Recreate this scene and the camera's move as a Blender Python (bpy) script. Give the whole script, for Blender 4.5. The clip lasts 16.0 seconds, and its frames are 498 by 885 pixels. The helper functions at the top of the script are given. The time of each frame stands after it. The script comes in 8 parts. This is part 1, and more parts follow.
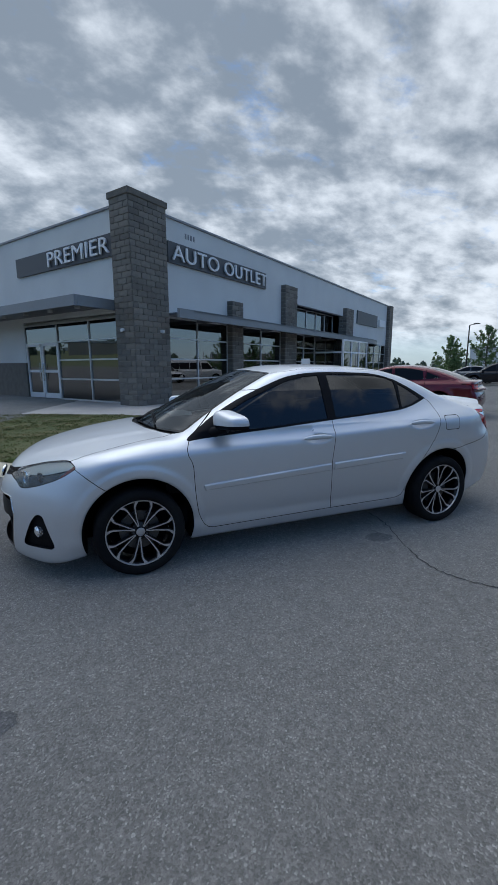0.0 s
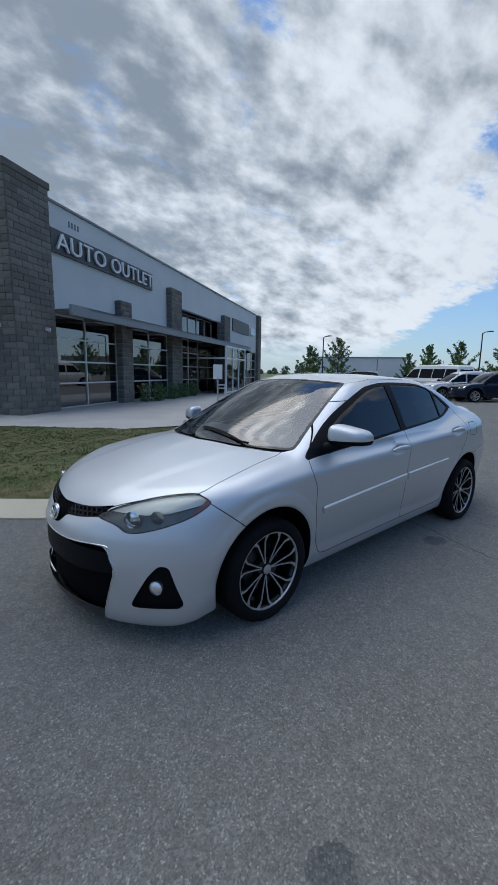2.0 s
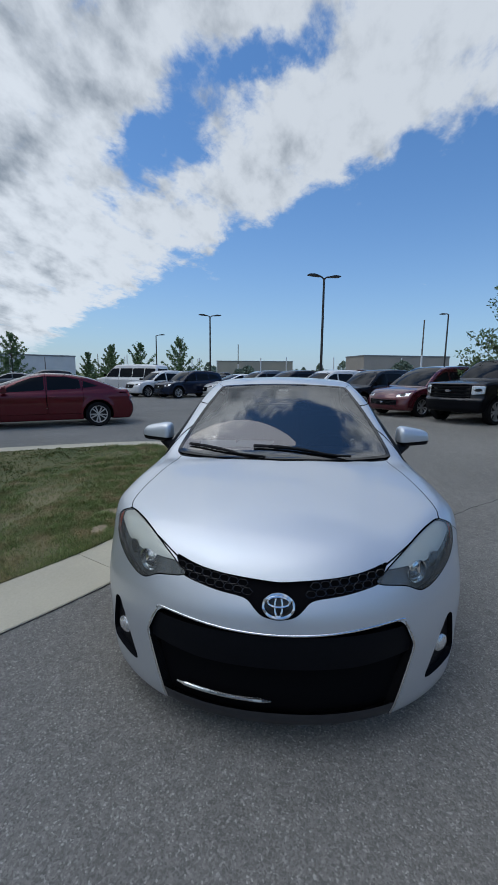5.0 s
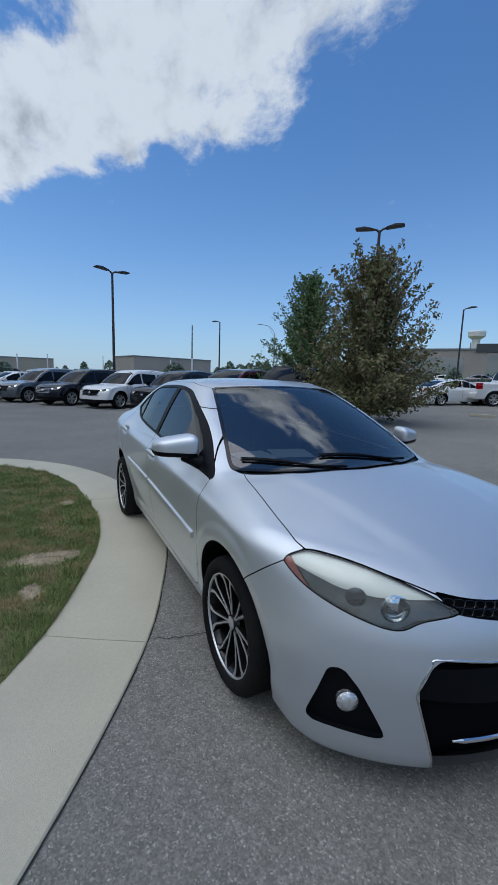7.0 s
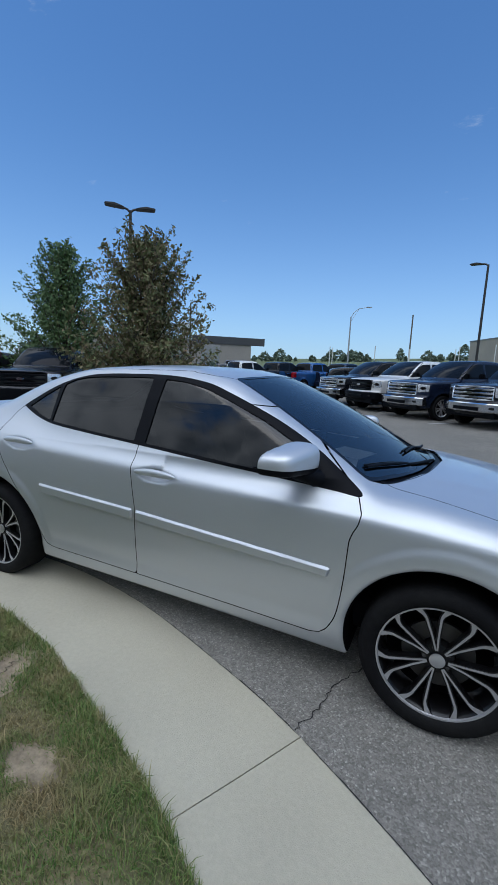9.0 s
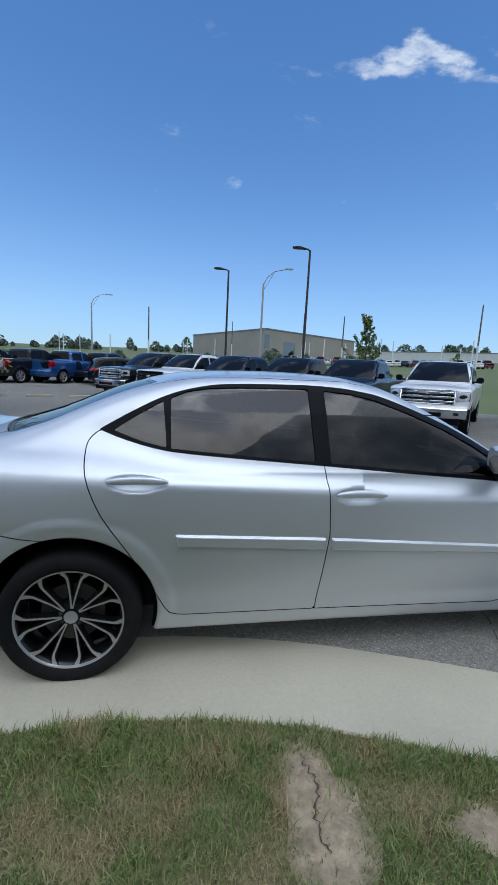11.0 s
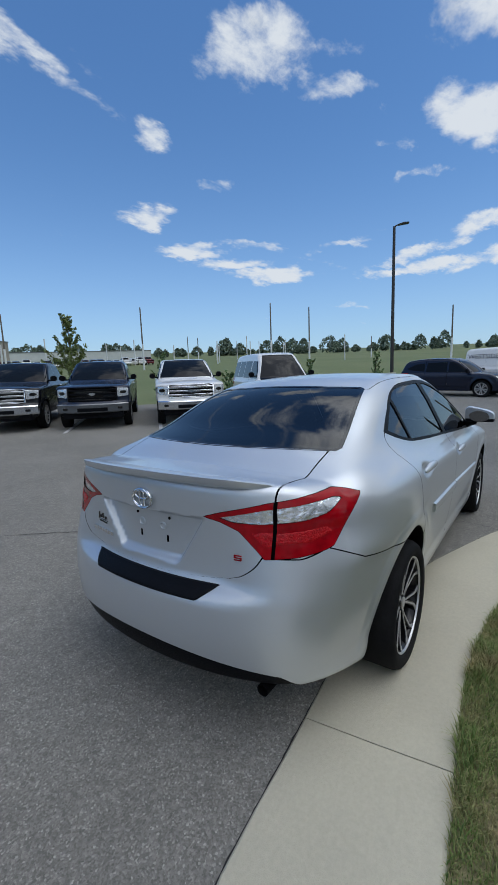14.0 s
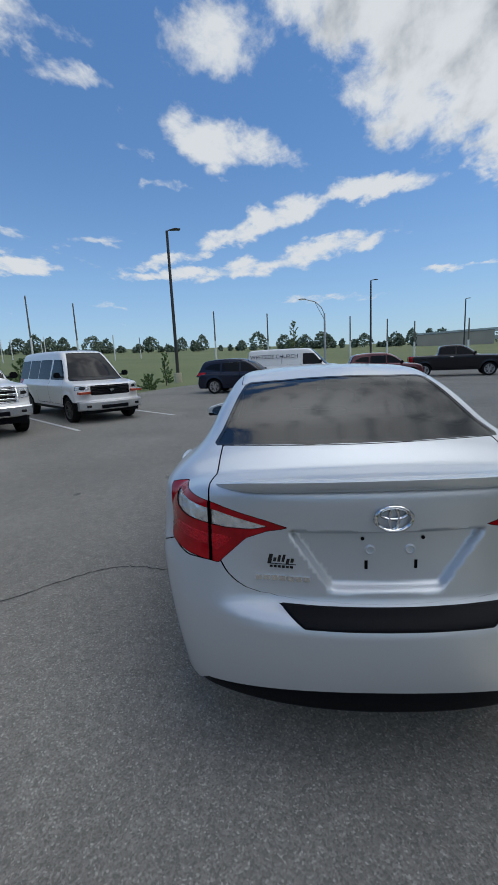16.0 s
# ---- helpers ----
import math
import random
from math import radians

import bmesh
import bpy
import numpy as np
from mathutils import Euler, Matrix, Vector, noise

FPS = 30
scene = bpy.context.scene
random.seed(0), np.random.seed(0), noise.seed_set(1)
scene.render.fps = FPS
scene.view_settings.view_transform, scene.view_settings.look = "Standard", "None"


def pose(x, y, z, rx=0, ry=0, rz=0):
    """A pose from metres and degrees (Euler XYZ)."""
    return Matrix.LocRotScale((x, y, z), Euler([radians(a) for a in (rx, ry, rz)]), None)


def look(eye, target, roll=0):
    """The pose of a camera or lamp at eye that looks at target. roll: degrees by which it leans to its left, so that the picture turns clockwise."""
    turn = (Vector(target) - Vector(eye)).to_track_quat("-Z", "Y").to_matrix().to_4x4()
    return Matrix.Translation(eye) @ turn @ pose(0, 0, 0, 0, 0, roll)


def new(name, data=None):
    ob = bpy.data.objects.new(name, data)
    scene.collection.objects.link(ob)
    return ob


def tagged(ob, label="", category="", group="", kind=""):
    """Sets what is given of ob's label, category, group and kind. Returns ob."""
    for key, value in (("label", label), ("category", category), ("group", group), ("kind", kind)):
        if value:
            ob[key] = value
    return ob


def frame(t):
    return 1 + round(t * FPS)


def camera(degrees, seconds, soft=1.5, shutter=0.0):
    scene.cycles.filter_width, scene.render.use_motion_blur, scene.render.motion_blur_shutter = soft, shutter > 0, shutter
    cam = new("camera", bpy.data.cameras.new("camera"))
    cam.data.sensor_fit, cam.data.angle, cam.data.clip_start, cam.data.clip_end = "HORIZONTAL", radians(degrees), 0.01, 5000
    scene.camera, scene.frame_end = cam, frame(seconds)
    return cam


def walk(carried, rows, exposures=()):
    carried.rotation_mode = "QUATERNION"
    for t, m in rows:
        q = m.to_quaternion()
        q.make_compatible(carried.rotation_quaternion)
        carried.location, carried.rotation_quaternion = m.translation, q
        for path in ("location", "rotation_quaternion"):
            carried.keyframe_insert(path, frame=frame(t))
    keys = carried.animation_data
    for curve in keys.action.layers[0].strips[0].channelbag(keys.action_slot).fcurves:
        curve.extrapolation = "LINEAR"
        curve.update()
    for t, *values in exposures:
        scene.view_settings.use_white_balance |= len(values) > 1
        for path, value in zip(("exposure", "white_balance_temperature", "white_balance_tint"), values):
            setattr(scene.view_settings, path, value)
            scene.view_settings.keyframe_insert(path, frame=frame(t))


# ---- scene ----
cam = camera(62.5, 16.0)
PATH = [
    (0, (1.636, 3.608, 1.435), (0.914, 1.779, 1.072), -0.2),
    (0.5, (1.981, 3.4, 1.461), (1.119, 1.631, 1.107), 0.3),
    (1, (2.275, 3.123, 1.474), (1.273, 1.427, 1.129), 0.7),
    (1.5, (2.613, 2.799, 1.464), (1.468, 1.194, 1.126), 0.8),
    (2, (2.928, 2.461, 1.459), (1.632, 0.976, 1.121), 0.8),
    (2.5, (3.17, 2.111, 1.501), (1.723, 0.773, 1.165), 0.1),
    (3, (3.424, 1.72, 1.521), (1.823, 0.568, 1.187), -0.5),
    (3.5, (3.57, 1.323, 1.519), (1.832, 0.39, 1.189), -0.9),
    (4, (3.676, 0.878, 1.517), (1.83, 0.183, 1.186), -0.9),
    (4.5, (3.714, 0.457, 1.525), (1.791, 0.022, 1.19), -0.4),
    (5, (3.653, 0.0, 1.479), (1.687, -0.161, 1.152), 0.5),
    (5.2, (3.641, -0.177, 1.466), (1.668, -0.227, 1.145), 0.9),
    (7.5, (2.616, -1.902, 1.44), (1.011, -0.749, 1.131), 1.4),
    (8.2, (2.039, -2.249, 1.405), (0.74, -0.761, 1.088), 1.2),
    (10.3, (-0.159, -2.715, 1.43), (-0.146, -0.737, 1.131), 4.5),
    (10.5, (-0.392, -2.728, 1.44), (-0.249, -0.754, 1.146), 4.4),
    (11, (-0.918, -2.635, 1.421), (-0.55, -0.695, 1.102), 2.9),
    (11.5, (-1.421, -2.525, 1.426), (-0.857, -0.64, 1.067), 0.9),
    (12, (-1.841, -2.426, 1.458), (-1.055, -0.624, 1.092), -0.6),
    (12.5, (-2.273, -2.223, 1.431), (-1.259, -0.533, 1.092), -1.5),
    (13, (-2.675, -2.015, 1.422), (-1.444, -0.471, 1.102), -2.1),
    (13.5, (-3.015, -1.678, 1.423), (-1.573, -0.328, 1.108), -2.3),
    (14, (-3.319, -1.334, 1.446), (-1.712, -0.185, 1.135), -2.1),
    (14.5, (-3.472, -0.992, 1.473), (-1.725, -0.068, 1.164), -2.3),
    (15, (-3.55, -0.563, 1.48), (-1.696, 0.119, 1.167), -2.6),
    (15.5, (-3.586, -0.125, 1.476), (-1.658, 0.296, 1.147), -2.8),
    (16, (-3.478, 0.33, 1.448), (-1.514, 0.476, 1.097), -2.9),
]
walk(cam, [(t, look(eye, target, roll)) for t, eye, target, roll in PATH],
     [(0.0, 0.0, 6500, 10), (2.0, -0.05, 6500, 10), (3.5, -0.2, 6520, 10), (5.0, -0.15, 6500, 10), (8.0, -0.04, 6250, 10), (10.5, 0.15, 6250, 10), (12.0, 0.12, 6300, 10), (13.5, 0.03, 6500, 10), (14.5, 0.0, 6800, 10), (16.0, -0.05, 6900, 10)])

# ---------------------------------------------------------------- world, sun
SUN_EL, SUN_AZ = 71.0, 263.0        # degrees; azimuth counted from +x towards +y
world = bpy.data.worlds.new("sky")
scene.world = world
world.use_nodes = True


def sky_nodes(nt):
    """Nishita sky; broken cloud over the sun's half and scattered small clouds elsewhere."""
    N, L = nt.nodes, nt.links
    N.clear()

    def node(kind, **kw):
        n = N.new(kind)
        for k, v in kw.items():
            setattr(n, k, v)
        return n

    def feed(sock, v):
        if isinstance(v, (int, float)):
            sock.default_value = v
        else:
            L.new(v, sock)

    def m(op, a, b=None, clamp=False):
        n = node("ShaderNodeMath", operation=op, use_clamp=clamp)
        feed(n.inputs[0], a)
        if b is not None:
            feed(n.inputs[1], b)
        return n.outputs[0]

    def ramp(v, a, b, lo=0.0, hi=1.0):
        n = node("ShaderNodeMapRange", interpolation_type="SMOOTHSTEP")
        for k, q in (("From Min", a), ("From Max", b), ("To Min", lo), ("To Max", hi)):
            n.inputs[k].default_value = q
        L.new(v, n.inputs["Value"])
        return n.outputs[0]

    out, bg = node("ShaderNodeOutputWorld"), node("ShaderNodeBackground")
    sky = node("ShaderNodeTexSky", sky_type="NISHITA", sun_disc=False)
    sky.sun_elevation, sky.sun_rotation = radians(SUN_EL), radians(90 - SUN_AZ)
    sky.air_density, sky.dust_density, sky.ozone_density = 1.0, 0.6, 2.0
    tc, xyz = node("ShaderNodeTexCoord"), node("ShaderNodeSeparateXYZ")
    L.new(tc.outputs["Generated"], xyz.inputs[0])
    x, y, z = xyz.outputs
    zz = m("ADD", m("MAXIMUM", z, 0.0), 0.16)
    comb = node("ShaderNodeCombineXYZ")
    px, py = m("DIVIDE", x, zz), m("DIVIDE", y, zz)
    L.new(px, comb.inputs[0]), L.new(py, comb.inputs[1])
    plane = comb.outputs[0]
    # a second, less foreshortened plane carries the clouds' inner structure
    zp = m("DIVIDE", 1.5, m("ADD", m("MAXIMUM", z, 0.0), 0.42))
    comb2 = node("ShaderNodeCombineXYZ")
    L.new(m("MULTIPLY", x, zp), comb2.inputs[0]), L.new(m("MULTIPLY", y, zp), comb2.inputs[1])
    puffs = comb2.outputs[0]

    def noise_tex(scale, detail, rough, off, dist=0.0, vec=None):
        mp = node("ShaderNodeMapping")
        mp.inputs["Location"].default_value = off
        mp.inputs["Rotation"].default_value = (0, 0, radians(30))
        mp.inputs["Scale"].default_value = (1.0, 1.35, 1.0)
        L.new(vec or puffs, mp.inputs[0])
        n = node("ShaderNodeTexNoise")
        n.inputs["Scale"].default_value, n.inputs["Detail"].default_value = scale, detail
        n.inputs["Roughness"].default_value, n.inputs["Distortion"].default_value = rough, dist
        L.new(mp.outputs[0], n.inputs["Vector"])
        return n

    # the plane is warped a little so that cloud edges are ragged
    wob = noise_tex(3.5, 5, 0.6, (2, 9, 0), 0.0, plane)
    shift = node("ShaderNodeVectorMath", operation="SUBTRACT")
    L.new(wob.outputs["Color"], shift.inputs[0])
    shift.inputs[1].default_value = (0.5, 0.5, 0.5)
    sc = node("ShaderNodeVectorMath", operation="SCALE")
    sc.inputs["Scale"].default_value = 0.34
    L.new(shift.outputs[0], sc.inputs[0])
    add = node("ShaderNodeVectorMath", operation="ADD")
    L.new(plane, add.inputs[0]), L.new(sc.outputs[0], add.inputs[1])
    warped = add.outputs[0]
    flat = node("ShaderNodeVectorMath", operation="MULTIPLY")
    flat.inputs[1].default_value = (1, 1, 0)
    L.new(warped, flat.inputs[0])
    warped = flat.outputs[0]
    ws = node("ShaderNodeSeparateXYZ")
    L.new(warped, ws.inputs[0])
    wx, wy = ws.outputs[0], ws.outputs[1]
    edge_l = m("MULTIPLY", m("MAXIMUM", m("SUBTRACT", m("MULTIPLY", wx, -1.0), 1.25), 0.0), 1.13)
    edge_r = m("MULTIPLY", m("MAXIMUM", m("SUBTRACT", wx, 0.55), 0.0), 1.25)
    front = m("SUBTRACT", m("SUBTRACT", 0.70, edge_l), edge_r)
    cover = ramp(m("SUBTRACT", front, wy), -0.22, 0.30, 0.0, 0.78)
    cover = m("SUBTRACT", cover, ramp(z, 0.70, 0.94, 0.0, 0.26))
    for cx, cy, rx, ry, rot, s in CLOUDS:
        mp = node("ShaderNodeMapping", vector_type="TEXTURE")
        mp.inputs["Location"].default_value, mp.inputs["Rotation"].default_value = (cx, cy, 0), (0, 0, radians(rot))
        mp.inputs["Scale"].default_value = (rx, ry, 1)
        L.new(warped, mp.inputs[0])
        ln = node("ShaderNodeVectorMath", operation="LENGTH")
        L.new(mp.outputs[0], ln.inputs[0])
        blob = ramp(ln.outputs["Value"], 1.5, 0.2, 0.0, abs(s))
        cover = m("MAXIMUM", cover, blob) if s > 0 else m("SUBTRACT", cover, blob)
    puff = noise_tex(4.2, 10, 0.64, (0.4, 5.2, 0), 0.2, plane).outputs["Fac"]
    big = noise_tex(1.3, 3, 0.5, (3.1, 1.7, 0), 0.0, plane).outputs["Fac"]
    dens = m("ADD", cover, m("ADD", m("MULTIPLY", m("SUBTRACT", puff, 0.5), 1.5), m("MULTIPLY", m("SUBTRACT", big, 0.5), 0.5)))
    fac = m("MULTIPLY", ramp(dens, 0.24, 0.68), ramp(z, 0.005, 0.09))
    # thick cloud is grey below, thin cloud is bright
    lump = noise_tex(5.6, 7, 0.56, (7.0, 2.0, 0), 0.0).outputs["Fac"]
    soft = noise_tex(1.9, 4, 0.5, (1.0, 8.0, 0)).outputs["Fac"]
    thick = m("ADD", m("MULTIPLY", m("SUBTRACT", lump, 0.5), 2.2), m("MULTIPLY", m("SUBTRACT", soft, 0.5), 1.6))
    thick = m("MULTIPLY", thick, ramp(z, 0.62, 0.90, 1.0, 2.0))
    shade = ramp(m("ADD", m("ADD", thick, m("MULTIPLY", m("SUBTRACT", front, wy), 0.30)), m("ADD", m("MULTIPLY", m("MULTIPLY", ramp(z, 0.24, 0.58, 0.0, 0.52), ramp(z, 0.72, 0.54)), ramp(m("ADD", m("MULTIPLY", x, 0.26), m("MULTIPLY", y, -0.97)), 0.35, 0.8)), -0.08)), GREY[0], GREY[1])
    tone = node("ShaderNodeMix", data_type="RGBA")
    tone.inputs["A"].default_value, tone.inputs["B"].default_value = CLOUD_LIT, CLOUD_DARK
    L.new(shade, tone.inputs["Factor"])
    # cloud is brighter towards the veiled sun
    ax, ay = math.cos(radians(258)), math.sin(radians(258))
    ward = m("ADD", m("MULTIPLY", x, ax), m("MULTIPLY", y, ay))
    glow = node("ShaderNodeVectorMath", operation="SCALE")
    L.new(tone.outputs["Result"], glow.inputs[0])
    # and thin enough round the sun to glow
    ce = math.cos(radians(SUN_EL))
    sunward = m("ADD", m("ADD", m("MULTIPLY", x, ce * math.cos(radians(SUN_AZ))), m("MULTIPLY", y, ce * math.sin(radians(SUN_AZ)))), m("MULTIPLY", z, math.sin(radians(SUN_EL))))
    aureole = m("MULTIPLY", m("POWER", m("MAXIMUM", sunward, 0.0), 22.0), 3.8)
    bright = m("ADD", m("MULTIPLY", m("POWER", m("MAXIMUM", ward, 0.0), 2.0), 0.34), 0.97)
    overhead = ramp(z, 0.62, 0.92, 0.0, 1.9)
    L.new(m("ADD", m("ADD", bright, aureole), overhead), glow.inputs["Scale"])
    gain = node("ShaderNodeVectorMath", operation="MULTIPLY")
    gain.inputs[1].default_value = SKY_GAIN
    L.new(sky.outputs[0], gain.inputs[0])
    haze = node("ShaderNodeMix", data_type="RGBA")
    veil = node("ShaderNodeMix", data_type="RGBA")
    veil.inputs["A"].default_value, veil.inputs["B"].default_value = HAZE, VEIL
    L.new(ramp(ward, -0.1, 0.9), veil.inputs["Factor"])
    L.new(veil.outputs["Result"], haze.inputs["B"])
    L.new(gain.outputs[0], haze.inputs["A"])
    low = m("POWER", m("SUBTRACT", 1.0, m("MAXIMUM", z, 0.0), True), 5.5)
    L.new(m("MULTIPLY", low, 0.78), haze.inputs["Factor"])
    mix = node("ShaderNodeMix", data_type="RGBA")
    L.new(m("MULTIPLY", fac, 0.97), mix.inputs["Factor"])
    L.new(haze.outputs["Result"], mix.inputs["A"]), L.new(glow.outputs[0], mix.inputs["B"])
    L.new(mix.outputs["Result"], bg.inputs["Color"])
    bg.inputs["Strength"].default_value = SKY_STRENGTH
    L.new(bg.outputs[0], out.inputs[0])


# small clouds on the sky's plane: centre, half sizes, turn, weight; a negative weight opens a gap
CLOUDS = (
    (0.60, 1.09, 0.40, 0.045, -6, 0.34), (0.60, 1.05, 0.10, 0.05, -10, 0.5), (0.95, 1.05, 0.09, 0.06, 0, 0.5), (1.27, 1.39, 0.13, 0.08, -40, 0.56),
    (1.30, 1.02, 0.10, 0.05, -40, 0.42), (1.61, 1.50, 0.19, 0.09, -40, 0.62), (1.87, 1.42, 0.24, 0.10, -50, 0.56), (1.78, 1.22, 0.22, 0.05, -50, 0.38),
    (2.16, 1.30, 0.27, 0.13, -50, 0.68), (0.95, 0.60, 0.15, 0.11, -55, 0.56), (1.18, 0.49, 0.10, 0.05, -60, 0.35), (1.48, 0.16, 0.30, 0.15, -65, 0.7),
    (1.14, 0.12, 0.20, 0.12, -70, 0.6), (1.71, 0.38, 0.12, 0.06, -70, 0.45), 
    (1.35, -0.45, 0.35, 0.22, -70, 0.65),
    (-0.80, 0.55, 0.3, 0.2, 0, 0.6), (-0.34, 0.16, 0.40, 0.27, 15, -0.85), (-0.26, -0.10, 0.40, 0.26, 100, -0.85),
    (0.22, -0.52, 0.30, 0.10, 35, -0.62), (-0.05, -0.78, 0.24, 0.08, -20, -0.5), (0.30, 0.42, 0.42, 0.20, -20, -0.55), (-0.55, -0.62, 0.25, 0.10, 40, -0.5),
    (1.83, -0.36, 0.30, 0.10, 70, 0.70), (1.98, -0.08, 0.32, 0.12, 60, 0.72), (2.18, 0.24, 0.32, 0.11, 60, 0.7), (2.34, 0.60, 0.28, 0.09, 78, 0.62), (1.45, 0.42, 0.10, 0.04, -65, 0.42),
    (2.38, -0.22, 0.38, 0.17, 63, 0.72), (2.54, 0.15, 0.34, 0.14, 75, 0.7), (2.52, 0.60, 0.36, 0.11, 95, 0.64), (2.64, -1.05, 0.35, 0.06, 75, 0.52), (3.18, -0.30, 0.40, 0.12, 85, 0.45),
    (2.93, 1.12, 0.30, 0.10, 100, 0.42), (2.02, 0.85, 0.20, 0.06, -80, 0.5), (-1.42, -0.40, 0.36, 0.15, 44, -0.62), (-1.15, -0.05, 0.16, 0.07, 60, -0.4),
)
GREY = (-0.1, 1.1)
SKY_GAIN = (0.61, 0.965, 1.27)
SKY_STRENGTH = 0.12
CLOUD_LIT, CLOUD_DARK, HAZE, VEIL = (5.9, 6.45, 7.1, 1), (1.75, 2.15, 2.65, 1), (3.9, 5.0, 6.4, 1), (4.3, 5.0, 5.6, 1)
sky_nodes(world.node_tree)
sun = new("sun", bpy.data.lights.new("sun", "SUN"))
sun.data.energy, sun.data.angle, sun.data.color = 0.92, radians(60), (1.0, 0.94, 0.86)
_d = Vector((math.cos(radians(SUN_EL)) * math.cos(radians(SUN_AZ)), math.cos(radians(SUN_EL)) * math.sin(radians(SUN_AZ)), math.sin(radians(SUN_EL))))
sun.rotation_euler = _d.to_track_quat("Z", "Y").to_euler()
scene.view_settings.exposure = 0.0

# ---------------------------------------------------------------- materials


def material(name, color, rough=0.5, metal=0.0, noise_scale=0.0, noise_amt=0.0, bump=0.0, bump_scale=40.0, coat=0.0, spec=0.5, second=None, second_scale=3.0, random_tone=0.0, rough_var=0.0):
    """A principled material with two scales of tone variation and fine relief, in object metres."""
    mat = bpy.data.materials.new(name)
    mat.use_nodes = True
    nt = mat.node_tree
    N, L = nt.nodes, nt.links
    p = N["Principled BSDF"]
    p.inputs["Base Color"].default_value = (*color, 1)
    p.inputs["Roughness"].default_value, p.inputs["Metallic"].default_value = rough, metal
    p.inputs["Coat Weight"].default_value, p.inputs["Coat Roughness"].default_value = coat, 0.04
    p.inputs["Specular IOR Level"].default_value = spec
    tc = N.new("ShaderNodeTexCoord")
    col = None
    if noise_amt or second:
        n1 = N.new("ShaderNodeTexNoise")
        n1.inputs["Scale"].default_value, n1.inputs["Detail"].default_value = noise_scale or 20, 6
        n1.inputs["Roughness"].default_value = 0.65
        L.new(tc.outputs["Object"], n1.inputs["Vector"])
        mr = N.new("ShaderNodeMapRange")
        mr.inputs["From Min"].default_value, mr.inputs["From Max"].default_value = 0.25, 0.75
        mr.inputs["To Min"].default_value, mr.inputs["To Max"].default_value = 1 - noise_amt, 1 + noise_amt
        L.new(n1.outputs["Fac"], mr.inputs["Value"])
        base = N.new("ShaderNodeMix")
        base.data_type = "RGBA"
        base.inputs["A"].default_value = (*color, 1)
        base.inputs["B"].default_value = (*(second or color), 1)
        n2 = N.new("ShaderNodeTexNoise")
        n2.inputs["Scale"].default_value, n2.inputs["Detail"].default_value = second_scale, 4
        L.new(tc.outputs["Object"], n2.inputs["Vector"])
        m2 = N.new("ShaderNodeMapRange")
        m2.inputs["From Min"].default_value, m2.inputs["From Max"].default_value = 0.38, 0.66
        L.new(n2.outputs["Fac"], m2.inputs["Value"])
        L.new(m2.outputs[0], base.inputs["Factor"])
        mul = N.new("ShaderNodeVectorMath")
        mul.operation = "SCALE"
        L.new(base.outputs["Result"], mul.inputs[0]), L.new(mr.outputs[0], mul.inputs["Scale"])
        col = mul.outputs[0]
        if random_tone:
            oi = N.new("ShaderNodeObjectInfo")
            r = N.new("ShaderNodeMapRange")
            r.inputs["To Min"].default_value, r.inputs["To Max"].default_value = 1 - random_tone, 1 + random_tone
            L.new(oi.outputs["Random"], r.inputs["Value"])
            mul2 = N.new("ShaderNodeVectorMath")
            mul2.operation = "SCALE"
            L.new(col, mul2.inputs[0]), L.new(r.outputs[0], mul2.inputs["Scale"])
            col = mul2.outputs[0]
        L.new(col, p.inputs["Base Color"])
        if rough_var:
            rr = N.new("ShaderNodeMapRange")
            rr.inputs["To Min"].default_value, rr.inputs["To Max"].default_value = max(0, rough - rough_var), min(1, rough + rough_var)
            L.new(n2.outputs["Fac"], rr.inputs["Value"])
            L.new(rr.outputs[0], p.inputs["Roughness"])
    if bump:
        nb = N.new("ShaderNodeTexNoise")
        nb.inputs["Scale"].default_value, nb.inputs["Detail"].default_value = bump_scale, 5
        L.new(tc.outputs["Object"], nb.inputs["Vector"])
        b = N.new("ShaderNodeBump")
        b.inputs["Strength"].default_value, b.inputs["Distance"].default_value = min(1.0, bump), 0.01
        L.new(nb.outputs["Fac"], b.inputs["Height"])
        L.new(b.outputs[0], p.inputs["Normal"])
    return mat


def glass(name, tint, rough=0.0, ior=1.7, haze=0.0):
    """Thin pane: tinted see-through with Fresnel gloss."""
    mat = bpy.data.materials.new(name)
    mat.use_nodes = True
    N, L = mat.node_tree.nodes, mat.node_tree.links
    N.clear()
    out, mix, fr = N.new("ShaderNodeOutputMaterial"), N.new("ShaderNodeMixShader"), N.new("ShaderNodeFresnel")
    tr, gl = N.new("ShaderNodeBsdfTransparent"), N.new("ShaderNodeBsdfGlossy")
    fr.inputs["IOR"].default_value = ior
    tr.inputs["Color"].default_value = (*tint, 1)
    gl.inputs["Roughness"].default_value = rough
    L.new(fr.outputs[0], mix.inputs[0]), L.new(tr.outputs[0], mix.inputs[1]), L.new(gl.outputs[0], mix.inputs[2])
    surface = mix.outputs[0]
    if haze:
        film, dull = N.new("ShaderNodeMixShader"), N.new("ShaderNodeBsdfDiffuse")
        dull.inputs["Color"].default_value = (0.62, 0.64, 0.61, 1)
        film.inputs[0].default_value = haze
        L.new(surface, film.inputs[1]), L.new(dull.outputs[0], film.inputs[2])
        surface = film.outputs[0]
    L.new(surface, out.inputs[0])
    return mat


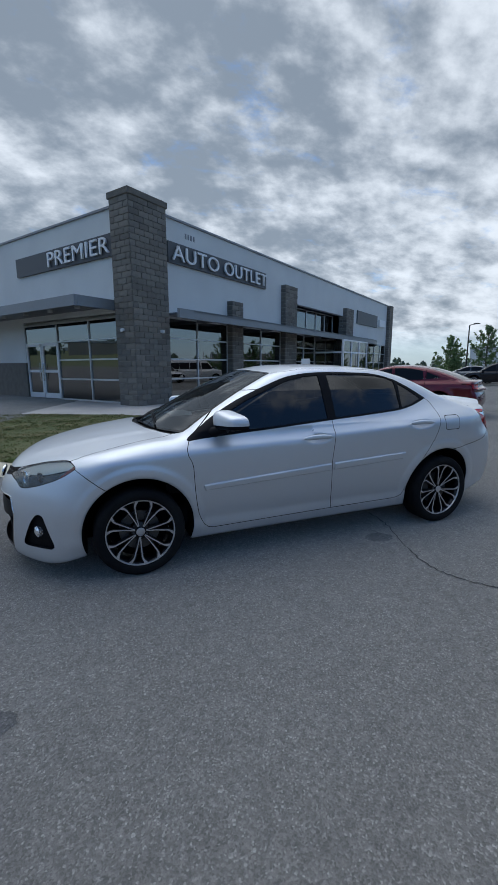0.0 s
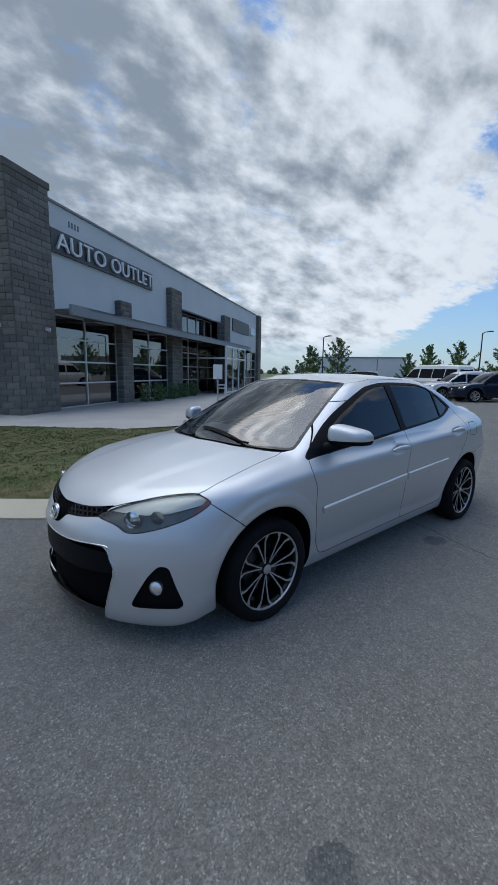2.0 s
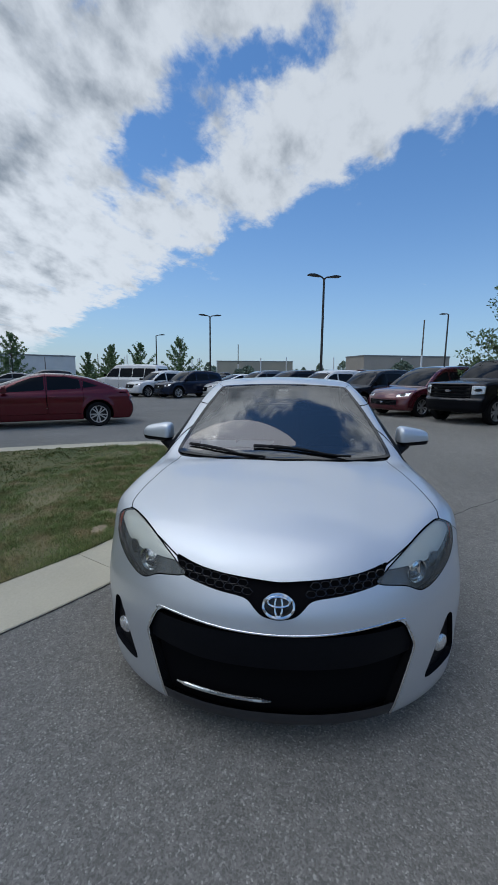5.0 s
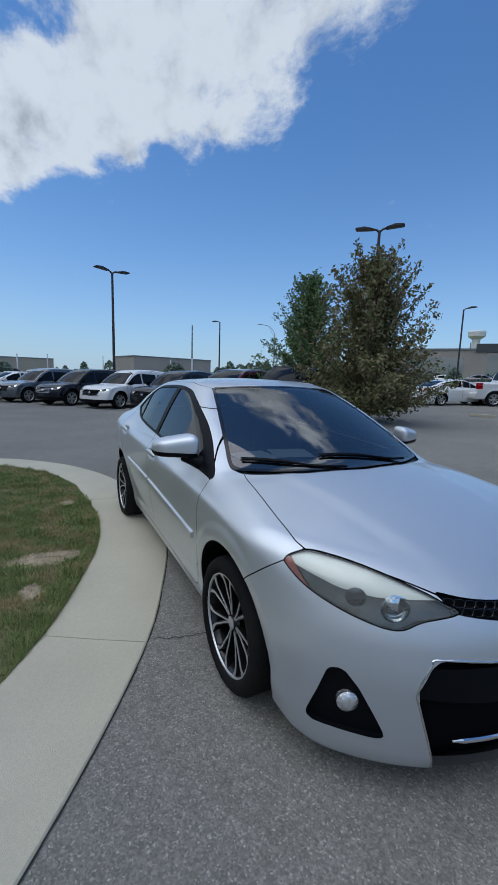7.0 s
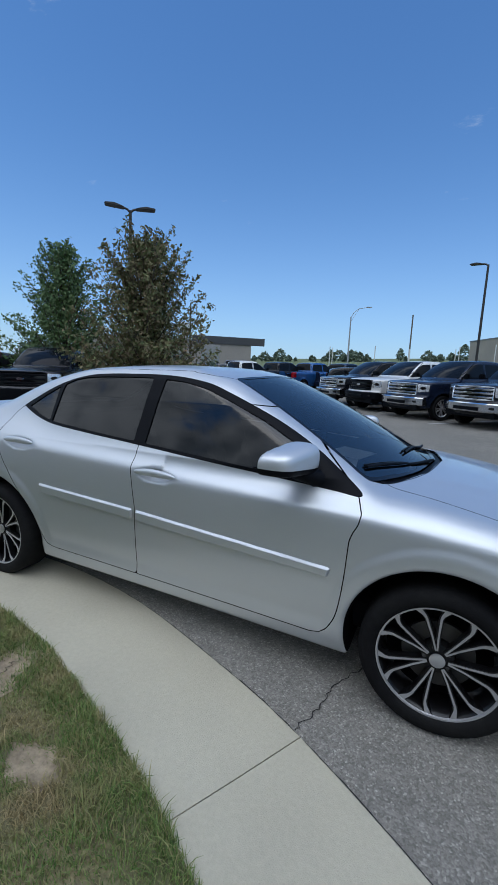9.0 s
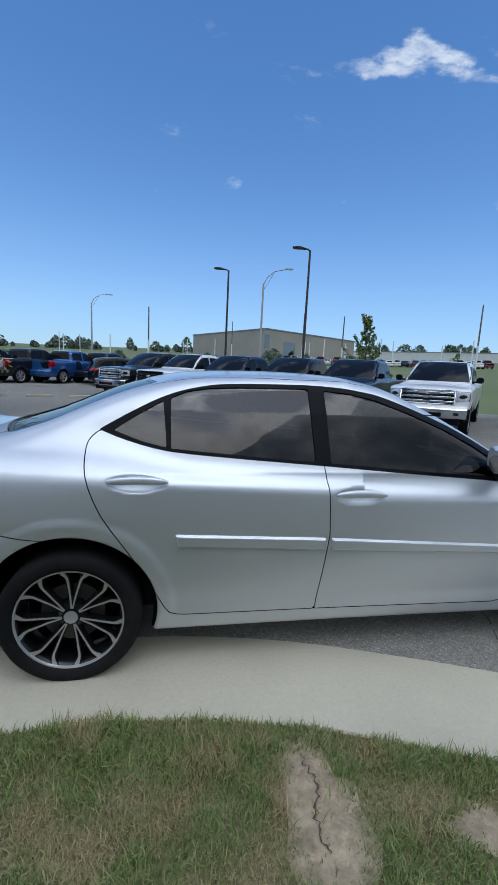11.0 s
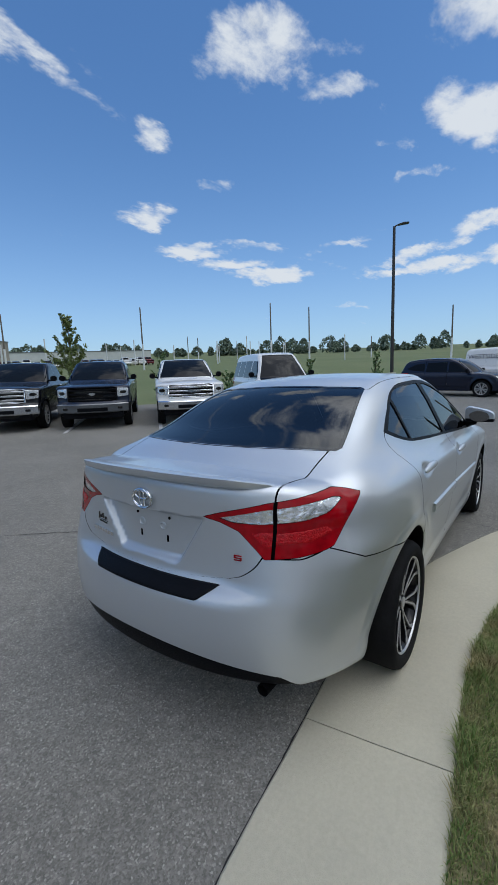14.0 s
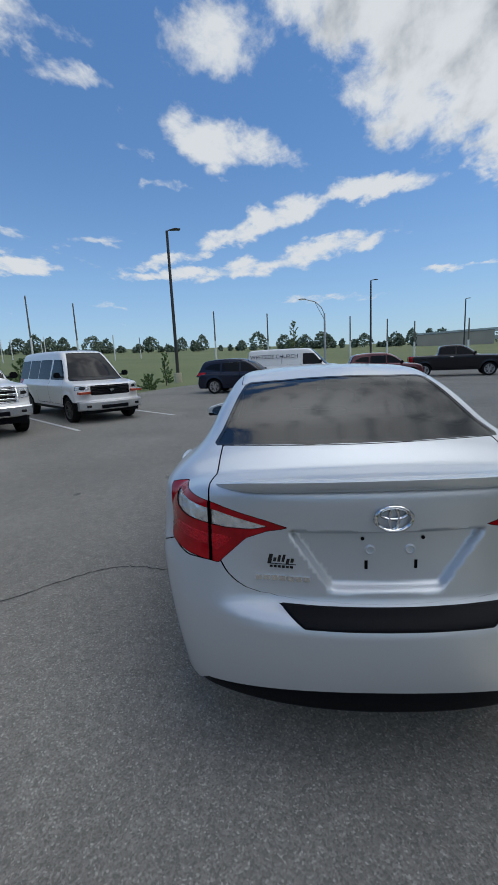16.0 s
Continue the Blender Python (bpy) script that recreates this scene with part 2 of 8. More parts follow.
M = {}
M["paint"] = material("silver_paint", (0.61, 0.64, 0.67), 0.45, 0.68, 600, 0.06, 0.0, coat=0.7)
M["black_plastic"] = material("black_plastic", (0.0042, 0.0048, 0.0068), 0.46, 0, 60, 0.2, 0.12, 300, spec=0.10)
M["gloss_black"] = material("gloss_black", (0.008, 0.008, 0.009), 0.12)
M["rubber"] = material("rubber", (0.010, 0.010, 0.011), 0.75, 0, 30, 0.2, 0.2, 120, second=(0.016, 0.016, 0.016), spec=0.08)
M["chrome"] = material("chrome", (0.78, 0.79, 0.8), 0.12, 1.0)
M["alloy"] = material("machined_alloy", (0.55, 0.55, 0.56), 0.30, 0.65)
M["alloy_black"] = material("black_wheel_paint", (0.007, 0.007, 0.008), 0.3, 0, coat=0.25, spec=0.3)
M["steel"] = material("brake_steel", (0.10, 0.097, 0.093), 0.5, 0.7)
M["shell"] = material("dark_underbody", (0.004, 0.004, 0.005), 0.9, spec=0.06)
M["interior"] = material("dark_cloth", (0.012, 0.013, 0.017), 0.9, 0, 200, 0.3, spec=0.1)
M["dash"] = material("dash_vinyl", (0.009, 0.009, 0.011), 0.7, 0, 200, 0.2, spec=0.2)
M["paper"] = material("white_paper", (0.8, 0.8, 0.78), 0.7)
M["wind_glass"] = glass("windscreen_glass", (0.45, 0.51, 0.55), 0.0, 2.45)
M["dark_glass"] = glass("tinted_glass", (0.045, 0.05, 0.055))
M["clear"] = glass("clear_lens", (0.93, 0.95, 0.93), 0.03, 1.45, haze=0.09)
M["housing"] = material("lamp_housing", (0.12, 0.125, 0.125), 0.22, 0.35, 14, 0.6)
M["lamp_white"] = material("lamp_reflector", (0.80, 0.81, 0.77), 0.25, 0.2)
M["lens_band"] = material("silvered_lens", (0.80, 0.81, 0.82), 0.16, 0.75, 45, 0.35, 0.9, 38, coat=0.8)
M["reflex"] = material("red_reflex", (0.46, 0.003, 0.008), 0.25, 0.0, 60, 0.4, 0.6, 150, coat=0.15, spec=0.3)
M["lip"] = material("satin_grey_lip", (0.035, 0.037, 0.042), 0.32, 0.2, 40, 0.1)
M["red_lens"] = material("red_lens", (0.27, 0.001, 0.005), 0.12, 0, 30, 0.25, second=(0.40, 0.002, 0.007), second_scale=7, coat=0.15, spec=0.3)
M["amber"] = material("amber_lens", (0.40, 0.05, 0.02), 0.15, coat=1.0)
M["concrete"] = material("concrete", (0.50, 0.462, 0.355), 0.85, 0, 60, 0.08, 0.3, 250, second=(0.445, 0.41, 0.315), second_scale=1.3)
M["soil"] = material("turf_soil", (0.215, 0.18, 0.095), 0.95, 0, 40, 0.5, 0.9, 90, second=(0.12, 0.125, 0.055), second_scale=1.6)
M["turf"] = material("dense_turf", (0.075, 0.095, 0.03), 0.95, 0, 30, 0.4, 0.8, 60, second=(0.13, 0.12, 0.05), second_scale=1.4)
M["bare_soil"] = material("bare_soil", (0.36, 0.285, 0.19), 0.95, 0, 25, 0.35, 0.9, 70, second=(0.24, 0.19, 0.125), second_scale=9)
M["field"] = material("far_grass", (0.125, 0.155, 0.055), 0.95, 0, 3, 0.2, second=(0.16, 0.175, 0.07), second_scale=0.05)
M["stucco"] = material("grey_stucco", (0.63, 0.645, 0.635), 0.9, 0, 90, 0.06, 0.3, 160, second=(0.58, 0.595, 0.59), second_scale=0.5)
M["block"] = material("grey_block", (0.18, 0.165, 0.142), 0.9, 0, 50, 0.2, 0.5, 90, random_tone=0.22, second=(0.14, 0.13, 0.115), second_scale=4)
M["mortar"] = material("mortar", (0.38, 0.37, 0.35), 0.95, 0, 40, 0.1)
# sign band colour; also stands in for the showroom's inner dimness
M["dark_panel"] = material("dark_sign_and_dim_room", (0.06, 0.064, 0.07), 0.5, 0, 5, 0.06)
M["metal_trim"] = material("grey_metal_trim", (0.20, 0.21, 0.225), 0.45, 0.3, 8, 0.05)
M["mullion"] = material("aluminium_mullion", (0.55, 0.56, 0.57), 0.4, 0.5, 30, 0.05)
M["letter"] = material("white_letter", (0.72, 0.73, 0.74), 0.4)
M["shop_glass"] = glass("shop_glass", (0.22, 0.26, 0.27), 0.0, 3.1)
M["white_paint"] = material("white_car_paint", (0.74, 0.74, 0.73), 0.3, 0, 40, 0.03, coat=0.6)
M["walk"] = material("walk_concrete", (0.45, 0.43, 0.40), 0.85, 0, 30, 0.08, 0.2, 200, second=(0.39, 0.375, 0.35), second_scale=0.7)
M["crack"] = material("crack_fill", (0.025, 0.024, 0.023), 0.9)
M["line_paint"] = material("worn_line_paint", (0.55, 0.55, 0.53), 0.7, 0, 30, 0.25)
M["soil_crack"] = material("soil_crack", (0.075, 0.058, 0.042), 0.95, 0, 60, 0.3)
M["pole_wood"] = material("weathered_wood", (0.16, 0.14, 0.12), 0.9, 0, 12, 0.2)
M["bark"] = material("bark", (0.10, 0.08, 0.06), 0.95, 0, 40, 0.3)
M["tan_wall"] = material("tan_panel_wall", (0.36, 0.33, 0.29), 0.9, 0, 2, 0.05, second=(0.32, 0.30, 0.27), second_scale=0.2)


def leafy(name, colors, rough=0.6, translucent=True):
    """Leaf or blade whose tone varies from piece to piece."""
    mat = bpy.data.materials.new(name)
    mat.use_nodes = True
    N, L = mat.node_tree.nodes, mat.node_tree.links
    p = N["Principled BSDF"]
    geo, ramp = N.new("ShaderNodeNewGeometry"), N.new("ShaderNodeValToRGB")
    L.new(geo.outputs["Random Per Island"], ramp.inputs["Fac"])
    el = ramp.color_ramp.elements
    while len(el) < len(colors):
        el.new(0.5)
    for i, c in enumerate(colors):
        el[i].position, el[i].color = i / (len(colors) - 1), (*c, 1)
    L.new(ramp.outputs["Color"], p.inputs["Base Color"])
    p.inputs["Roughness"].default_value = rough
    p.inputs["Specular IOR Level"].default_value = 0.25
    return mat


def lawn_blade(name, greens, dry_share):
    """Blades: greens over most of the lawn, straw in dry patches."""
    mat = leafy(name, greens, 0.65)
    N, L = mat.node_tree.nodes, mat.node_tree.links
    tc, ns, mr, mx = N.new("ShaderNodeTexCoord"), N.new("ShaderNodeTexNoise"), N.new("ShaderNodeMapRange"), N.new("ShaderNodeMix")
    geo, dry = N["Geometry"], N.new("ShaderNodeValToRGB")
    ns.inputs["Scale"].default_value, ns.inputs["Detail"].default_value = 4.2, 6
    L.new(tc.outputs["Object"], ns.inputs["Vector"])
    mr.inputs["From Min"].default_value, mr.inputs["From Max"].default_value = 0.47, 0.66
    mr.inputs["To Max"].default_value = dry_share
    L.new(ns.outputs["Fac"], mr.inputs["Value"])
    dry.color_ramp.elements[0].color, dry.color_ramp.elements[1].color = (0.23, 0.175, 0.085, 1), (0.45, 0.35, 0.19, 1)
    L.new(geo.outputs["Random Per Island"], dry.inputs["Fac"])
    mx.data_type = "RGBA"
    old = N["Principled BSDF"].inputs["Base Color"].links[0].from_socket
    L.new(mr.outputs[0], mx.inputs["Factor"]), L.new(old, mx.inputs["A"]), L.new(dry.outputs["Color"], mx.inputs["B"])
    L.new(mx.outputs["Result"], N["Principled BSDF"].inputs["Base Color"])
    return mat


M["blade"] = lawn_blade("grass_blade", [(0.05, 0.10, 0.022), (0.13, 0.205, 0.05), (0.20, 0.26, 0.08), (0.30, 0.27, 0.12), (0.10, 0.155, 0.04)], 0.9)
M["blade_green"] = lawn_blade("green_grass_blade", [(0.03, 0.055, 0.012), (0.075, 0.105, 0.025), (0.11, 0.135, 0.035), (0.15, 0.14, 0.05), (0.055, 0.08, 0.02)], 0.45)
M["leaf_green"] = leafy("green_leaf", [(0.09, 0.16, 0.065), (0.135, 0.21, 0.085), (0.18, 0.25, 0.11)])
M["leaf_rust"] = leafy("rusty_leaf", [(0.12, 0.155, 0.06), (0.19, 0.18, 0.085), (0.23, 0.165, 0.10), (0.15, 0.20, 0.08)])
# far foliage: aerial haze is put into this pale grey-green
M["leaf_hazed"] = leafy("hazed_far_leaf", [(0.12, 0.165, 0.125), (0.17, 0.22, 0.17), (0.22, 0.27, 0.21)], 0.9)
M["leaf_light"] = leafy("light_leaf", [(0.10, 0.14, 0.04), (0.15, 0.19, 0.06), (0.20, 0.23, 0.09)])


def asphalt_material(name, tone):
    """Worn asphalt: pale stone specks in grey binder, broad patches, fine relief."""
    mat = bpy.data.materials.new(name)
    mat.use_nodes = True
    N, L = mat.node_tree.nodes, mat.node_tree.links
    p = N["Principled BSDF"]
    tc = N.new("ShaderNodeTexCoord")

    def tex(kind, scale, **kw):
        n = N.new(kind)
        n.inputs["Scale"].default_value = scale
        for k, v in kw.items():
            n.inputs[k].default_value = v
        L.new(tc.outputs["Object"], n.inputs["Vector"])
        return n

    def rng_(sock, a, b, lo, hi):
        n = N.new("ShaderNodeMapRange")
        for k, v in (("From Min", a), ("From Max", b), ("To Min", lo), ("To Max", hi)):
            n.inputs[k].default_value = v
        L.new(sock, n.inputs["Value"])
        return n.outputs[0]

    def mul(a, b):
        n = N.new("ShaderNodeMath")
        n.operation = "MULTIPLY"
        L.new(a, n.inputs[0]), L.new(b, n.inputs[1])
        return n.outputs[0]
    stones = tex("ShaderNodeTexVoronoi", 150.0)
    sep = N.new("ShaderNodeSeparateColor")
    L.new(stones.outputs["Color"], sep.inputs[0])
    grain = tex("ShaderNodeTexNoise", 420.0, Detail=3)
    mid = tex("ShaderNodeTexNoise", 9.0, Detail=5, Roughness=0.7)
    broad = tex("ShaderNodeTexNoise", 0.45, Detail=4)
    v = mul(rng_(sep.outputs[1], 0.82, 0.94, 1.0, 1.55), rng_(sep.outputs[0], 0, 1, 0.74, 1.22))
    chips = tex("ShaderNodeTexVoronoi", 62.0)
    sep2 = N.new("ShaderNodeSeparateColor")
    L.new(chips.outputs["Color"], sep2.inputs[0])
    v = mul(v, rng_(sep2.outputs[0], 0, 1, 0.90, 1.09))
    v = mul(v, rng_(grain.outputs["Fac"], 0.3, 0.7, 0.8, 1.2))
    v = mul(v, rng_(mid.outputs["Fac"], 0.3, 0.7, 0.88, 1.1))
    v = mul(v, rng_(broad.outputs["Fac"], 0.3, 0.7, 0.88, 1.12))
    col = N.new("ShaderNodeVectorMath")
    col.operation = "SCALE"
    col.inputs[0].default_value = tone
    L.new(v, col.inputs["Scale"])
    L.new(col.outputs[0], p.inputs["Base Color"])
    p.inputs["Roughness"].default_value = 0.85
    p.inputs["Diffuse Roughness"].default_value = 1.0
    p.inputs["Specular IOR Level"].default_value = 0.22
    b = N.new("ShaderNodeBump")
    b.inputs["Strength"].default_value, b.inputs["Distance"].default_value = 0.5, 0.003
    L.new(stones.outputs["Distance"], b.inputs["Height"])
    L.new(b.outputs[0], p.inputs["Normal"])
    return mat


ASPHALT = (0.213, 0.202, 0.180)
M["asphalt"] = asphalt_material("asphalt", ASPHALT)
M["stain"] = asphalt_material("oil_stained_asphalt", (0.135, 0.132, 0.124))
M["pole"] = material("bronze_pole", (0.045, 0.042, 0.04), 0.5, 0.2, 20, 0.1)
M["galv"] = material("galvanised_pole", (0.42, 0.43, 0.44), 0.5, 0.5, 20, 0.1)

# ---------------------------------------------------------------- mesh helpers


def terrain(x, y):
    """Height of the ground: level round the sedan, rising gently away to the fields."""
    r = np.hypot(x, y)
    lift = ((1 + np.cos(np.arctan2(y, x) - radians(48))) / 2) ** 1.3
    return lift * (0.031 * np.maximum(r - 4.5, 0) + 0.034 * np.maximum(r - 32, 0))


def stand(x, y, turn=0.0, tilt=True):
    """A pose on the ground, leaning with its slope if tilt."""
    h = float(terrain(np.array(x), np.array(y)))
    m = pose(x, y, h)
    if tilt:
        e = 0.5
        gx = float(terrain(np.array(x + e), np.array(y)) - terrain(np.array(x - e), np.array(y)))
        gy = float(terrain(np.array(x), np.array(y + e)) - terrain(np.array(x), np.array(y - e)))
        m = m @ Vector((0, 0, 1)).rotation_difference(Vector((-gx, -gy, 1)).normalized()).to_matrix().to_4x4()
    return m @ pose(0, 0, 0, 0, 0, turn)


def mesh_from(name, V, F, mat, smooth=False, N=None):
    me = bpy.data.meshes.new(name)
    me.from_pydata([tuple(v) for v in np.asarray(V, float).tolist()], [], [tuple(f) for f in F] if not isinstance(F, np.ndarray) else F.tolist())
    me.materials.append(mat)
    if smooth:
        me.polygons.foreach_set("use_smooth", np.ones(len(me.polygons), bool))
    if N is not None and len(N) == len(me.vertices):
        me.normals_split_custom_set_from_vertices(np.asarray(N, float).tolist())
    me.update()
    return me


def thing(name, label, category, at=None, group="", kind=""):
    ob = new(name)
    ob.matrix_basis = at if at is not None else Matrix()
    return tagged(ob, label, category, group, kind)


def put(name, me, parent=None, label="", m=None):
    ob = new(name, me)
    if parent is not None:
        ob.parent = parent
    if m is not None:
        ob.matrix_basis = m
    if label:
        ob["label"] = label
    return ob


def part(name, bm, mat, parent=None, label="", m=None, smooth=None):
    """Link a bmesh as one mesh object. smooth: angle in degrees under which edges shade smoothly."""
    me = bpy.data.meshes.new(name)
    bm.normal_update()
    if smooth is not None:
        for f in bm.faces:
            f.smooth = True
        for e in bm.edges:
            if len(e.link_faces) == 2 and e.calc_face_angle(0) > radians(smooth):
                e.smooth = False
    bm.to_mesh(me)
    bm.free()
    me.materials.append(mat)
    return put(name, me, parent, label, m)


def box(x0, x1, y0, y1, z0, z1, bevel=0.0, bm=None, seg=1):
    own = bmesh.new()
    bmesh.ops.create_cube(own, size=1)
    for v in own.verts:
        v.co = ((x0 + x1) / 2 + v.co.x * (x1 - x0), (y0 + y1) / 2 + v.co.y * (y1 - y0), (z0 + z1) / 2 + v.co.z * (z1 - z0))
    if bevel:
        bmesh.ops.bevel(own, geom=own.edges[:], offset=bevel, segments=seg, affect="EDGES")
    return join(bm, own)


def join(bm, own):
    if bm is None:
        return own
    me = bpy.data.meshes.new("tmp")
    own.to_mesh(me)
    own.free()
    bm.from_mesh(me)
    bpy.data.meshes.remove(me)
    return bm


def tube(points, r, seg=8, bm=None, cap=True):
    """A round bar along points; r is one radius or one for each point."""
    own = bmesh.new()
    pts = [Vector(p) for p in points]
    rs = [r] * len(pts) if isinstance(r, (int, float)) else r
    rings = []
    for i, p in enumerate(pts):
        d = (pts[min(i + 1, len(pts) - 1)] - pts[max(i - 1, 0)]).normalized()
        up = Vector((0, 0, 1)) if abs(d.z) < 0.9 else Vector((1, 0, 0))
        a = d.cross(up).normalized()
        b = a.cross(d)
        rings.append([own.verts.new(p + rs[i] * (math.cos(2 * math.pi * k / seg) * a + math.sin(2 * math.pi * k / seg) * b)) for k in range(seg)])
    for A, B in zip(rings, rings[1:]):
        for k in range(seg):
            own.faces.new((A[k], A[(k + 1) % seg], B[(k + 1) % seg], B[k]))
    if cap:
        own.faces.new(rings[0][::-1]), own.faces.new(rings[-1])
    bmesh.ops.recalc_face_normals(own, faces=own.faces[:])
    return join(bm, own)


def sweep(points, dx, dz):
    """A bar of rectangular section along points that run across y; half sizes dx and dz."""
    bm = bmesh.new()
    c = min(dx, dz) * 0.4
    prof = [(-dx, -dz), (dx - c, -dz), (dx, -dz + c), (dx, dz - c), (dx - c, dz), (-dx, dz)]
    rings_ = [[bm.verts.new((p[0] + a, p[1], p[2] + b)) for a, b in prof] for p in points]
    n_ = len(prof)
    for A, B in zip(rings_, rings_[1:]):
        for k in range(n_):
            bm.faces.new((A[k], A[(k + 1) % n_], B[(k + 1) % n_], B[k]))
    bm.faces.new(rings_[0][::-1]), bm.faces.new(rings_[-1])
    bmesh.ops.recalc_face_normals(bm, faces=bm.faces[:])
    return bm


def prism(poly, y0, y1, axis="y", bm=None, bevel=0.0):
    """Extrude a 2D polygon; axis y: the polygon lies in x, z; axis x: in y, z; axis z: in x, y."""
    own = bmesh.new()
    place = {"y": lambda a, b, c: (a, c, b), "x": lambda a, b, c: (c, a, b), "z": lambda a, b, c: (a, b, c)}[axis]
    lo = [own.verts.new(place(a, b, y0)) for a, b in poly]
    hi = [own.verts.new(place(a, b, y1)) for a, b in poly]
    n = len(poly)
    own.faces.new(lo), own.faces.new(hi[::-1])
    for i in range(n):
        own.faces.new((lo[i], hi[i], hi[(i + 1) % n], lo[(i + 1) % n]))
    bmesh.ops.recalc_face_normals(own, faces=own.faces[:])
    if bevel:
        bmesh.ops.bevel(own, geom=own.edges[:], offset=bevel, segments=2, affect="EDGES")
    return join(bm, own)


def lathe(profile, seg=32, axis="y", bm=None, start=0.0):
    """Turn (radius, along) pairs round the axis."""
    own = bmesh.new()
    rings = []
    for r, a in profile:
        ring = []
        for k in range(seg):
            c, s = r * math.cos(2 * math.pi * k / seg + start), r * math.sin(2 * math.pi * k / seg + start)
            ring.append(own.verts.new({"y": (c, a, s), "x": (a, c, s), "z": (c, s, a)}[axis]))
        rings.append(ring)
    for A, B in zip(rings, rings[1:]):
        for k in range(seg):
            own.faces.new((A[k], A[(k + 1) % seg], B[(k + 1) % seg], B[k]))
    bmesh.ops.remove_doubles(own, verts=own.verts[:], dist=1e-5)
    bmesh.ops.recalc_face_normals(own, faces=own.faces[:])
    return join(bm, own)

# ---------------------------------------------------------------- smooth fields


def pchip(pts):
    """A smooth monotone curve through (a, b) pairs, for arrays; level beyond its ends."""
    X, Y = np.array(pts, float).T
    h, d = np.diff(X), np.diff(Y) / np.diff(X)
    m = np.zeros(len(X))
    for i in range(1, len(X) - 1):
        if d[i - 1] * d[i] > 0:
            a, b = 2 * h[i] + h[i - 1], h[i] + 2 * h[i - 1]
            m[i] = (a + b) / (a / d[i - 1] + b / d[i])
    m[0], m[-1] = d[0], d[-1]

    def at(x):
        x = np.clip(x, X[0], X[-1])
        i = np.clip(np.searchsorted(X, x) - 1, 0, len(h) - 1)
        t = (x - X[i]) / h[i]
        return (1 + 2 * t) * (1 - t) ** 2 * Y[i] + t * (1 - t) ** 2 * h[i] * m[i] + t * t * (3 - 2 * t) * Y[i + 1] + t * t * (t - 1) * h[i] * m[i + 1]
    return at


def smax(a, b, k):
    h = np.maximum(k - np.abs(a - b), 0) / k
    return np.maximum(a, b) + h * h * k * 0.25


def smin(a, b, k):
    return -smax(-a, -b, k)


def step(x, a, b):
    t = np.clip((x - a) / (b - a), 0, 1)
    return t * t * (3 - 2 * t)


def poly_dist(P, Q, poly, r=0.0):
    """Signed distance to a closed polygon, negative inside; r rounds its corners outwards."""
    P, Q = np.asarray(P, float), np.asarray(Q, float)
    best, inside = np.full(P.shape, 1e9), np.zeros(P.shape, bool)
    n = len(poly)
    for i in range(n):
        (ax, ay), (bx, by) = poly[i], poly[(i + 1) % n]
        ex, ey = bx - ax, by - ay
        t = np.clip(((P - ax) * ex + (Q - ay) * ey) / (ex * ex + ey * ey + 1e-12), 0, 1)
        best = np.minimum(best, np.hypot(P - ax - t * ex, Q - ay - t * ey))
        cross = ((ay > Q) != (by > Q)) & (P < ex * (Q - ay) / (by - ay + 1e-12) + ax)
        inside ^= cross
    return np.where(inside, -best, best) - r


def smooth_poly(pts, per=6, closed=True):
    """A polygon rounded through its points (Catmull-Rom)."""
    p = np.array(pts, float)
    n, out = len(p), []
    for i in range(n if closed else n - 1):
        if closed:
            a, b, c, d = p[(i - 1) % n], p[i], p[(i + 1) % n], p[(i + 2) % n]
        else:
            a, b, c, d = p[max(i - 1, 0)], p[i], p[i + 1], p[min(i + 2, n - 1)]
        for k in range(per):
            t = k / per
            out.append(tuple(0.5 * (2 * b + (c - a) * t + (2 * a - 5 * b + 4 * c - d) * t * t + (3 * b - a - 3 * c + d) * t ** 3)))
    if not closed:
        out.append(tuple(p[-1]))
    return out


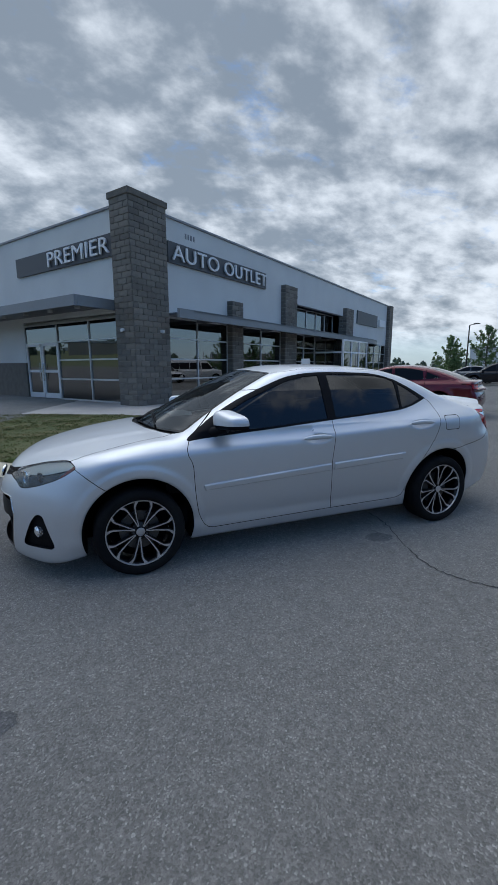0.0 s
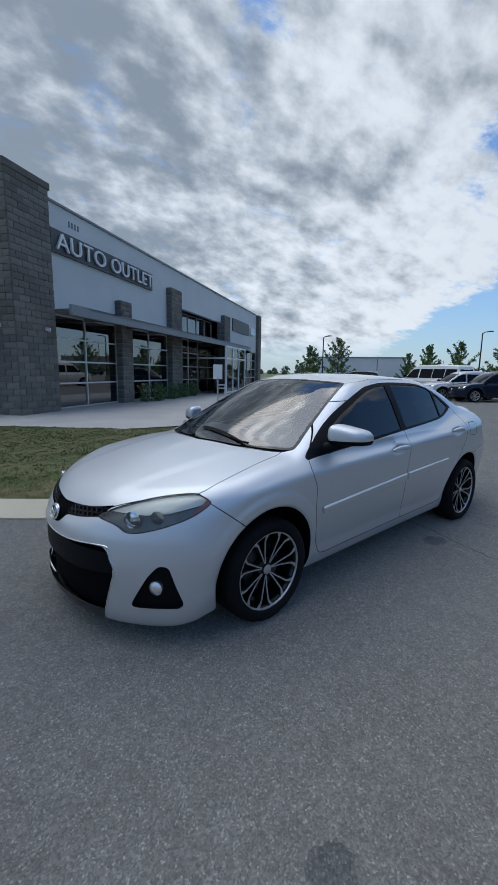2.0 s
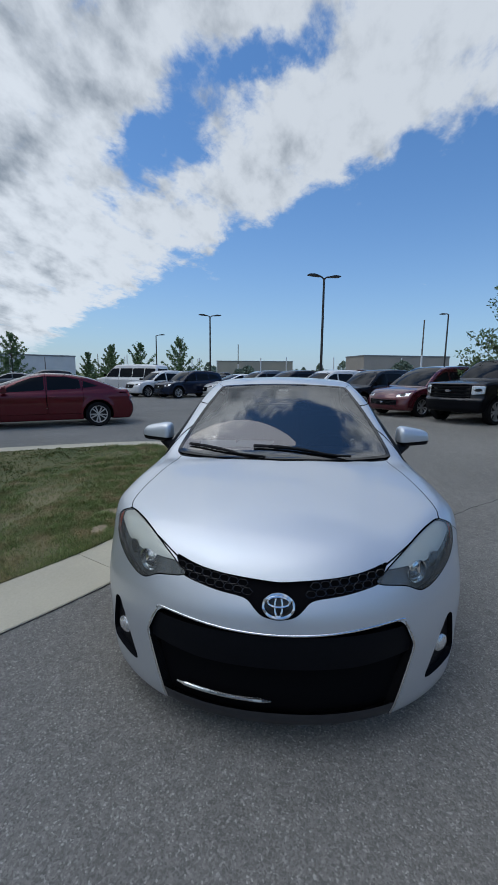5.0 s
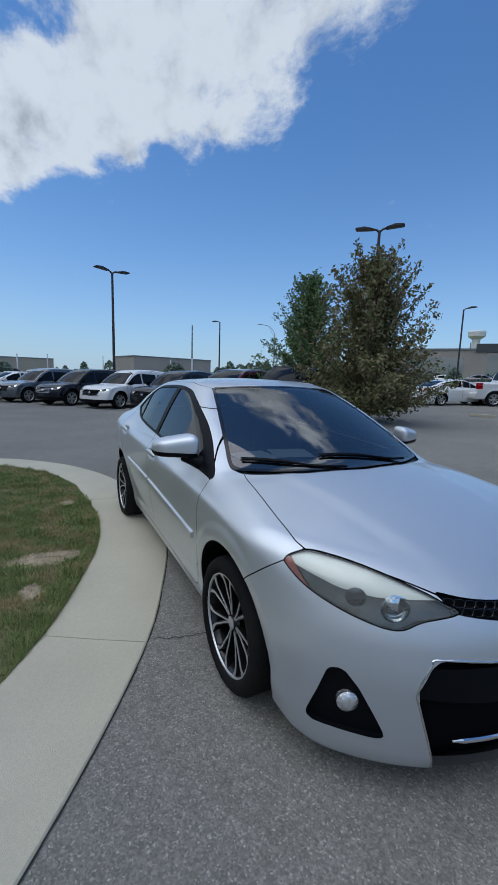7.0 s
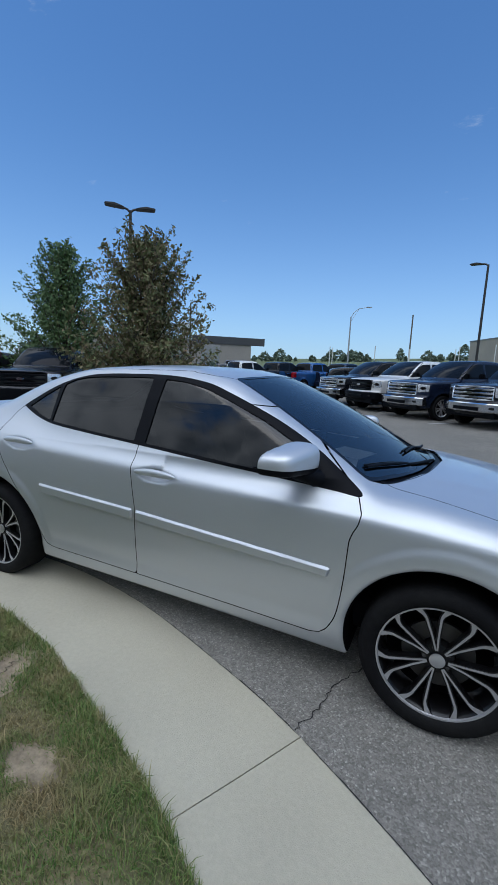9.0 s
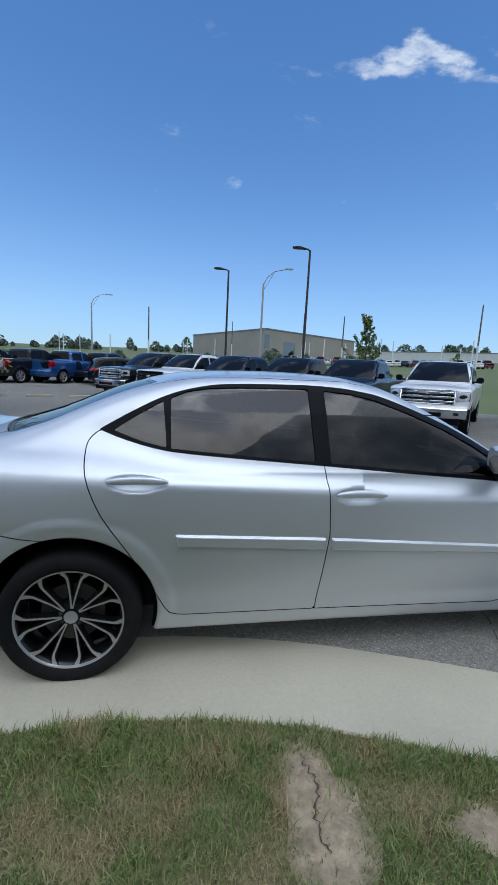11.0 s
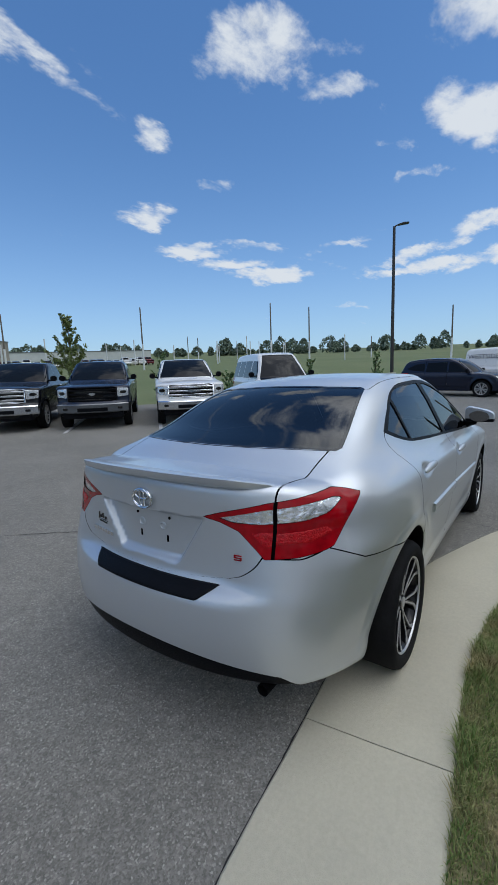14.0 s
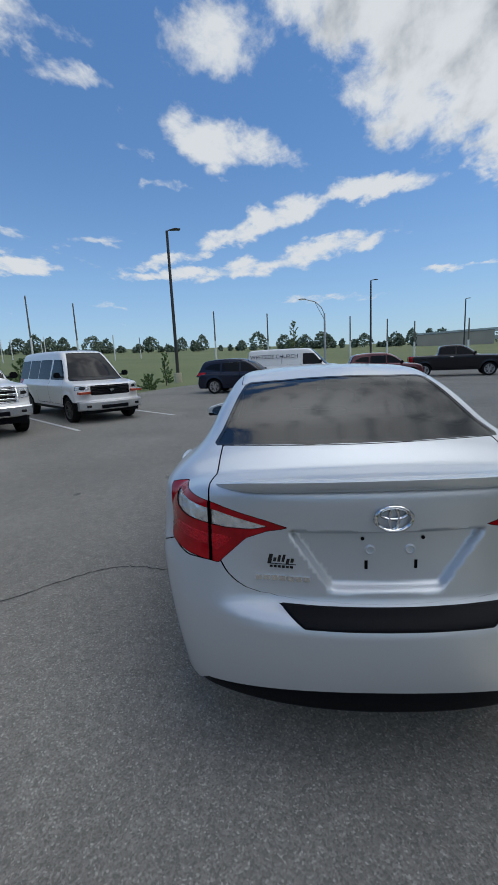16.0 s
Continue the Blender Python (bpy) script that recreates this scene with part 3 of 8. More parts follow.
def surface(field, lo, hi, h, project=3):
    """The zero surface of a field as vertices, normals and triangles (surface nets)."""
    ax = [np.arange(a, b + h, h) for a, b in zip(lo, hi)]
    G = field(*np.meshgrid(*ax, indexing="ij"))
    S = G < 0
    n = np.array(G.shape)
    c = np.zeros(n - 1, np.int8)
    for i in (0, 1):
        for j in (0, 1):
            for k in (0, 1):
                c += S[i:n[0] - 1 + i, j:n[1] - 1 + j, k:n[2] - 1 + k]
    cells = (c > 0) & (c < 8)
    idx = np.full(cells.shape, -1)
    where = np.argwhere(cells)
    idx[cells] = np.arange(len(where))
    V = np.array(lo) + (where + 0.5) * h

    def grad(V):
        e = 1e-3
        return np.stack([field(*(V + e * d).T) - field(*(V - e * d).T) for d in np.eye(3)], 1) / (2 * e)
    # first guess: the mean of the edge crossings
    P, W = np.zeros((len(where), 3)), np.zeros(len(where))
    corner = [(i, j, k) for i in (0, 1) for j in (0, 1) for k in (0, 1)]
    for a in corner:
        for axis in range(3):
            if a[axis]:
                continue
            b = list(a)
            b[axis] = 1
            ga, gb = G[tuple((where + a).T)], G[tuple((where + b).T)]
            hit = (ga < 0) != (gb < 0)
            t = np.where(hit, ga / np.where(hit, ga - gb, 1), 0)
            q = np.repeat(np.array(a, float)[None], len(where), 0)
            q[:, axis] = t
            P += q * hit[:, None]
            W += hit
    V = np.array(lo) + (where + P / W[:, None]) * h
    for _ in range(project):
        g = grad(V)
        s = -field(*V.T)[:, None] * g / np.maximum((g * g).sum(1), 0.1)[:, None]
        V = V + np.clip(s, -h * 0.5, h * 0.5)
    Nn = grad(V)
    Nn /= np.linalg.norm(Nn, axis=1)[:, None] + 1e-9
    F = []
    for axis in range(3):
        o = [d for d in range(3) if d != axis]
        sl0, sl1 = [slice(None)] * 3, [slice(None)] * 3
        sl0[axis], sl1[axis] = slice(0, -1), slice(1, None)
        e = np.argwhere(S[tuple(sl0)] != S[tuple(sl1)])
        e = e[(e[:, o] > 0).all(1) & (e[:, o] < (n - 1)[o]).all(1)]
        q = []
        for da, db in ((1, 1), (0, 1), (0, 0), (1, 0)):
            k = e.copy()
            k[:, o[0]] -= da
            k[:, o[1]] -= db
            q.append(idx[tuple(k.T)])
        F.append(np.stack(q, 1))
    F = np.concatenate(F)
    F = F[(F >= 0).all(1)]
    nrm = np.cross(V[F[:, 1]] - V[F[:, 0]], V[F[:, 2]] - V[F[:, 0]])
    flip = (nrm * Nn[F[:, 0]]).sum(1) < 0
    F[flip] = F[flip][:, ::-1]
    return V, Nn, np.concatenate([F[:, [0, 1, 2]], F[:, [0, 2, 3]]])


def tidy(mesh):
    V, N, F = mesh
    used = np.unique(F)
    back = np.zeros(len(V), int)
    back[used] = np.arange(len(used))
    return V[used], N[used], back[F]


def clip(mesh, g):
    """The part of a triangle mesh where g (a function of x, y, z) is negative, cut along g = 0."""
    V, N, F = mesh
    if not len(F):
        return mesh
    G = g(*V.T)
    G = np.where(np.abs(G) < 1e-7, 1e-7, G)
    s = (G[F] < 0).sum(1)
    keep = [F[s == 3]]
    newV, newN, base = [], [], len(V)
    mixed = F[(s == 1) | (s == 2)]
    if len(mixed):
        neg = G[mixed] < 0
        one = neg.sum(1) == 1
        lone = np.where(one, neg.argmax(1), (~neg).argmax(1))
        r = np.arange(len(mixed))
        a, b, c = mixed[r, lone], mixed[r, (lone + 1) % 3], mixed[r, (lone + 2) % 3]
        pairs = np.concatenate([np.stack([np.minimum(a, b), np.maximum(a, b)], 1), np.stack([np.minimum(a, c), np.maximum(a, c)], 1)])
        uniq, inv = np.unique(pairs, axis=0, return_inverse=True)
        inv = inv.ravel()
        t = (G[uniq[:, 0]] / (G[uniq[:, 0]] - G[uniq[:, 1]]))[:, None]
        newV = V[uniq[:, 0]] * (1 - t) + V[uniq[:, 1]] * t
        newN = N[uniq[:, 0]] * (1 - t) + N[uniq[:, 1]] * t
        ab, ac = base + inv[:len(a)], base + inv[len(a):]
        keep.append(np.stack([a, ab, ac], 1)[one])
        two = ~one
        keep.append(np.stack([ab, b, c], 1)[two])
        keep.append(np.stack([ab, c, ac], 1)[two])
        V, N = np.concatenate([V, newV]), np.concatenate([N, newN])
    return tidy((V, N, np.concatenate(keep)))


def split(mesh, g, gap=0.0):
    """Inside and outside of g, with a joint of the given half width left open between them."""
    return clip(mesh, lambda x, y, z: g(x, y, z) + gap), clip(mesh, lambda x, y, z: gap - g(x, y, z))


def inward(mesh, d):
    V, N, F = mesh
    return V - d * N, N, F


def finer(mesh, times=1):
    """Each triangle into four, shared along edges."""
    for _ in range(times):
        V, N, F = mesh
        E = np.concatenate([F[:, [0, 1]], F[:, [1, 2]], F[:, [2, 0]]])
        E.sort(axis=1)
        u, inv = np.unique(E, axis=0, return_inverse=True)
        a, b, c = (inv.ravel() + len(V)).reshape(3, -1)
        V, N = np.concatenate([V, V[u].mean(1)]), np.concatenate([N, N[u].mean(1)])
        i, j, k = F.T
        mesh = V, N, np.concatenate([np.stack(t, 1) for t in ((i, a, c), (a, j, b), (c, b, k), (a, b, c))])
    return mesh


def raised(mesh, g, height, width, times=2):
    """The inside of g lifted off its surface by height, falling to the edge over width."""
    V, N, F = finer(clip(mesh, g), times)
    lift = height * step(-g(*V.T), 0.0, width)
    V = V + N * lift[:, None] + N * 0.0008
    n = np.zeros_like(V)
    fn = np.cross(V[F[:, 1]] - V[F[:, 0]], V[F[:, 2]] - V[F[:, 0]])
    for k in range(3):
        np.add.at(n, F[:, k], fn)
    n /= np.linalg.norm(n, axis=1)[:, None] + 1e-12
    return V, n, F


def rim_wall(mesh, depth):
    """The open border of a mesh drawn inwards along the normals, as a wall."""
    V, N, F = mesh
    E = np.concatenate([F[:, [0, 1]], F[:, [1, 2]], F[:, [2, 0]]])
    key = np.sort(E, axis=1)
    u, inv, cnt = np.unique(key, axis=0, return_inverse=True, return_counts=True)
    E = E[cnt[inv.ravel()] == 1]
    W = np.concatenate([V[E[:, 0]], V[E[:, 1]], V[E[:, 1]] - depth * N[E[:, 1]], V[E[:, 0]] - depth * N[E[:, 0]]])
    k, i = len(E), np.arange(len(E))
    Q = np.concatenate([np.stack([i + k, i, i + 3 * k], 1), np.stack([i + k, i + 3 * k, i + 2 * k], 1)])
    n = np.cross(W[Q[:k, 1]] - W[Q[:k, 0]], W[Q[:k, 2]] - W[Q[:k, 0]])
    n /= np.linalg.norm(n, axis=1)[:, None] + 1e-12
    return W, np.concatenate([n] * 4), Q


def merged(*ms):
    V, N, F, k = [], [], [], 0
    for v, n, f in ms:
        V.append(v), N.append(n), F.append(f + k)
        k += len(v)
    return np.concatenate(V), np.concatenate(N), np.concatenate(F)


def calm(mesh, rounds=10):
    """Even out a pane's normals so that it mirrors the sky cleanly."""
    V, Nn, F = mesh
    Nn = np.array(Nn, float)
    F = np.asarray(F)
    for _ in range(rounds):
        S = Nn.copy()
        for a, b in ((0, 1), (1, 2), (2, 0)):
            np.add.at(S, F[:, a], Nn[F[:, b]])
            np.add.at(S, F[:, b], Nn[F[:, a]])
        Nn = S / np.linalg.norm(S, axis=1)[:, None]
    return V, Nn, F


def put_mesh(name, mesh, mat, parent, label=""):
    if not len(mesh[2]):
        return None
    return put(name, mesh_from(name, mesh[0], mesh[2], mat, True, mesh[1]), parent, label)

# ---------------------------------------------------------------- the silver sedan
# its forward is +x, its left +y, the wheels stand on z = 0
WHEEL_X, WHEEL_R, ARCH_Z = 1.35, 0.312, 0.325
HANDLES = ((-1.06, 0.955), (-0.025, 0.892))
hood_z = pchip([(-2.45, 1.075), (-2.2, 1.075), (-2.0, 1.068), (-1.8, 1.05), (-1.0, 1.02), (0, 0.99), (1.0, 0.99), (1.2, 0.982), (1.5, 0.945), (1.8, 0.885), (2.0, 0.83), (2.15, 0.765), (2.25, 0.69), (2.4, 0.55)])
crease_z = pchip([(-2.3, 0.95), (-1.2, 0.95), (0, 0.905), (1.0, 0.85), (1.8, 0.80)])
half_w = pchip([(-2.4, 0.68), (-2.1, 0.775), (-1.9, 0.828), (-1.6, 0.87), (-1.35, 0.885), (0, 0.878), (1.0, 0.88), (1.35, 0.887), (1.7, 0.875), (2.0, 0.84), (2.4, 0.75)])
nose_lean = pchip([(0.1, 0.05), (0.2, 0.012), (0.3, 0.004), (0.45, 0), (0.58, 0.02), (0.66, 0.05), (0.75, 0.10), (0.85, 0.2), (0.95, 0.4), (1.5, 1.2)])
tail_lean = pchip([(0.1, 0.12), (0.25, 0.06), (0.38, 0.01), (0.5, 0), (0.60, 0.003), (0.63, 0.012), (0.65, 0.035), (0.672, 0.072), (0.70, 0.085), (0.78, 0.09), (0.93, 0.085), (1.0, 0.08), (1.08, 0.06), (1.3, 0.06)])
roof_z = pchip([(-2.3, 0.15), (-2.1, 0.62), (-1.98, 0.90), (-1.88, 1.03), (-1.5, 1.22), (-1.1, 1.375), (-0.8, 1.435), (-0.3, 1.457), (0.0, 1.45), (0.25, 1.415), (0.5, 1.325), (0.8, 1.19), (1.1, 1.03), (1.2, 0.965), (1.6, 0.7)])
roof_slope = pchip([(-2.3, 0.83), (-1.5, 0.9), (-0.9, 0.98), (-0.3, 1), (0.1, 0.99), (0.5, 0.91), (1.1, 0.88), (1.6, 0.86)])


tail_side = pchip([(0.1, 0.12), (0.25, 0.06), (0.38, 0.01), (0.5, 0), (0.62, 0.01), (0.72, 0.035), (0.82, 0.06), (0.93, 0.08), (1.0, 0.08), (1.08, 0.06), (1.3, 0.06)])


def sedan_field(x, y, z):
    y = np.abs(y)
    zc, wm = crease_z(x), half_w(x)
    r = np.minimum(np.hypot(x - WHEEL_X, z - ARCH_Z), np.hypot(x + WHEEL_X, z - ARCH_Z))
    u = z - zc
    soft = 0.02 + 0.035 * step(-x, 0.9, 1.5)
    up = 0.5 * (u + np.sqrt(u * u + soft * soft))
    dn = np.maximum(-u, 0)
    w = wm - 0.75 * up - 0.055 * (dn / 0.55) ** 2 + 0.009 * step(0.455 - r, -0.022, 0.026) * step(z, 0.2, 0.34)
    w = w + 0.012 * step(0.36 - z, 0, 0.1)
    w = w - 0.045 * step(z, 0.48, 0.75) * step(x, 1.55, 2.05)
    w = w - 0.055 * step(z, 0.74, 0.90) * step(-x, 1.62, 2.0)
    side = (y - w) / np.sqrt(1 + 0.4 * step(u, -0.02, 0.03))
    yy = y * y
    top = z - hood_z(x) + np.where(x > 0, 0.10, 0.05) * yy
    top = top - 0.005 * step(x, 1.0, 1.3) * step(0.50 - 0.14 * (x - 1.1) - y, -0.06, 0.06)
    front = (x - (2.30 - 0.42 * yy - 0.35 * yy * yy - nose_lean(z))) * 0.93
    mixy = step(y, 0.34, 0.62)
    rear = (-2.32 + 0.25 * yy + 0.25 * yy * yy + tail_lean(z) * (1 - mixy) + tail_side(z) * mixy - x)
    rear = rear + 0.03 * step(0.19 + 0.66 * (z - 0.735) - y, -0.008, 0.022) * step(z, 0.712, 0.738) * step(0.925 - z, 0, 0.014)
    low = smax(smax(top, side, 0.07), smax(front, rear, 0.02), 0.09 - 0.035 * step(x, 1.0, 1.6) * step(0.7 - z, 0, 0.2))
    low = smax(low, 0.19 + 0.105 * step(-x, 1.6, 2.1) - 0.06 * step(x, 1.6, 2.0) - z, 0.03)
    xr = x + np.where(x > 0, 0.26, -0.16) * yy
    cap = (z - roof_z(xr) + 0.09 * yy) * roof_slope(xr)
    wg = 0.805 - 0.50 * np.maximum(z - 1.0, -0.02) - 0.10 * np.maximum(z - 1.25, 0) - 0.06 * np.maximum(-x - 0.5, 0) ** 1.5 - 0.03 * np.maximum(x - 0.4, 0)
    cabin = smax(smax(cap, (y - wg) * 0.89, 0.07), 0.86 - z, 0.03)
    body = smin(low, cabin, 0.05 + 0.13 * step(-x, 0.8, 1.4) * (1 - step(-x, 1.75, 2.05)))
    arch = np.where(y > 0.48, 0.371 - r, -1.0)
    body = smax(body, arch, 0.03)
    for hx, hz in HANDLES:
        q = np.sqrt(((x - hx) / 0.142) ** 2 + ((y - 0.905) / 0.060) ** 2 + ((z - hz + 0.004) / 0.050) ** 2)
        body = smax(body, (1 - q) * 0.045, 0.008)
    return body
car = thing("sedan", "silver four-door sedan parked with one rear wheel on the concrete kerb", "car")
GAP = 0.0024
body = surface(sedan_field, (-2.45, -1.0, 0.1), (2.45, 1.0, 1.52), 0.0145)


def wheel_r(x, z):
    return np.minimum(np.hypot(x - WHEEL_X, z - ARCH_Z), np.hypot(x + WHEEL_X, z - ARCH_Z))


def round_nose(poly):
    """A region on the nose, given in degrees round the point (1.2, 0) and height."""
    P = [(a * 0.0183, z) for a, z in poly]
    return lambda x, y, z: np.where(x > 1.4, poly_dist(np.degrees(np.arctan2(np.abs(y), x - 1.2)) * 0.0183, z, P), 1.0)


def round_tail(poly):
    P = [(a * 0.0183, z) for a, z in poly]
    return lambda x, y, z: np.where(x < -1.5, poly_dist(np.degrees(np.arctan2(np.abs(y), -1.2 - x)) * 0.0183, z, P), 1.0)


def from_side(poly, r=0.0):
    return lambda x, y, z: np.maximum(poly_dist(x, z, poly, r), 0.33 - np.abs(y))


def from_above(poly, low=0.7, r=0.0):
    """poly: half an outline in x, y >= 0, ordered; mirrored here."""
    full = poly + [(a, -b) for a, b in poly[::-1] if b > 1e-6]
    return lambda x, y, z: np.maximum(poly_dist(x, y, full, r), low - z)


def from_end(poly, x0, ahead=True):
    full = poly + [(-a, b) for a, b in poly[::-1] if a > 1e-6]
    return lambda x, y, z: np.maximum(poly_dist(y, z, full), (x0 - x) if ahead else (x - x0))


def on_side(g, s):
    return lambda x, y, z: np.maximum(g(x, y, z), -s * y)


rest = body
liner, rest = split(rest, lambda x, y, z: np.maximum(wheel_r(x, z) - 0.379, 0.3 - np.abs(y)))
for sx in (1, -1):
    for sy in (1, -1):
        put_mesh("wheel_liner", clip(liner, lambda x, y, z: np.maximum(-sx * x, -sy * y)), M["shell"], car, "black wheel arch liner")

# glass
wind = from_above(smooth_poly([(1.25, 0.0), (1.19, 0.35), (1.06, 0.62), (1.0, 0.695)], 4, False) + smooth_poly([(0.95, 0.69), (0.6, 0.60), (0.24, 0.505)], 4, False) + smooth_poly([(0.225, 0.48), (0.27, 0.25), (0.285, 0.0)], 4, False), 0.9)
back = from_above([(-1.06, 0.0), (-1.045, 0.3), (-1.0, 0.49), (-1.03, 0.515), (-1.3, 0.565), (-1.62, 0.625), (-1.655, 0.61), (-1.72, 0.4), (-1.765, 0.2), (-1.775, 0.0)], 0.9)
windscreen, rest = split(rest, wind, 0.001)
backlight, rest = split(rest, back, 0.001)
band = lambda g, w: (lambda x, y, z: np.maximum(g(x, y, z), -g(x, y, z) - w))
put_mesh("windscreen", calm(inward(windscreen, 0.003)), M["wind_glass"], car, "lightly tinted curved windscreen")
put_mesh("windscreen_seal", inward(clip(windscreen, band(wind, 0.022)), 0.001), M["gloss_black"], car)
put_mesh("rear_window", calm(inward(backlight, 0.003)), M["dark_glass"], car, "dark tinted rear window")
put_mesh("rear_window_seal", inward(clip(backlight, band(back, 0.018)), 0.001), M["gloss_black"], car)

dlo = from_side(smooth_poly([(-1.245, 1.15), (-1.1, 1.235), (-0.95, 1.31), (-0.8, 1.355), (-0.63, 1.378), (-0.3, 1.388), (-0.1, 1.384), (0.05, 1.368), (0.2, 1.335), (0.52, 1.215), (0.75, 1.10), (0.92, 0.99)], 4, False) + [(0.995, 0.935), (1.0, 0.925), (0.98, 0.922)] + smooth_poly([(0.9, 0.932), (0.5, 0.962), (-0.2, 1.012), (-0.6, 1.038), (-0.92, 1.062), (-1.1, 1.10), (-1.215, 1.138)], 3, False))
sideglass = [
    ("quarter_window", [(-1.18, 1.15), (-1.07, 1.222), (-0.965, 1.283), (-0.945, 1.082), (-1.06, 1.108)]),
    ("rear_door_window", [(-0.925, 1.30), (-0.85, 1.332), (-0.75, 1.35), (-0.6, 1.36), (-0.3, 1.367), (-0.245, 1.366), (-0.238, 1.031), (-0.5, 1.048), (-0.92, 1.078)]),
    ("front_door_window", [(-0.155, 1.362), (-0.02, 1.352), (0.12, 1.325), (0.3, 1.265), (0.5, 1.187), (0.66, 1.108), (0.76, 1.045), (0.74, 0.968), (0.5, 0.982), (-0.155, 1.026)]),
]
sidearea, rest = split(rest, dlo, 0.001)
for s, tag in ((1, "left"), (-1, "right")):
    frame_m = clip(sidearea, lambda x, y, z: -s * y)
    for name, poly in sideglass:
        pane, frame_m = split(frame_m, from_side(poly, 0.003), 0.0005)
        put_mesh(name, inward(pane, 0.005), M["dark_glass"], car, "dark tinted side window")
        put_mesh("window_seal", inward(rim_wall(pane, 0.008), 0.0), M["black_plastic"], car)
    put_mesh("window_frame", frame_m, M["black_plastic"], car, "black window frame")
nonglass = rest

# lamps and openings of the nose
headlamp = round_nose(smooth_poly([(21, 0.697), (24, 0.726), (27.5, 0.752), (34, 0.787), (41, 0.812), (48, 0.826), (52.5, 0.826), (56.3, 0.795), (54.5, 0.765), (50, 0.722), (43, 0.678), (37, 0.65), (34, 0.642), (31.5, 0.646), (28, 0.674)], 3))
fogpocket = round_nose([(33.9, 0.268), (34.2, 0.285), (36.0, 0.345), (38.8, 0.43), (41.2, 0.478), (42.4, 0.487), (44.0, 0.482), (44.8, 0.468), (46.4, 0.38), (48.4, 0.285), (48.2, 0.264), (47.0, 0.252), (36.0, 0.252), (34.4, 0.256)])
grille_up = from_end(smooth_poly([(0.0, 0.706), (0.21, 0.72), (0.33, 0.735), (0.415, 0.752), (0.42, 0.745), (0.385, 0.70), (0.355, 0.688), (0.24, 0.668), (0.13, 0.655), (0.095, 0.63), (0.06, 0.603), (0.0, 0.592)], 3, False), 1.9)
grille_low = from_end([(0.0, 0.537), (0.2, 0.541), (0.44, 0.56), (0.465, 0.557), (0.49, 0.535), (0.526, 0.455), (0.52, 0.40), (0.45, 0.155), (0.44, 0.05), (0.0, 0.05)], 1.9)
lamps, rest = split(rest, headlamp, 0.002)
upper, rest = split(rest, grille_up, 0.0)
lower, rest = split(rest, grille_low, 0.0)
fogs, rest = split(rest, fogpocket, 0.0)
nose_deg = lambda x, y: np.degrees(np.arctan2(np.abs(y), x - 1.2))
for s in (1, -1):
    one = clip(lamps, lambda x, y, z: -s * y)
    lens = put_mesh("headlamp", one, M["clear"], car, "hazy clear headlamp lens")
    amber, main = split(one, lambda x, y, z: 0.0183 * (51.5 - nose_deg(x, y) + (z - 0.75) * 62))
    brow, main = split(main, lambda x, y, z: 0.746 + 0.0018 * (nose_deg(x, y) - 34) + 0.0024 * np.maximum(nose_deg(x, y) - 44, 0) - z - 0.02 * np.clip((nose_deg(x, y) - 27) / 10, -1, 1))
    put_mesh("housing", inward(main, 0.03), M["housing"], lens, "dark grey lamp housing")
    put_mesh("reflector_strip", inward(brow, 0.012), M["lamp_white"], lens, "pale reflector strip")
    put_mesh("turn_signal", inward(amber, 0.006), M["amber"], lens, "amber corner reflector")
    put_mesh("housing_wall", rim_wall(one, 0.03), M["gloss_black"], lens)
    bowl = lathe([(0.0, -0.035), (0.03, -0.03), (0.045, -0.012), (0.05, 0.0), (0.045, 0.002), (0.038, -0.01), (0.0, 0.012)], 20, "x")
    part("reflector", bowl, M["chrome"], lens, m=pose(2.055, s * 0.555, 0.70, 0, 0, s * 30), smooth=40)
    part("reflector", lathe([(0.0, -0.03), (0.03, -0.02), (0.036, 0.0), (0.0, 0.008)], 18, "x"), M["chrome"], lens, m=pose(1.96, s * 0.645, 0.715, 0, 0, s * 40), smooth=40)
    onef = clip(fogs, lambda x, y, z: -s * y)
    bez = put_mesh("fog_lamp_bezel", inward(onef, 0.022), M["black_plastic"], car, "black fog lamp surround")
    put_mesh("bezel_wall", rim_wall(onef, 0.024), M["black_plastic"], bez)
    part("fog_lamp", lathe([(0.036, -0.04), (0.038, 0.0), (0.033, 0.004), (0.018, 0.01), (0.0, 0.012)], 20, "x"), M["lens_band"], bez, "round clear fog lamp", m=pose(2.005, s * 0.69, 0.36, 0, 0, s * 30), smooth=40)

up_b = put_mesh("upper_grille", inward(upper, 0.03), M["shell"], car, "black honeycomb upper grille")
put_mesh("grille_wall", rim_wall(upper, 0.03), M["gloss_black"], up_b)


def nose_x(y, z):
    yy = y * y
    return 2.30 - 0.42 * yy - 0.35 * yy * yy - float(nose_lean(np.array([z]))[0])


# honeycomb bars of the upper grille
for s in (1, -1):
    hb = None
    for i in range(9):
        for j in range(2):
            y0 = 0.12 + 0.036 * i + (0.018 if j else 0)
            z0 = 0.672 + 0.018 * (i / 8) + 0.026 * j + 0.012 * (i / 8)
            if y0 > 0.40:
                continue
            ring = []
            for k in range(7):
                a = k * math.pi / 3
                yk, zk = y0 + 0.021 * math.cos(a), z0 + 0.0125 * math.sin(a)
                ring.append((nose_x(yk, zk) - 0.016, s * yk, zk))
            hb = tube(ring, 0.0022, 5, hb, False)
    part("honeycomb", hb, M["gloss_black"], up_b)

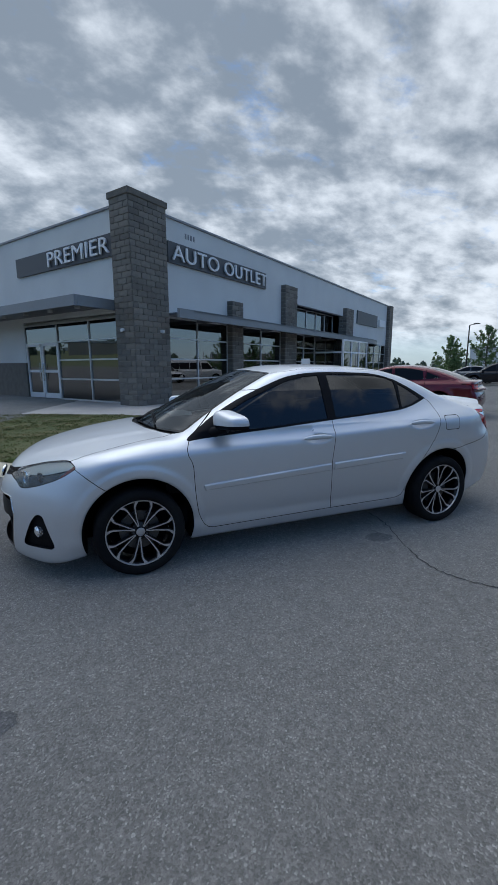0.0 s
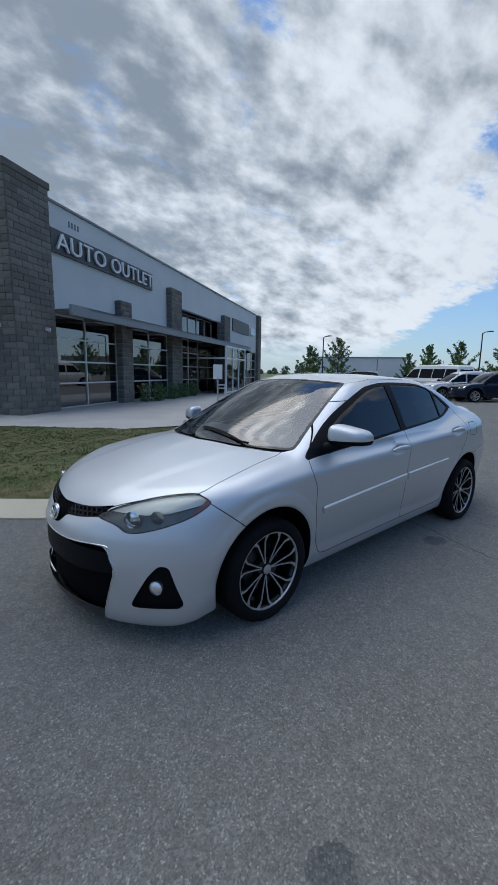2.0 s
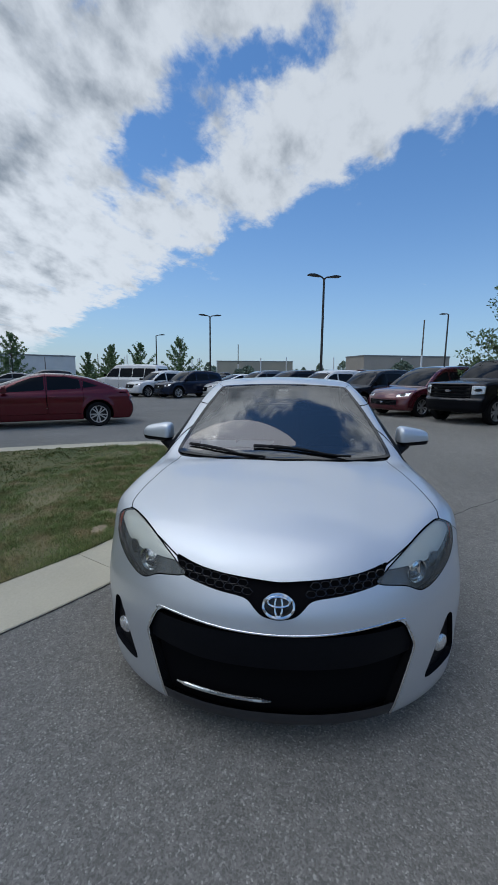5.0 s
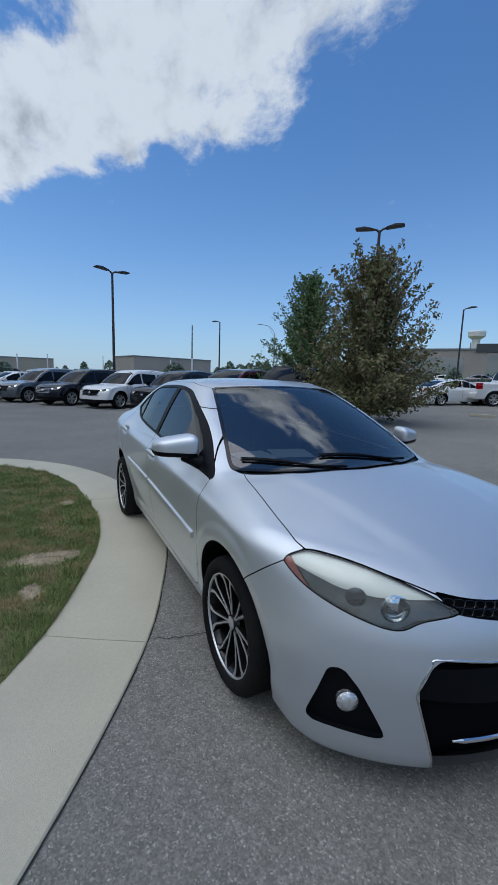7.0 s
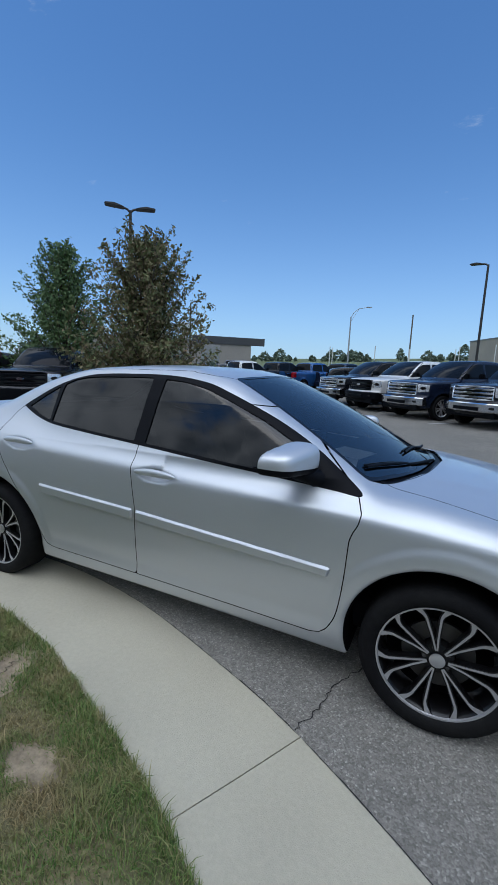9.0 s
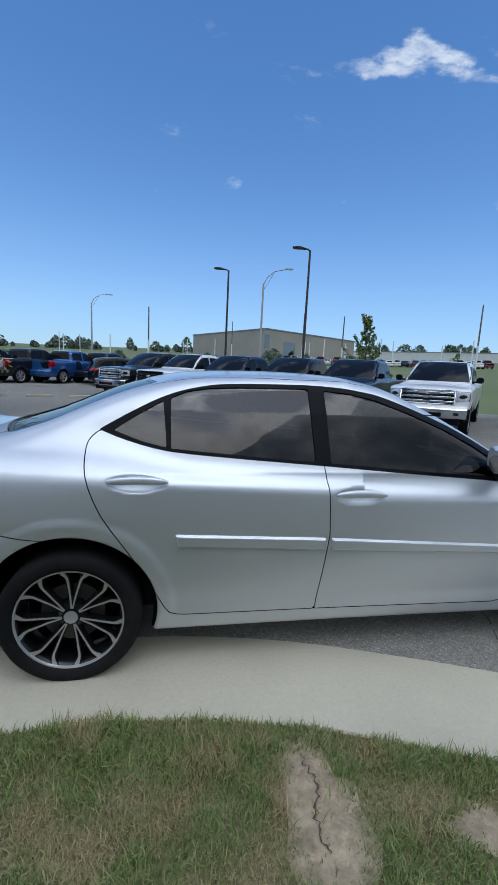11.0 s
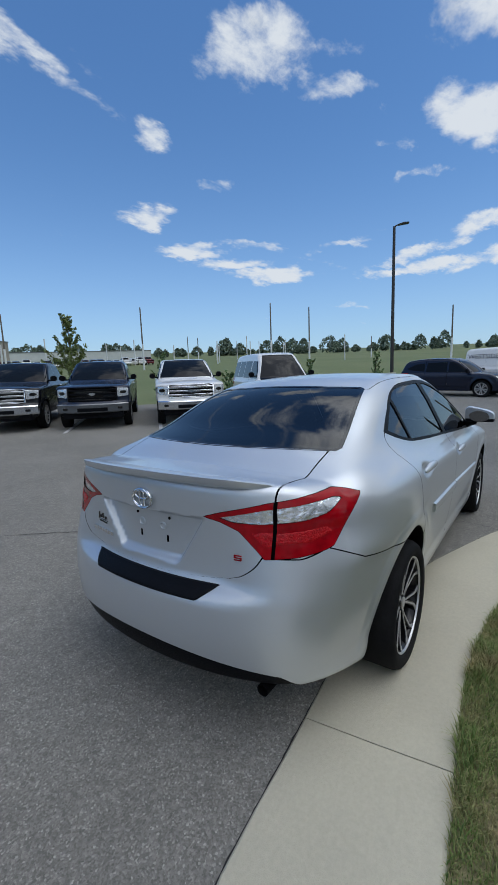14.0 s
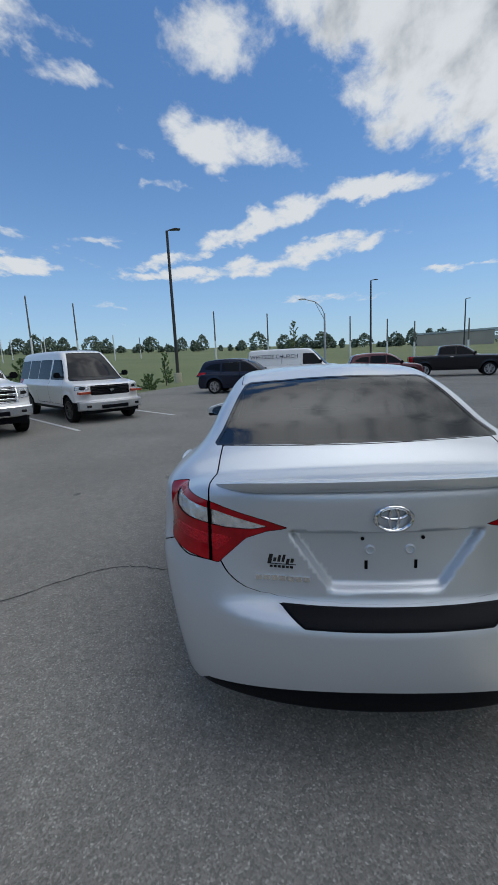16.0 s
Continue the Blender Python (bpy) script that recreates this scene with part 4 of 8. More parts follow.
low_b = put_mesh("lower_grille", inward(lower, 0.045), M["shell"], car, "wide black lower grille")
put_mesh("grille_wall", rim_wall(lower, 0.047), M["gloss_black"], low_b)
lip = clip(lower, lambda x, y, z: z - 0.215 + 0.015 * np.abs(y))
put_mesh("bumper_lip", inward(lip, 0.004), M["lip"], low_b, "satin grey lower bumper lip")
panel = clip(lower, lambda x, y, z: np.maximum(0.40 + 0.08 * np.maximum(np.abs(y) - 0.3, 0) - z, z - 0.528))
put_mesh("plate_panel", inward(panel, 0.015), M["black_plastic"], low_b, "gloss black grille panel")
put_mesh("panel_edge", rim_wall(inward(panel, 0.015), 0.03), M["gloss_black"], low_b)
part("trim_bar", tube([(nose_x(y, 0.262) - 0.012, y, 0.262) for y in np.linspace(-0.40, -0.02, 12)], [0.003] + [0.008] * 10 + [0.003], 8), M["chrome"], low_b, "bright silver trim strip")
edge = smooth_poly([(-0.45, 0.155), (-0.518, 0.39), (-0.528, 0.455), (-0.49, 0.54), (-0.455, 0.563), (-0.2, 0.545), (0.0, 0.54), (0.2, 0.545), (0.455, 0.563), (0.49, 0.54), (0.528, 0.455), (0.518, 0.39), (0.45, 0.155)], 4, False)
part("chrome_edge", tube([(nose_x(y, z) - 0.002, y, z) for y, z in edge], 0.005, 7), M["chrome"], car, "thin chrome edge round the lower grille", smooth=60)

# hood, cowl
hood_poly = smooth_poly([(1.285, 0.0), (1.23, 0.35), (1.12, 0.58), (1.075, 0.645)], 4, False)[:-1] + smooth_poly([(1.075, 0.65), (1.2, 0.675), (1.42, 0.71), (1.62, 0.735), (1.765, 0.73), (1.91, 0.61), (2.0, 0.525), (2.10, 0.418), (2.15, 0.33), (2.19, 0.21), (2.212, 0.08), (2.215, 0.0)], 3, False)
hood, rest = split(rest, from_above(hood_poly, 0.66), GAP)
put_mesh("hood", hood, M["paint"], car, "silver hood with two soft creases")
cowl, rest = split(rest, from_above([(1.285, 0.0), (1.23, 0.35), (1.12, 0.58), (1.065, 0.66), (0.995, 0.70), (1.06, 0.62), (1.19, 0.35), (1.25, 0.0)], 0.9), 0.0)
put_mesh("cowl", inward(cowl, 0.012), M["black_plastic"], car, "black plastic cowl")

# tail: lid, lamps, bumper
lid_y = pchip([(0.2, -2.0), (0.680, -0.03), (0.682, 0.05), (0.685, 0.25), (0.692, 0.36), (0.72, 0.465), (0.79, 0.54), (0.9, 0.578), (1.2, 0.585)])
taillamp = round_tail([(17, 0.932), (21, 0.955), (31, 1.0), (39, 1.018), (45, 1.022), (48.8, 1.012), (51.8, 0.998), (47.3, 0.91), (43.4, 0.835), (41.5, 0.825), (36, 0.806), (30, 0.795), (28.5, 0.825), (25, 0.888), (21, 0.918)])
clear_part = round_tail([(20.5, 0.932), (30.5, 0.974), (40, 0.994), (44.5, 0.998), (47.0, 0.99), (43.0, 0.952), (38, 0.934), (29, 0.918), (24, 0.920)])
reflex_part = round_tail([(27.5, 0.885), (30.3, 0.835), (31.5, 0.845), (32.6, 0.852), (38.5, 0.858), (43.5, 0.884), (42.0, 0.906), (33, 0.890), (30, 0.892)])
tl, rest = split(rest, taillamp, 0.001)
lid_g = lambda x, y, z: np.maximum(np.abs(y) - lid_y(z), x + 1.782 - 0.345 * y * y)
for s in (1, -1):
    half = clip(tl, lambda x, y, z: -s * y)
    inner, outer = split(half, lambda x, y, z: np.abs(y) - 0.583, 0.0065)
    for name, m_ in (("lid_lamp", inner), ("tail_lamp", outer)):
        cl, red = split(m_, clear_part, 0.0004)
        o = put_mesh(name, red, M["red_lens"], car, "red tail lamp lens")
        put_mesh("reflex", raised(red, reflex_part, 0.0015, 0.004, 1), M["reflex"], o, "bright red reflex panel")
        put_mesh("reverse_lens", inward(cl, 0.004), M["lens_band"], o, "clear silver lens band")
        put_mesh("lamp_wall", rim_wall(m_, 0.03), M["gloss_black"], o)
lid, rest = split(rest, lid_g, GAP * 1.3)
put_mesh("trunk_lid", lid, M["paint"], car, "silver trunk lid with an empty plate recess")
scuff_poly = [(-0.385, 0.674), (-0.315, 0.624), (0.27, 0.624), (0.355, 0.674), (0.2, 0.673), (-0.2, 0.673)]
diffuser, rest = split(rest, lambda x, y, z: np.maximum(z - 0.415 + 0.15 * y * y + 0.9 * np.maximum(np.abs(y) - 0.62, 0), x + 1.93), 0.001)
put_mesh("rear_valance", inward(diffuser, 0.006), M["black_plastic"], car, "black rear bumper valance")
rear_bumper, rest = split(rest, lambda x, y, z: np.maximum(poly_dist(x, z, [(-1.3, 0.0), (-1.35, 0.66), (-1.45, 0.69), (-1.52, 0.698), (-1.7, 0.726), (-1.87, 0.758), (-2.02, 0.832), (-2.1, 0.80), (-2.6, 0.80), (-2.6, 0.0)]), -1), GAP)
put_mesh("rear_bumper", rear_bumper, M["paint"], car, "silver rear bumper")
sg = lambda x, y, z: np.maximum(poly_dist(y, z, scuff_poly), x + 2.1)
put_mesh("scuff_plate", raised(rear_bumper, sg, 0.005, 0.006), M["black_plastic"], car, "black bumper scuff plate")
front_bumper, rest = split(rest, lambda x, y, z: poly_dist(x, z, [(1.42, 0.0), (1.545, 0.635), (1.575, 0.653), (1.66, 0.722), (1.74, 0.788), (1.8, 0.9), (2.6, 0.9), (2.6, 0.0)]), GAP)
put_mesh("front_bumper", front_bumper, M["paint"], car, "silver front bumper")

# doors, roof, fuel flap
rear_door = from_side(smooth_poly([(-0.4, 1.3), (-1.05, 1.2), (-1.22, 1.152), (-1.268, 1.125), (-1.292, 1.075), (-1.275, 0.97), (-1.21, 0.80), (-1.10, 0.63), (-1.0, 0.45), (-0.94, 0.335)], 3, False) + [(-0.915, 0.302), (-0.88, 0.287), (-0.83, 0.283), (-0.195, 0.278), (-0.175, 0.54), (-0.165, 0.69), (-0.185, 0.9), (-0.195, 1.03), (-0.195, 1.3)])
front_door = from_side([(-0.195, 1.3), (-0.195, 1.03), (-0.185, 0.9), (-0.165, 0.69), (-0.175, 0.54), (-0.195, 0.278), (0.82, 0.267), (0.865, 0.277)] + smooth_poly([(0.895, 0.305), (0.93, 0.375), (0.95, 0.47), (0.962, 0.58), (0.973, 0.75), (0.987, 0.92), (0.6, 1.25)], 4, False))
mould_r = from_side([(-0.895, 0.705), (-0.185, 0.672), (-0.187, 0.618), (-0.88, 0.652)], 0.004)
mould_f = from_side([(-0.152, 0.670), (0.90, 0.607), (0.888, 0.567), (-0.152, 0.615)], 0.004)
fuel = from_side([(-1.33, 0.89), (-1.33, 0.985), (-1.345, 1.0), (-1.49, 1.0), (-1.505, 0.985), (-1.50, 0.89), (-1.485, 0.877), (-1.345, 0.877)])
bar_src = surface(lambda x, y, z: ((np.abs(x) / 0.130) ** 2.6 + (np.abs(y + 0.10 * x * x - 0.0) / 0.0150) ** 2.2 + (np.abs(z - 0.005 * np.cos(x * 16)) / 0.0185) ** 2.4 - 1) * 0.012, (-0.14, -0.03, -0.03), (0.14, 0.03, 0.03), 0.006, 4)
for s in (1, -1):
    for g, name, mg in ((rear_door, "rear_door", mould_r), (front_door, "front_door", mould_f)):
        d, rest = split(rest, on_side(g, s), GAP)
        door = put_mesh(name, d, M["paint"], car, "silver door with a body-coloured moulding")
        put_mesh("moulding", raised(clip(d, mg), mg, 0.013, 0.008, 2), M["paint"], door)
        hx, hz = HANDLES[0] if name == "rear_door" else HANDLES[1]
        hy = 0.8885 if name == "rear_door" else 0.887
        put("door_handle", mesh_from("door_handle", bar_src[0], bar_src[2], M["paint"], True, bar_src[1]), door, "silver pull handle", pose(hx, s * hy, hz, 0, 0, 0 if s > 0 else 180))
roof, rest = split(rest, from_above([(0.36, 0.0), (0.34, 0.3), (0.25, 0.498), (0.12, 0.545), (-0.3, 0.56), (-1.02, 0.535), (-1.08, 0.3), (-1.1, 0.0)], 1.2), 0.002)
put_mesh("roof", roof, M["paint"], car, "silver roof panel")
flap, rest = split(rest, on_side(fuel, 1), GAP)
put_mesh("fuel_flap", flap, M["paint"], car, "rounded fuel filler flap")
put_mesh("body_shell", rest, M["paint"], car, "silver body shell")
shell = clip(nonglass, lambda x, y, z: np.minimum(headlamp(x, y, z), np.minimum(grille_low(x, y, z), fogpocket(x, y, z))) * -1 + 0.0)
put_mesh("inner_shell", inward(shell, 0.02), M["shell"], car, "dark inner body")

# spoiler lip on the trunk lid
sv, sf, prof = [], [], [(0.0, -0.012), (0.025, 0.006), (0.10, 0.020), (0.155, 0.034), (0.166, 0.032), (0.162, 0.010), (0.148, -0.004), (0.03, -0.008)]
ys = np.linspace(-0.575, 0.575, 41)
for y in ys:
    k = min(1.0, (0.575 - abs(y)) / 0.14) ** 0.6 if abs(y) < 0.575 else 0.0
    x0 = -2.10 + 0.25 * y * y + 0.25 * y ** 4 + 0.02 * (1 - k)
    for a, b in prof:
        sv.append((x0 - a * (0.55 + 0.45 * k), y, 1.066 - 0.05 * y * y - 0.012 * (1 - k) + b * (0.25 + 0.75 * k)))
n = len(prof)
for i in range(len(ys) - 1):
    for j in range(n):
        sf.append((i * n + j, i * n + (j + 1) % n, (i + 1) * n + (j + 1) % n, (i + 1) * n + j))
sb = bmesh.new()
vs = [sb.verts.new(v) for v in sv]
for f in sf:
    sb.faces.new([vs[k] for k in f])
bmesh.ops.recalc_face_normals(sb, faces=sb.faces[:])
part("spoiler", sb, M["paint"], car, "silver lip spoiler", smooth=50)

# emblems and badges: plain ovals and bars
def oval(cx, cy, cz, ry, rz, r, tilt=0.0, bm=None, seg=28):
    return tube([(cx + tilt * rz * math.sin(a), cy + ry * math.cos(a), cz + rz * math.sin(a)) for a in np.linspace(0, 2 * math.pi, seg + 1)], r, 6, bm, False)


for x0, z0, t, name in ((2.272, 0.648, -0.35, "front_emblem"), (-2.246, 0.972, 0.0, "rear_emblem")):
    ye = -0.015 if x0 < 0 else 0.0
    e = oval(x0, ye, z0, 0.056, 0.039, 0.0072, t)
    e = oval(x0, ye, z0 + 0.016, 0.040, 0.017, 0.0054, t, e)
    e = oval(x0, ye, z0, 0.014, 0.035, 0.0054, t, e)
    em = part(name, e, M["chrome"], car, "chrome oval emblem", smooth=60)
part("emblem_backing", lathe([(0.0, -0.012), (0.9, -0.012), (1.0, -0.004), (0.0, -0.002)], 28, "x"), M["gloss_black"], car, m=pose(2.272, 0, 0.648, 0, -19, 0) @ Matrix.Diagonal((1, 0.062, 0.045, 1)))
def tail_x(y, z):
    """Where the tail's skin lies."""
    xs = np.linspace(-2.42, -2.0, 421)
    f = sedan_field(xs, np.full_like(xs, y), np.full_like(xs, z))
    i = int(np.argmax(f < 0))
    return float(xs[i - 1] + 0.001 * f[i - 1] / (f[i - 1] - f[i]))


def on_tail(y0, y1, z0, z1, proud=0.004, bm=None, lean=0.0):
    """A thin raised bar that follows the tail's curve."""
    bm = bm or bmesh.new()
    n = 2 + int(abs(y1 - y0) / 0.03)
    cols = []
    for i in range(n):
        y = y0 + (y1 - y0) * i / (n - 1)
        cols.append([bm.verts.new((tail_x(y, z) - d, y + lean * (z - z0), z)) for z in (z0, z1) for d in (-0.003, proud)])
    for p, q in zip(cols, cols[1:]):
        for a, b in ((0, 1), (1, 3), (3, 2)):
            bm.faces.new((p[a], p[b], q[b], q[a]))
    for c in (cols[0], cols[-1]):
        bm.faces.new((c[0], c[1], c[3], c[2]))
    bmesh.ops.recalc_face_normals(bm, faces=bm.faces[:])
    return bm


for y in (0.060, -0.100):
    part("plate_slot", on_tail(y - 0.005, y + 0.005, 0.782, 0.812, 0.0015), M["shell"], car)
    part("plate_clip", lathe([(0.018, 0.0), (0.018, 0.005), (0.013, 0.007), (0.010, 0.003), (0.0, 0.002)], 16, "x"), M["paint"], car, m=pose(tail_x(y * 0.8, 0.85) + 0.001, y * 0.8, 0.85, 0, 0, 180))
    part("plate_screw", lathe([(0.006, 0.0), (0.006, 0.004), (0.0, 0.005)], 10, "x"), M["shell"], car, m=pose(tail_x(y * 1.2, 0.89), y * 1.2, 0.89, 0, 0, 180))
for i in range(7):
    y = 0.415 - 0.0265 * i
    part("badge_block", on_tail(y - 0.0105, y + 0.0105, 0.747, 0.764, 0.005), M["chrome"], car, "small chrome badge block")
db = None
for i, (y, zb, zt, wd) in enumerate(((0.378, 0.806, 0.838, 0.013), (0.361, 0.812, 0.826, 0.010), (0.347, 0.812, 0.836, 0.009), (0.333, 0.812, 0.838, 0.009), (0.319, 0.804, 0.824, 0.010), (0.303, 0.812, 0.826, 0.010))):
    db = on_tail(y - wd / 2, y + wd / 2, zb, zt, 0.002, db, -0.25)
for i in range(6):
    y = 0.372 - 0.0135 * i
    db = on_tail(y - 0.005, y + 0.005, 0.791, 0.799, 0.002, db)
db = on_tail(0.290, 0.385, 0.8035, 0.8055, 0.002, db)
part("dealer_sticker", db, M["gloss_black"], car, "dark dealer sticker")
tb = None
for y0, y1, z0, z1 in ((-0.436, -0.467, 0.795, 0.798), (-0.436, -0.441, 0.789, 0.795), (-0.436, -0.467, 0.7865, 0.7895), (-0.462, -0.467, 0.781, 0.7865), (-0.436, -0.467, 0.778, 0.781)):
    tb = on_tail(y0, y1, z0, z1, 0.005, tb)
part("trim_badge", tb, M["red_lens"], car, "small red trim badge")
part("exhaust_tip", lathe([(0.0, 0.03), (0.019, 0.03), (0.021, 0.0), (0.024, 0.0), (0.024, 0.16)], 18, "x"), M["shell"], car, "dark exhaust tip", m=pose(-2.18, -0.54, 0.275))

# mirrors
mir = surface(lambda x, y, z: np.maximum(np.maximum(((np.abs(x + 0.38 * y) / 0.085) ** 2.8 + (np.abs(y) / 0.118) ** 5.0 + (np.abs(z + 0.10 * y) / (0.064 - 0.10 * y)) ** 3.2 - 1) * 0.045, -0.048 - x - 0.38 * y), -0.052 - z + 0.05 * y), (-0.14, -0.13, -0.1), (0.14, 0.13, 0.1), 0.011, 4)
for s in (1, -1):
    V, N, F = mir
    V2, N2 = V * (1, s, 1), N * (1, s, 1)
    mm = (V2 + (0.70, s * 0.912, 1.055), N2, F if s > 0 else F[:, ::-1])
    bot, topm = split(mm, lambda x, y, z: z - 1.031 - 0.04 * (np.abs(y) - 0.91))
    housing = put_mesh("door_mirror", topm, M["paint"], car, "silver door mirror with a black base")
    put_mesh("lower_cover", bot, M["black_plastic"], housing)
    part("mirror_glass", lathe([(0.0, -0.002), (1.0, -0.002), (1.0, 0.002), (0.0, 0.002)], 24, "x"), M["chrome"], housing, m=pose(0.650, s * 0.912, 1.052, 0, 0, s * 20.8) @ Matrix.Diagonal((1, 0.085, 0.046, 1)))
    part("turn_signal", box(-0.01, 0.012, -0.03, 0.03, -0.006, 0.006, 0.004), M["clear"], housing, m=pose(0.728, s * 0.985, 1.022, 0, 0, s * 38))
    arm = tube([(0.80, s * 0.775, 0.965), (0.765, s * 0.825, 0.985), (0.72, s * 0.87, 1.0)], [0.045, 0.034, 0.028], 10)
    part("mirror_arm", arm, M["black_plastic"], housing, smooth=50)

# wipers on the windscreen
def glass_z(x, y):
    return float(roof_z(np.array([x + 0.26 * y * y]))[0]) - 0.09 * y * y
for (y0, y1, x1) in ((0.42, -0.18, 1.10), (-0.10, -0.62, 0.98)):
    pts = [(1.245 - 0.5 * y0 * y0 + (x1 - 1.245 + 0.5 * y0 * y0) * t, y0 + (y1 - y0) * t) for t in np.linspace(0, 1, 9)]
    wa = tube([(x, y, max(glass_z(x, y), 0.975) + 0.018 - 0.008 * i / 8) for i, (x, y) in enumerate(pts)], [0.008] * 3 + [0.006] * 6, 6)
    wp = part("wiper", wa, M["black_plastic"], car, "black windscreen wiper", smooth=60)
    part("wiper_blade", tube([(x - 0.015, y, max(glass_z(x - 0.015, y), 0.975) + 0.006) for x, y in pts[2:]], 0.005, 6), M["black_plastic"], wp)

# cabin
def cushion(w, d, h, bev):
    return box(-d / 2, d / 2, -w / 2, w / 2, 0, h, bev, None, 3)
for y in (0.37, -0.37):
    seat = part("front_seat", cushion(0.50, 0.50, 0.18, 0.06), M["interior"], car, "dark cloth front seat", m=pose(0.05, y, 0.42), smooth=50)
    part("backrest", cushion(0.50, 0.16, 0.62, 0.06), M["interior"], seat, m=pose(-0.24, 0, 0.12, 0, -18, 0), smooth=50)
    part("headrest", cushion(0.27, 0.11, 0.19, 0.045), M["interior"], seat, m=pose(-0.43, 0, 0.70, 0, -12, 0), smooth=50)
bench = part("rear_seat", cushion(1.25, 0.48, 0.18, 0.06), M["interior"], car, "dark cloth rear bench", m=pose(-0.85, 0, 0.42), smooth=50)
part("backrest", cushion(1.25, 0.16, 0.60, 0.06), M["interior"], bench, m=pose(-0.30, 0, 0.10, 0, -24, 0), smooth=50)
dash = part("dashboard", prism([(0.55, 0.70), (0.52, 0.86), (0.60, 0.955), (0.78, 0.985), (1.0, 0.982), (1.12, 0.93), (1.13, 0.5), (0.7, 0.5)], -0.66, 0.66, "y", None, 0.02), M["dash"], car, "dark vinyl dashboard", smooth=40)
sw = tube([(0.0, 0.185 * math.cos(a), 0.185 * math.sin(a)) for a in np.linspace(0, 2 * math.pi, 33)], 0.015, 8, None, False)
sw = box(-0.02, 0.02, -0.17, 0.17, -0.03, 0.03, 0.01, sw)
part("steering_wheel", sw, M["dash"], car, m=pose(0.42, 0.37, 0.86, 0, 24, 0), smooth=50)
part("rear_view_mirror", box(-0.012, 0.012, -0.12, 0.12, -0.032, 0.032, 0.010, None, 2), M["dash"], car, m=pose(0.42, 0, 1.29, 0, 15, 0))
part("windscreen_sticker", box(-0.012, 0.012, -0.035, 0.035, -0.001, 0.001), M["paper"], car, "small white windscreen label", m=pose(0.385, 0.0, 1.358, 0, 26, 0))
part("floor_pan", box(-1.3, 1.1, -0.66, 0.66, 0.24, 0.40, 0.02), M["interior"], car)
for i, (x, y, a) in enumerate(((0.80, -0.45, 8), (0.82, -0.20, -12))):
    part("paper", box(-0.10, 0.10, -0.125, 0.125, 0.0, 0.003), M["paper"], car, "white paper on the dashboard", m=pose(x, y, 0.992 + 0.006 * i, 0, 4, a))


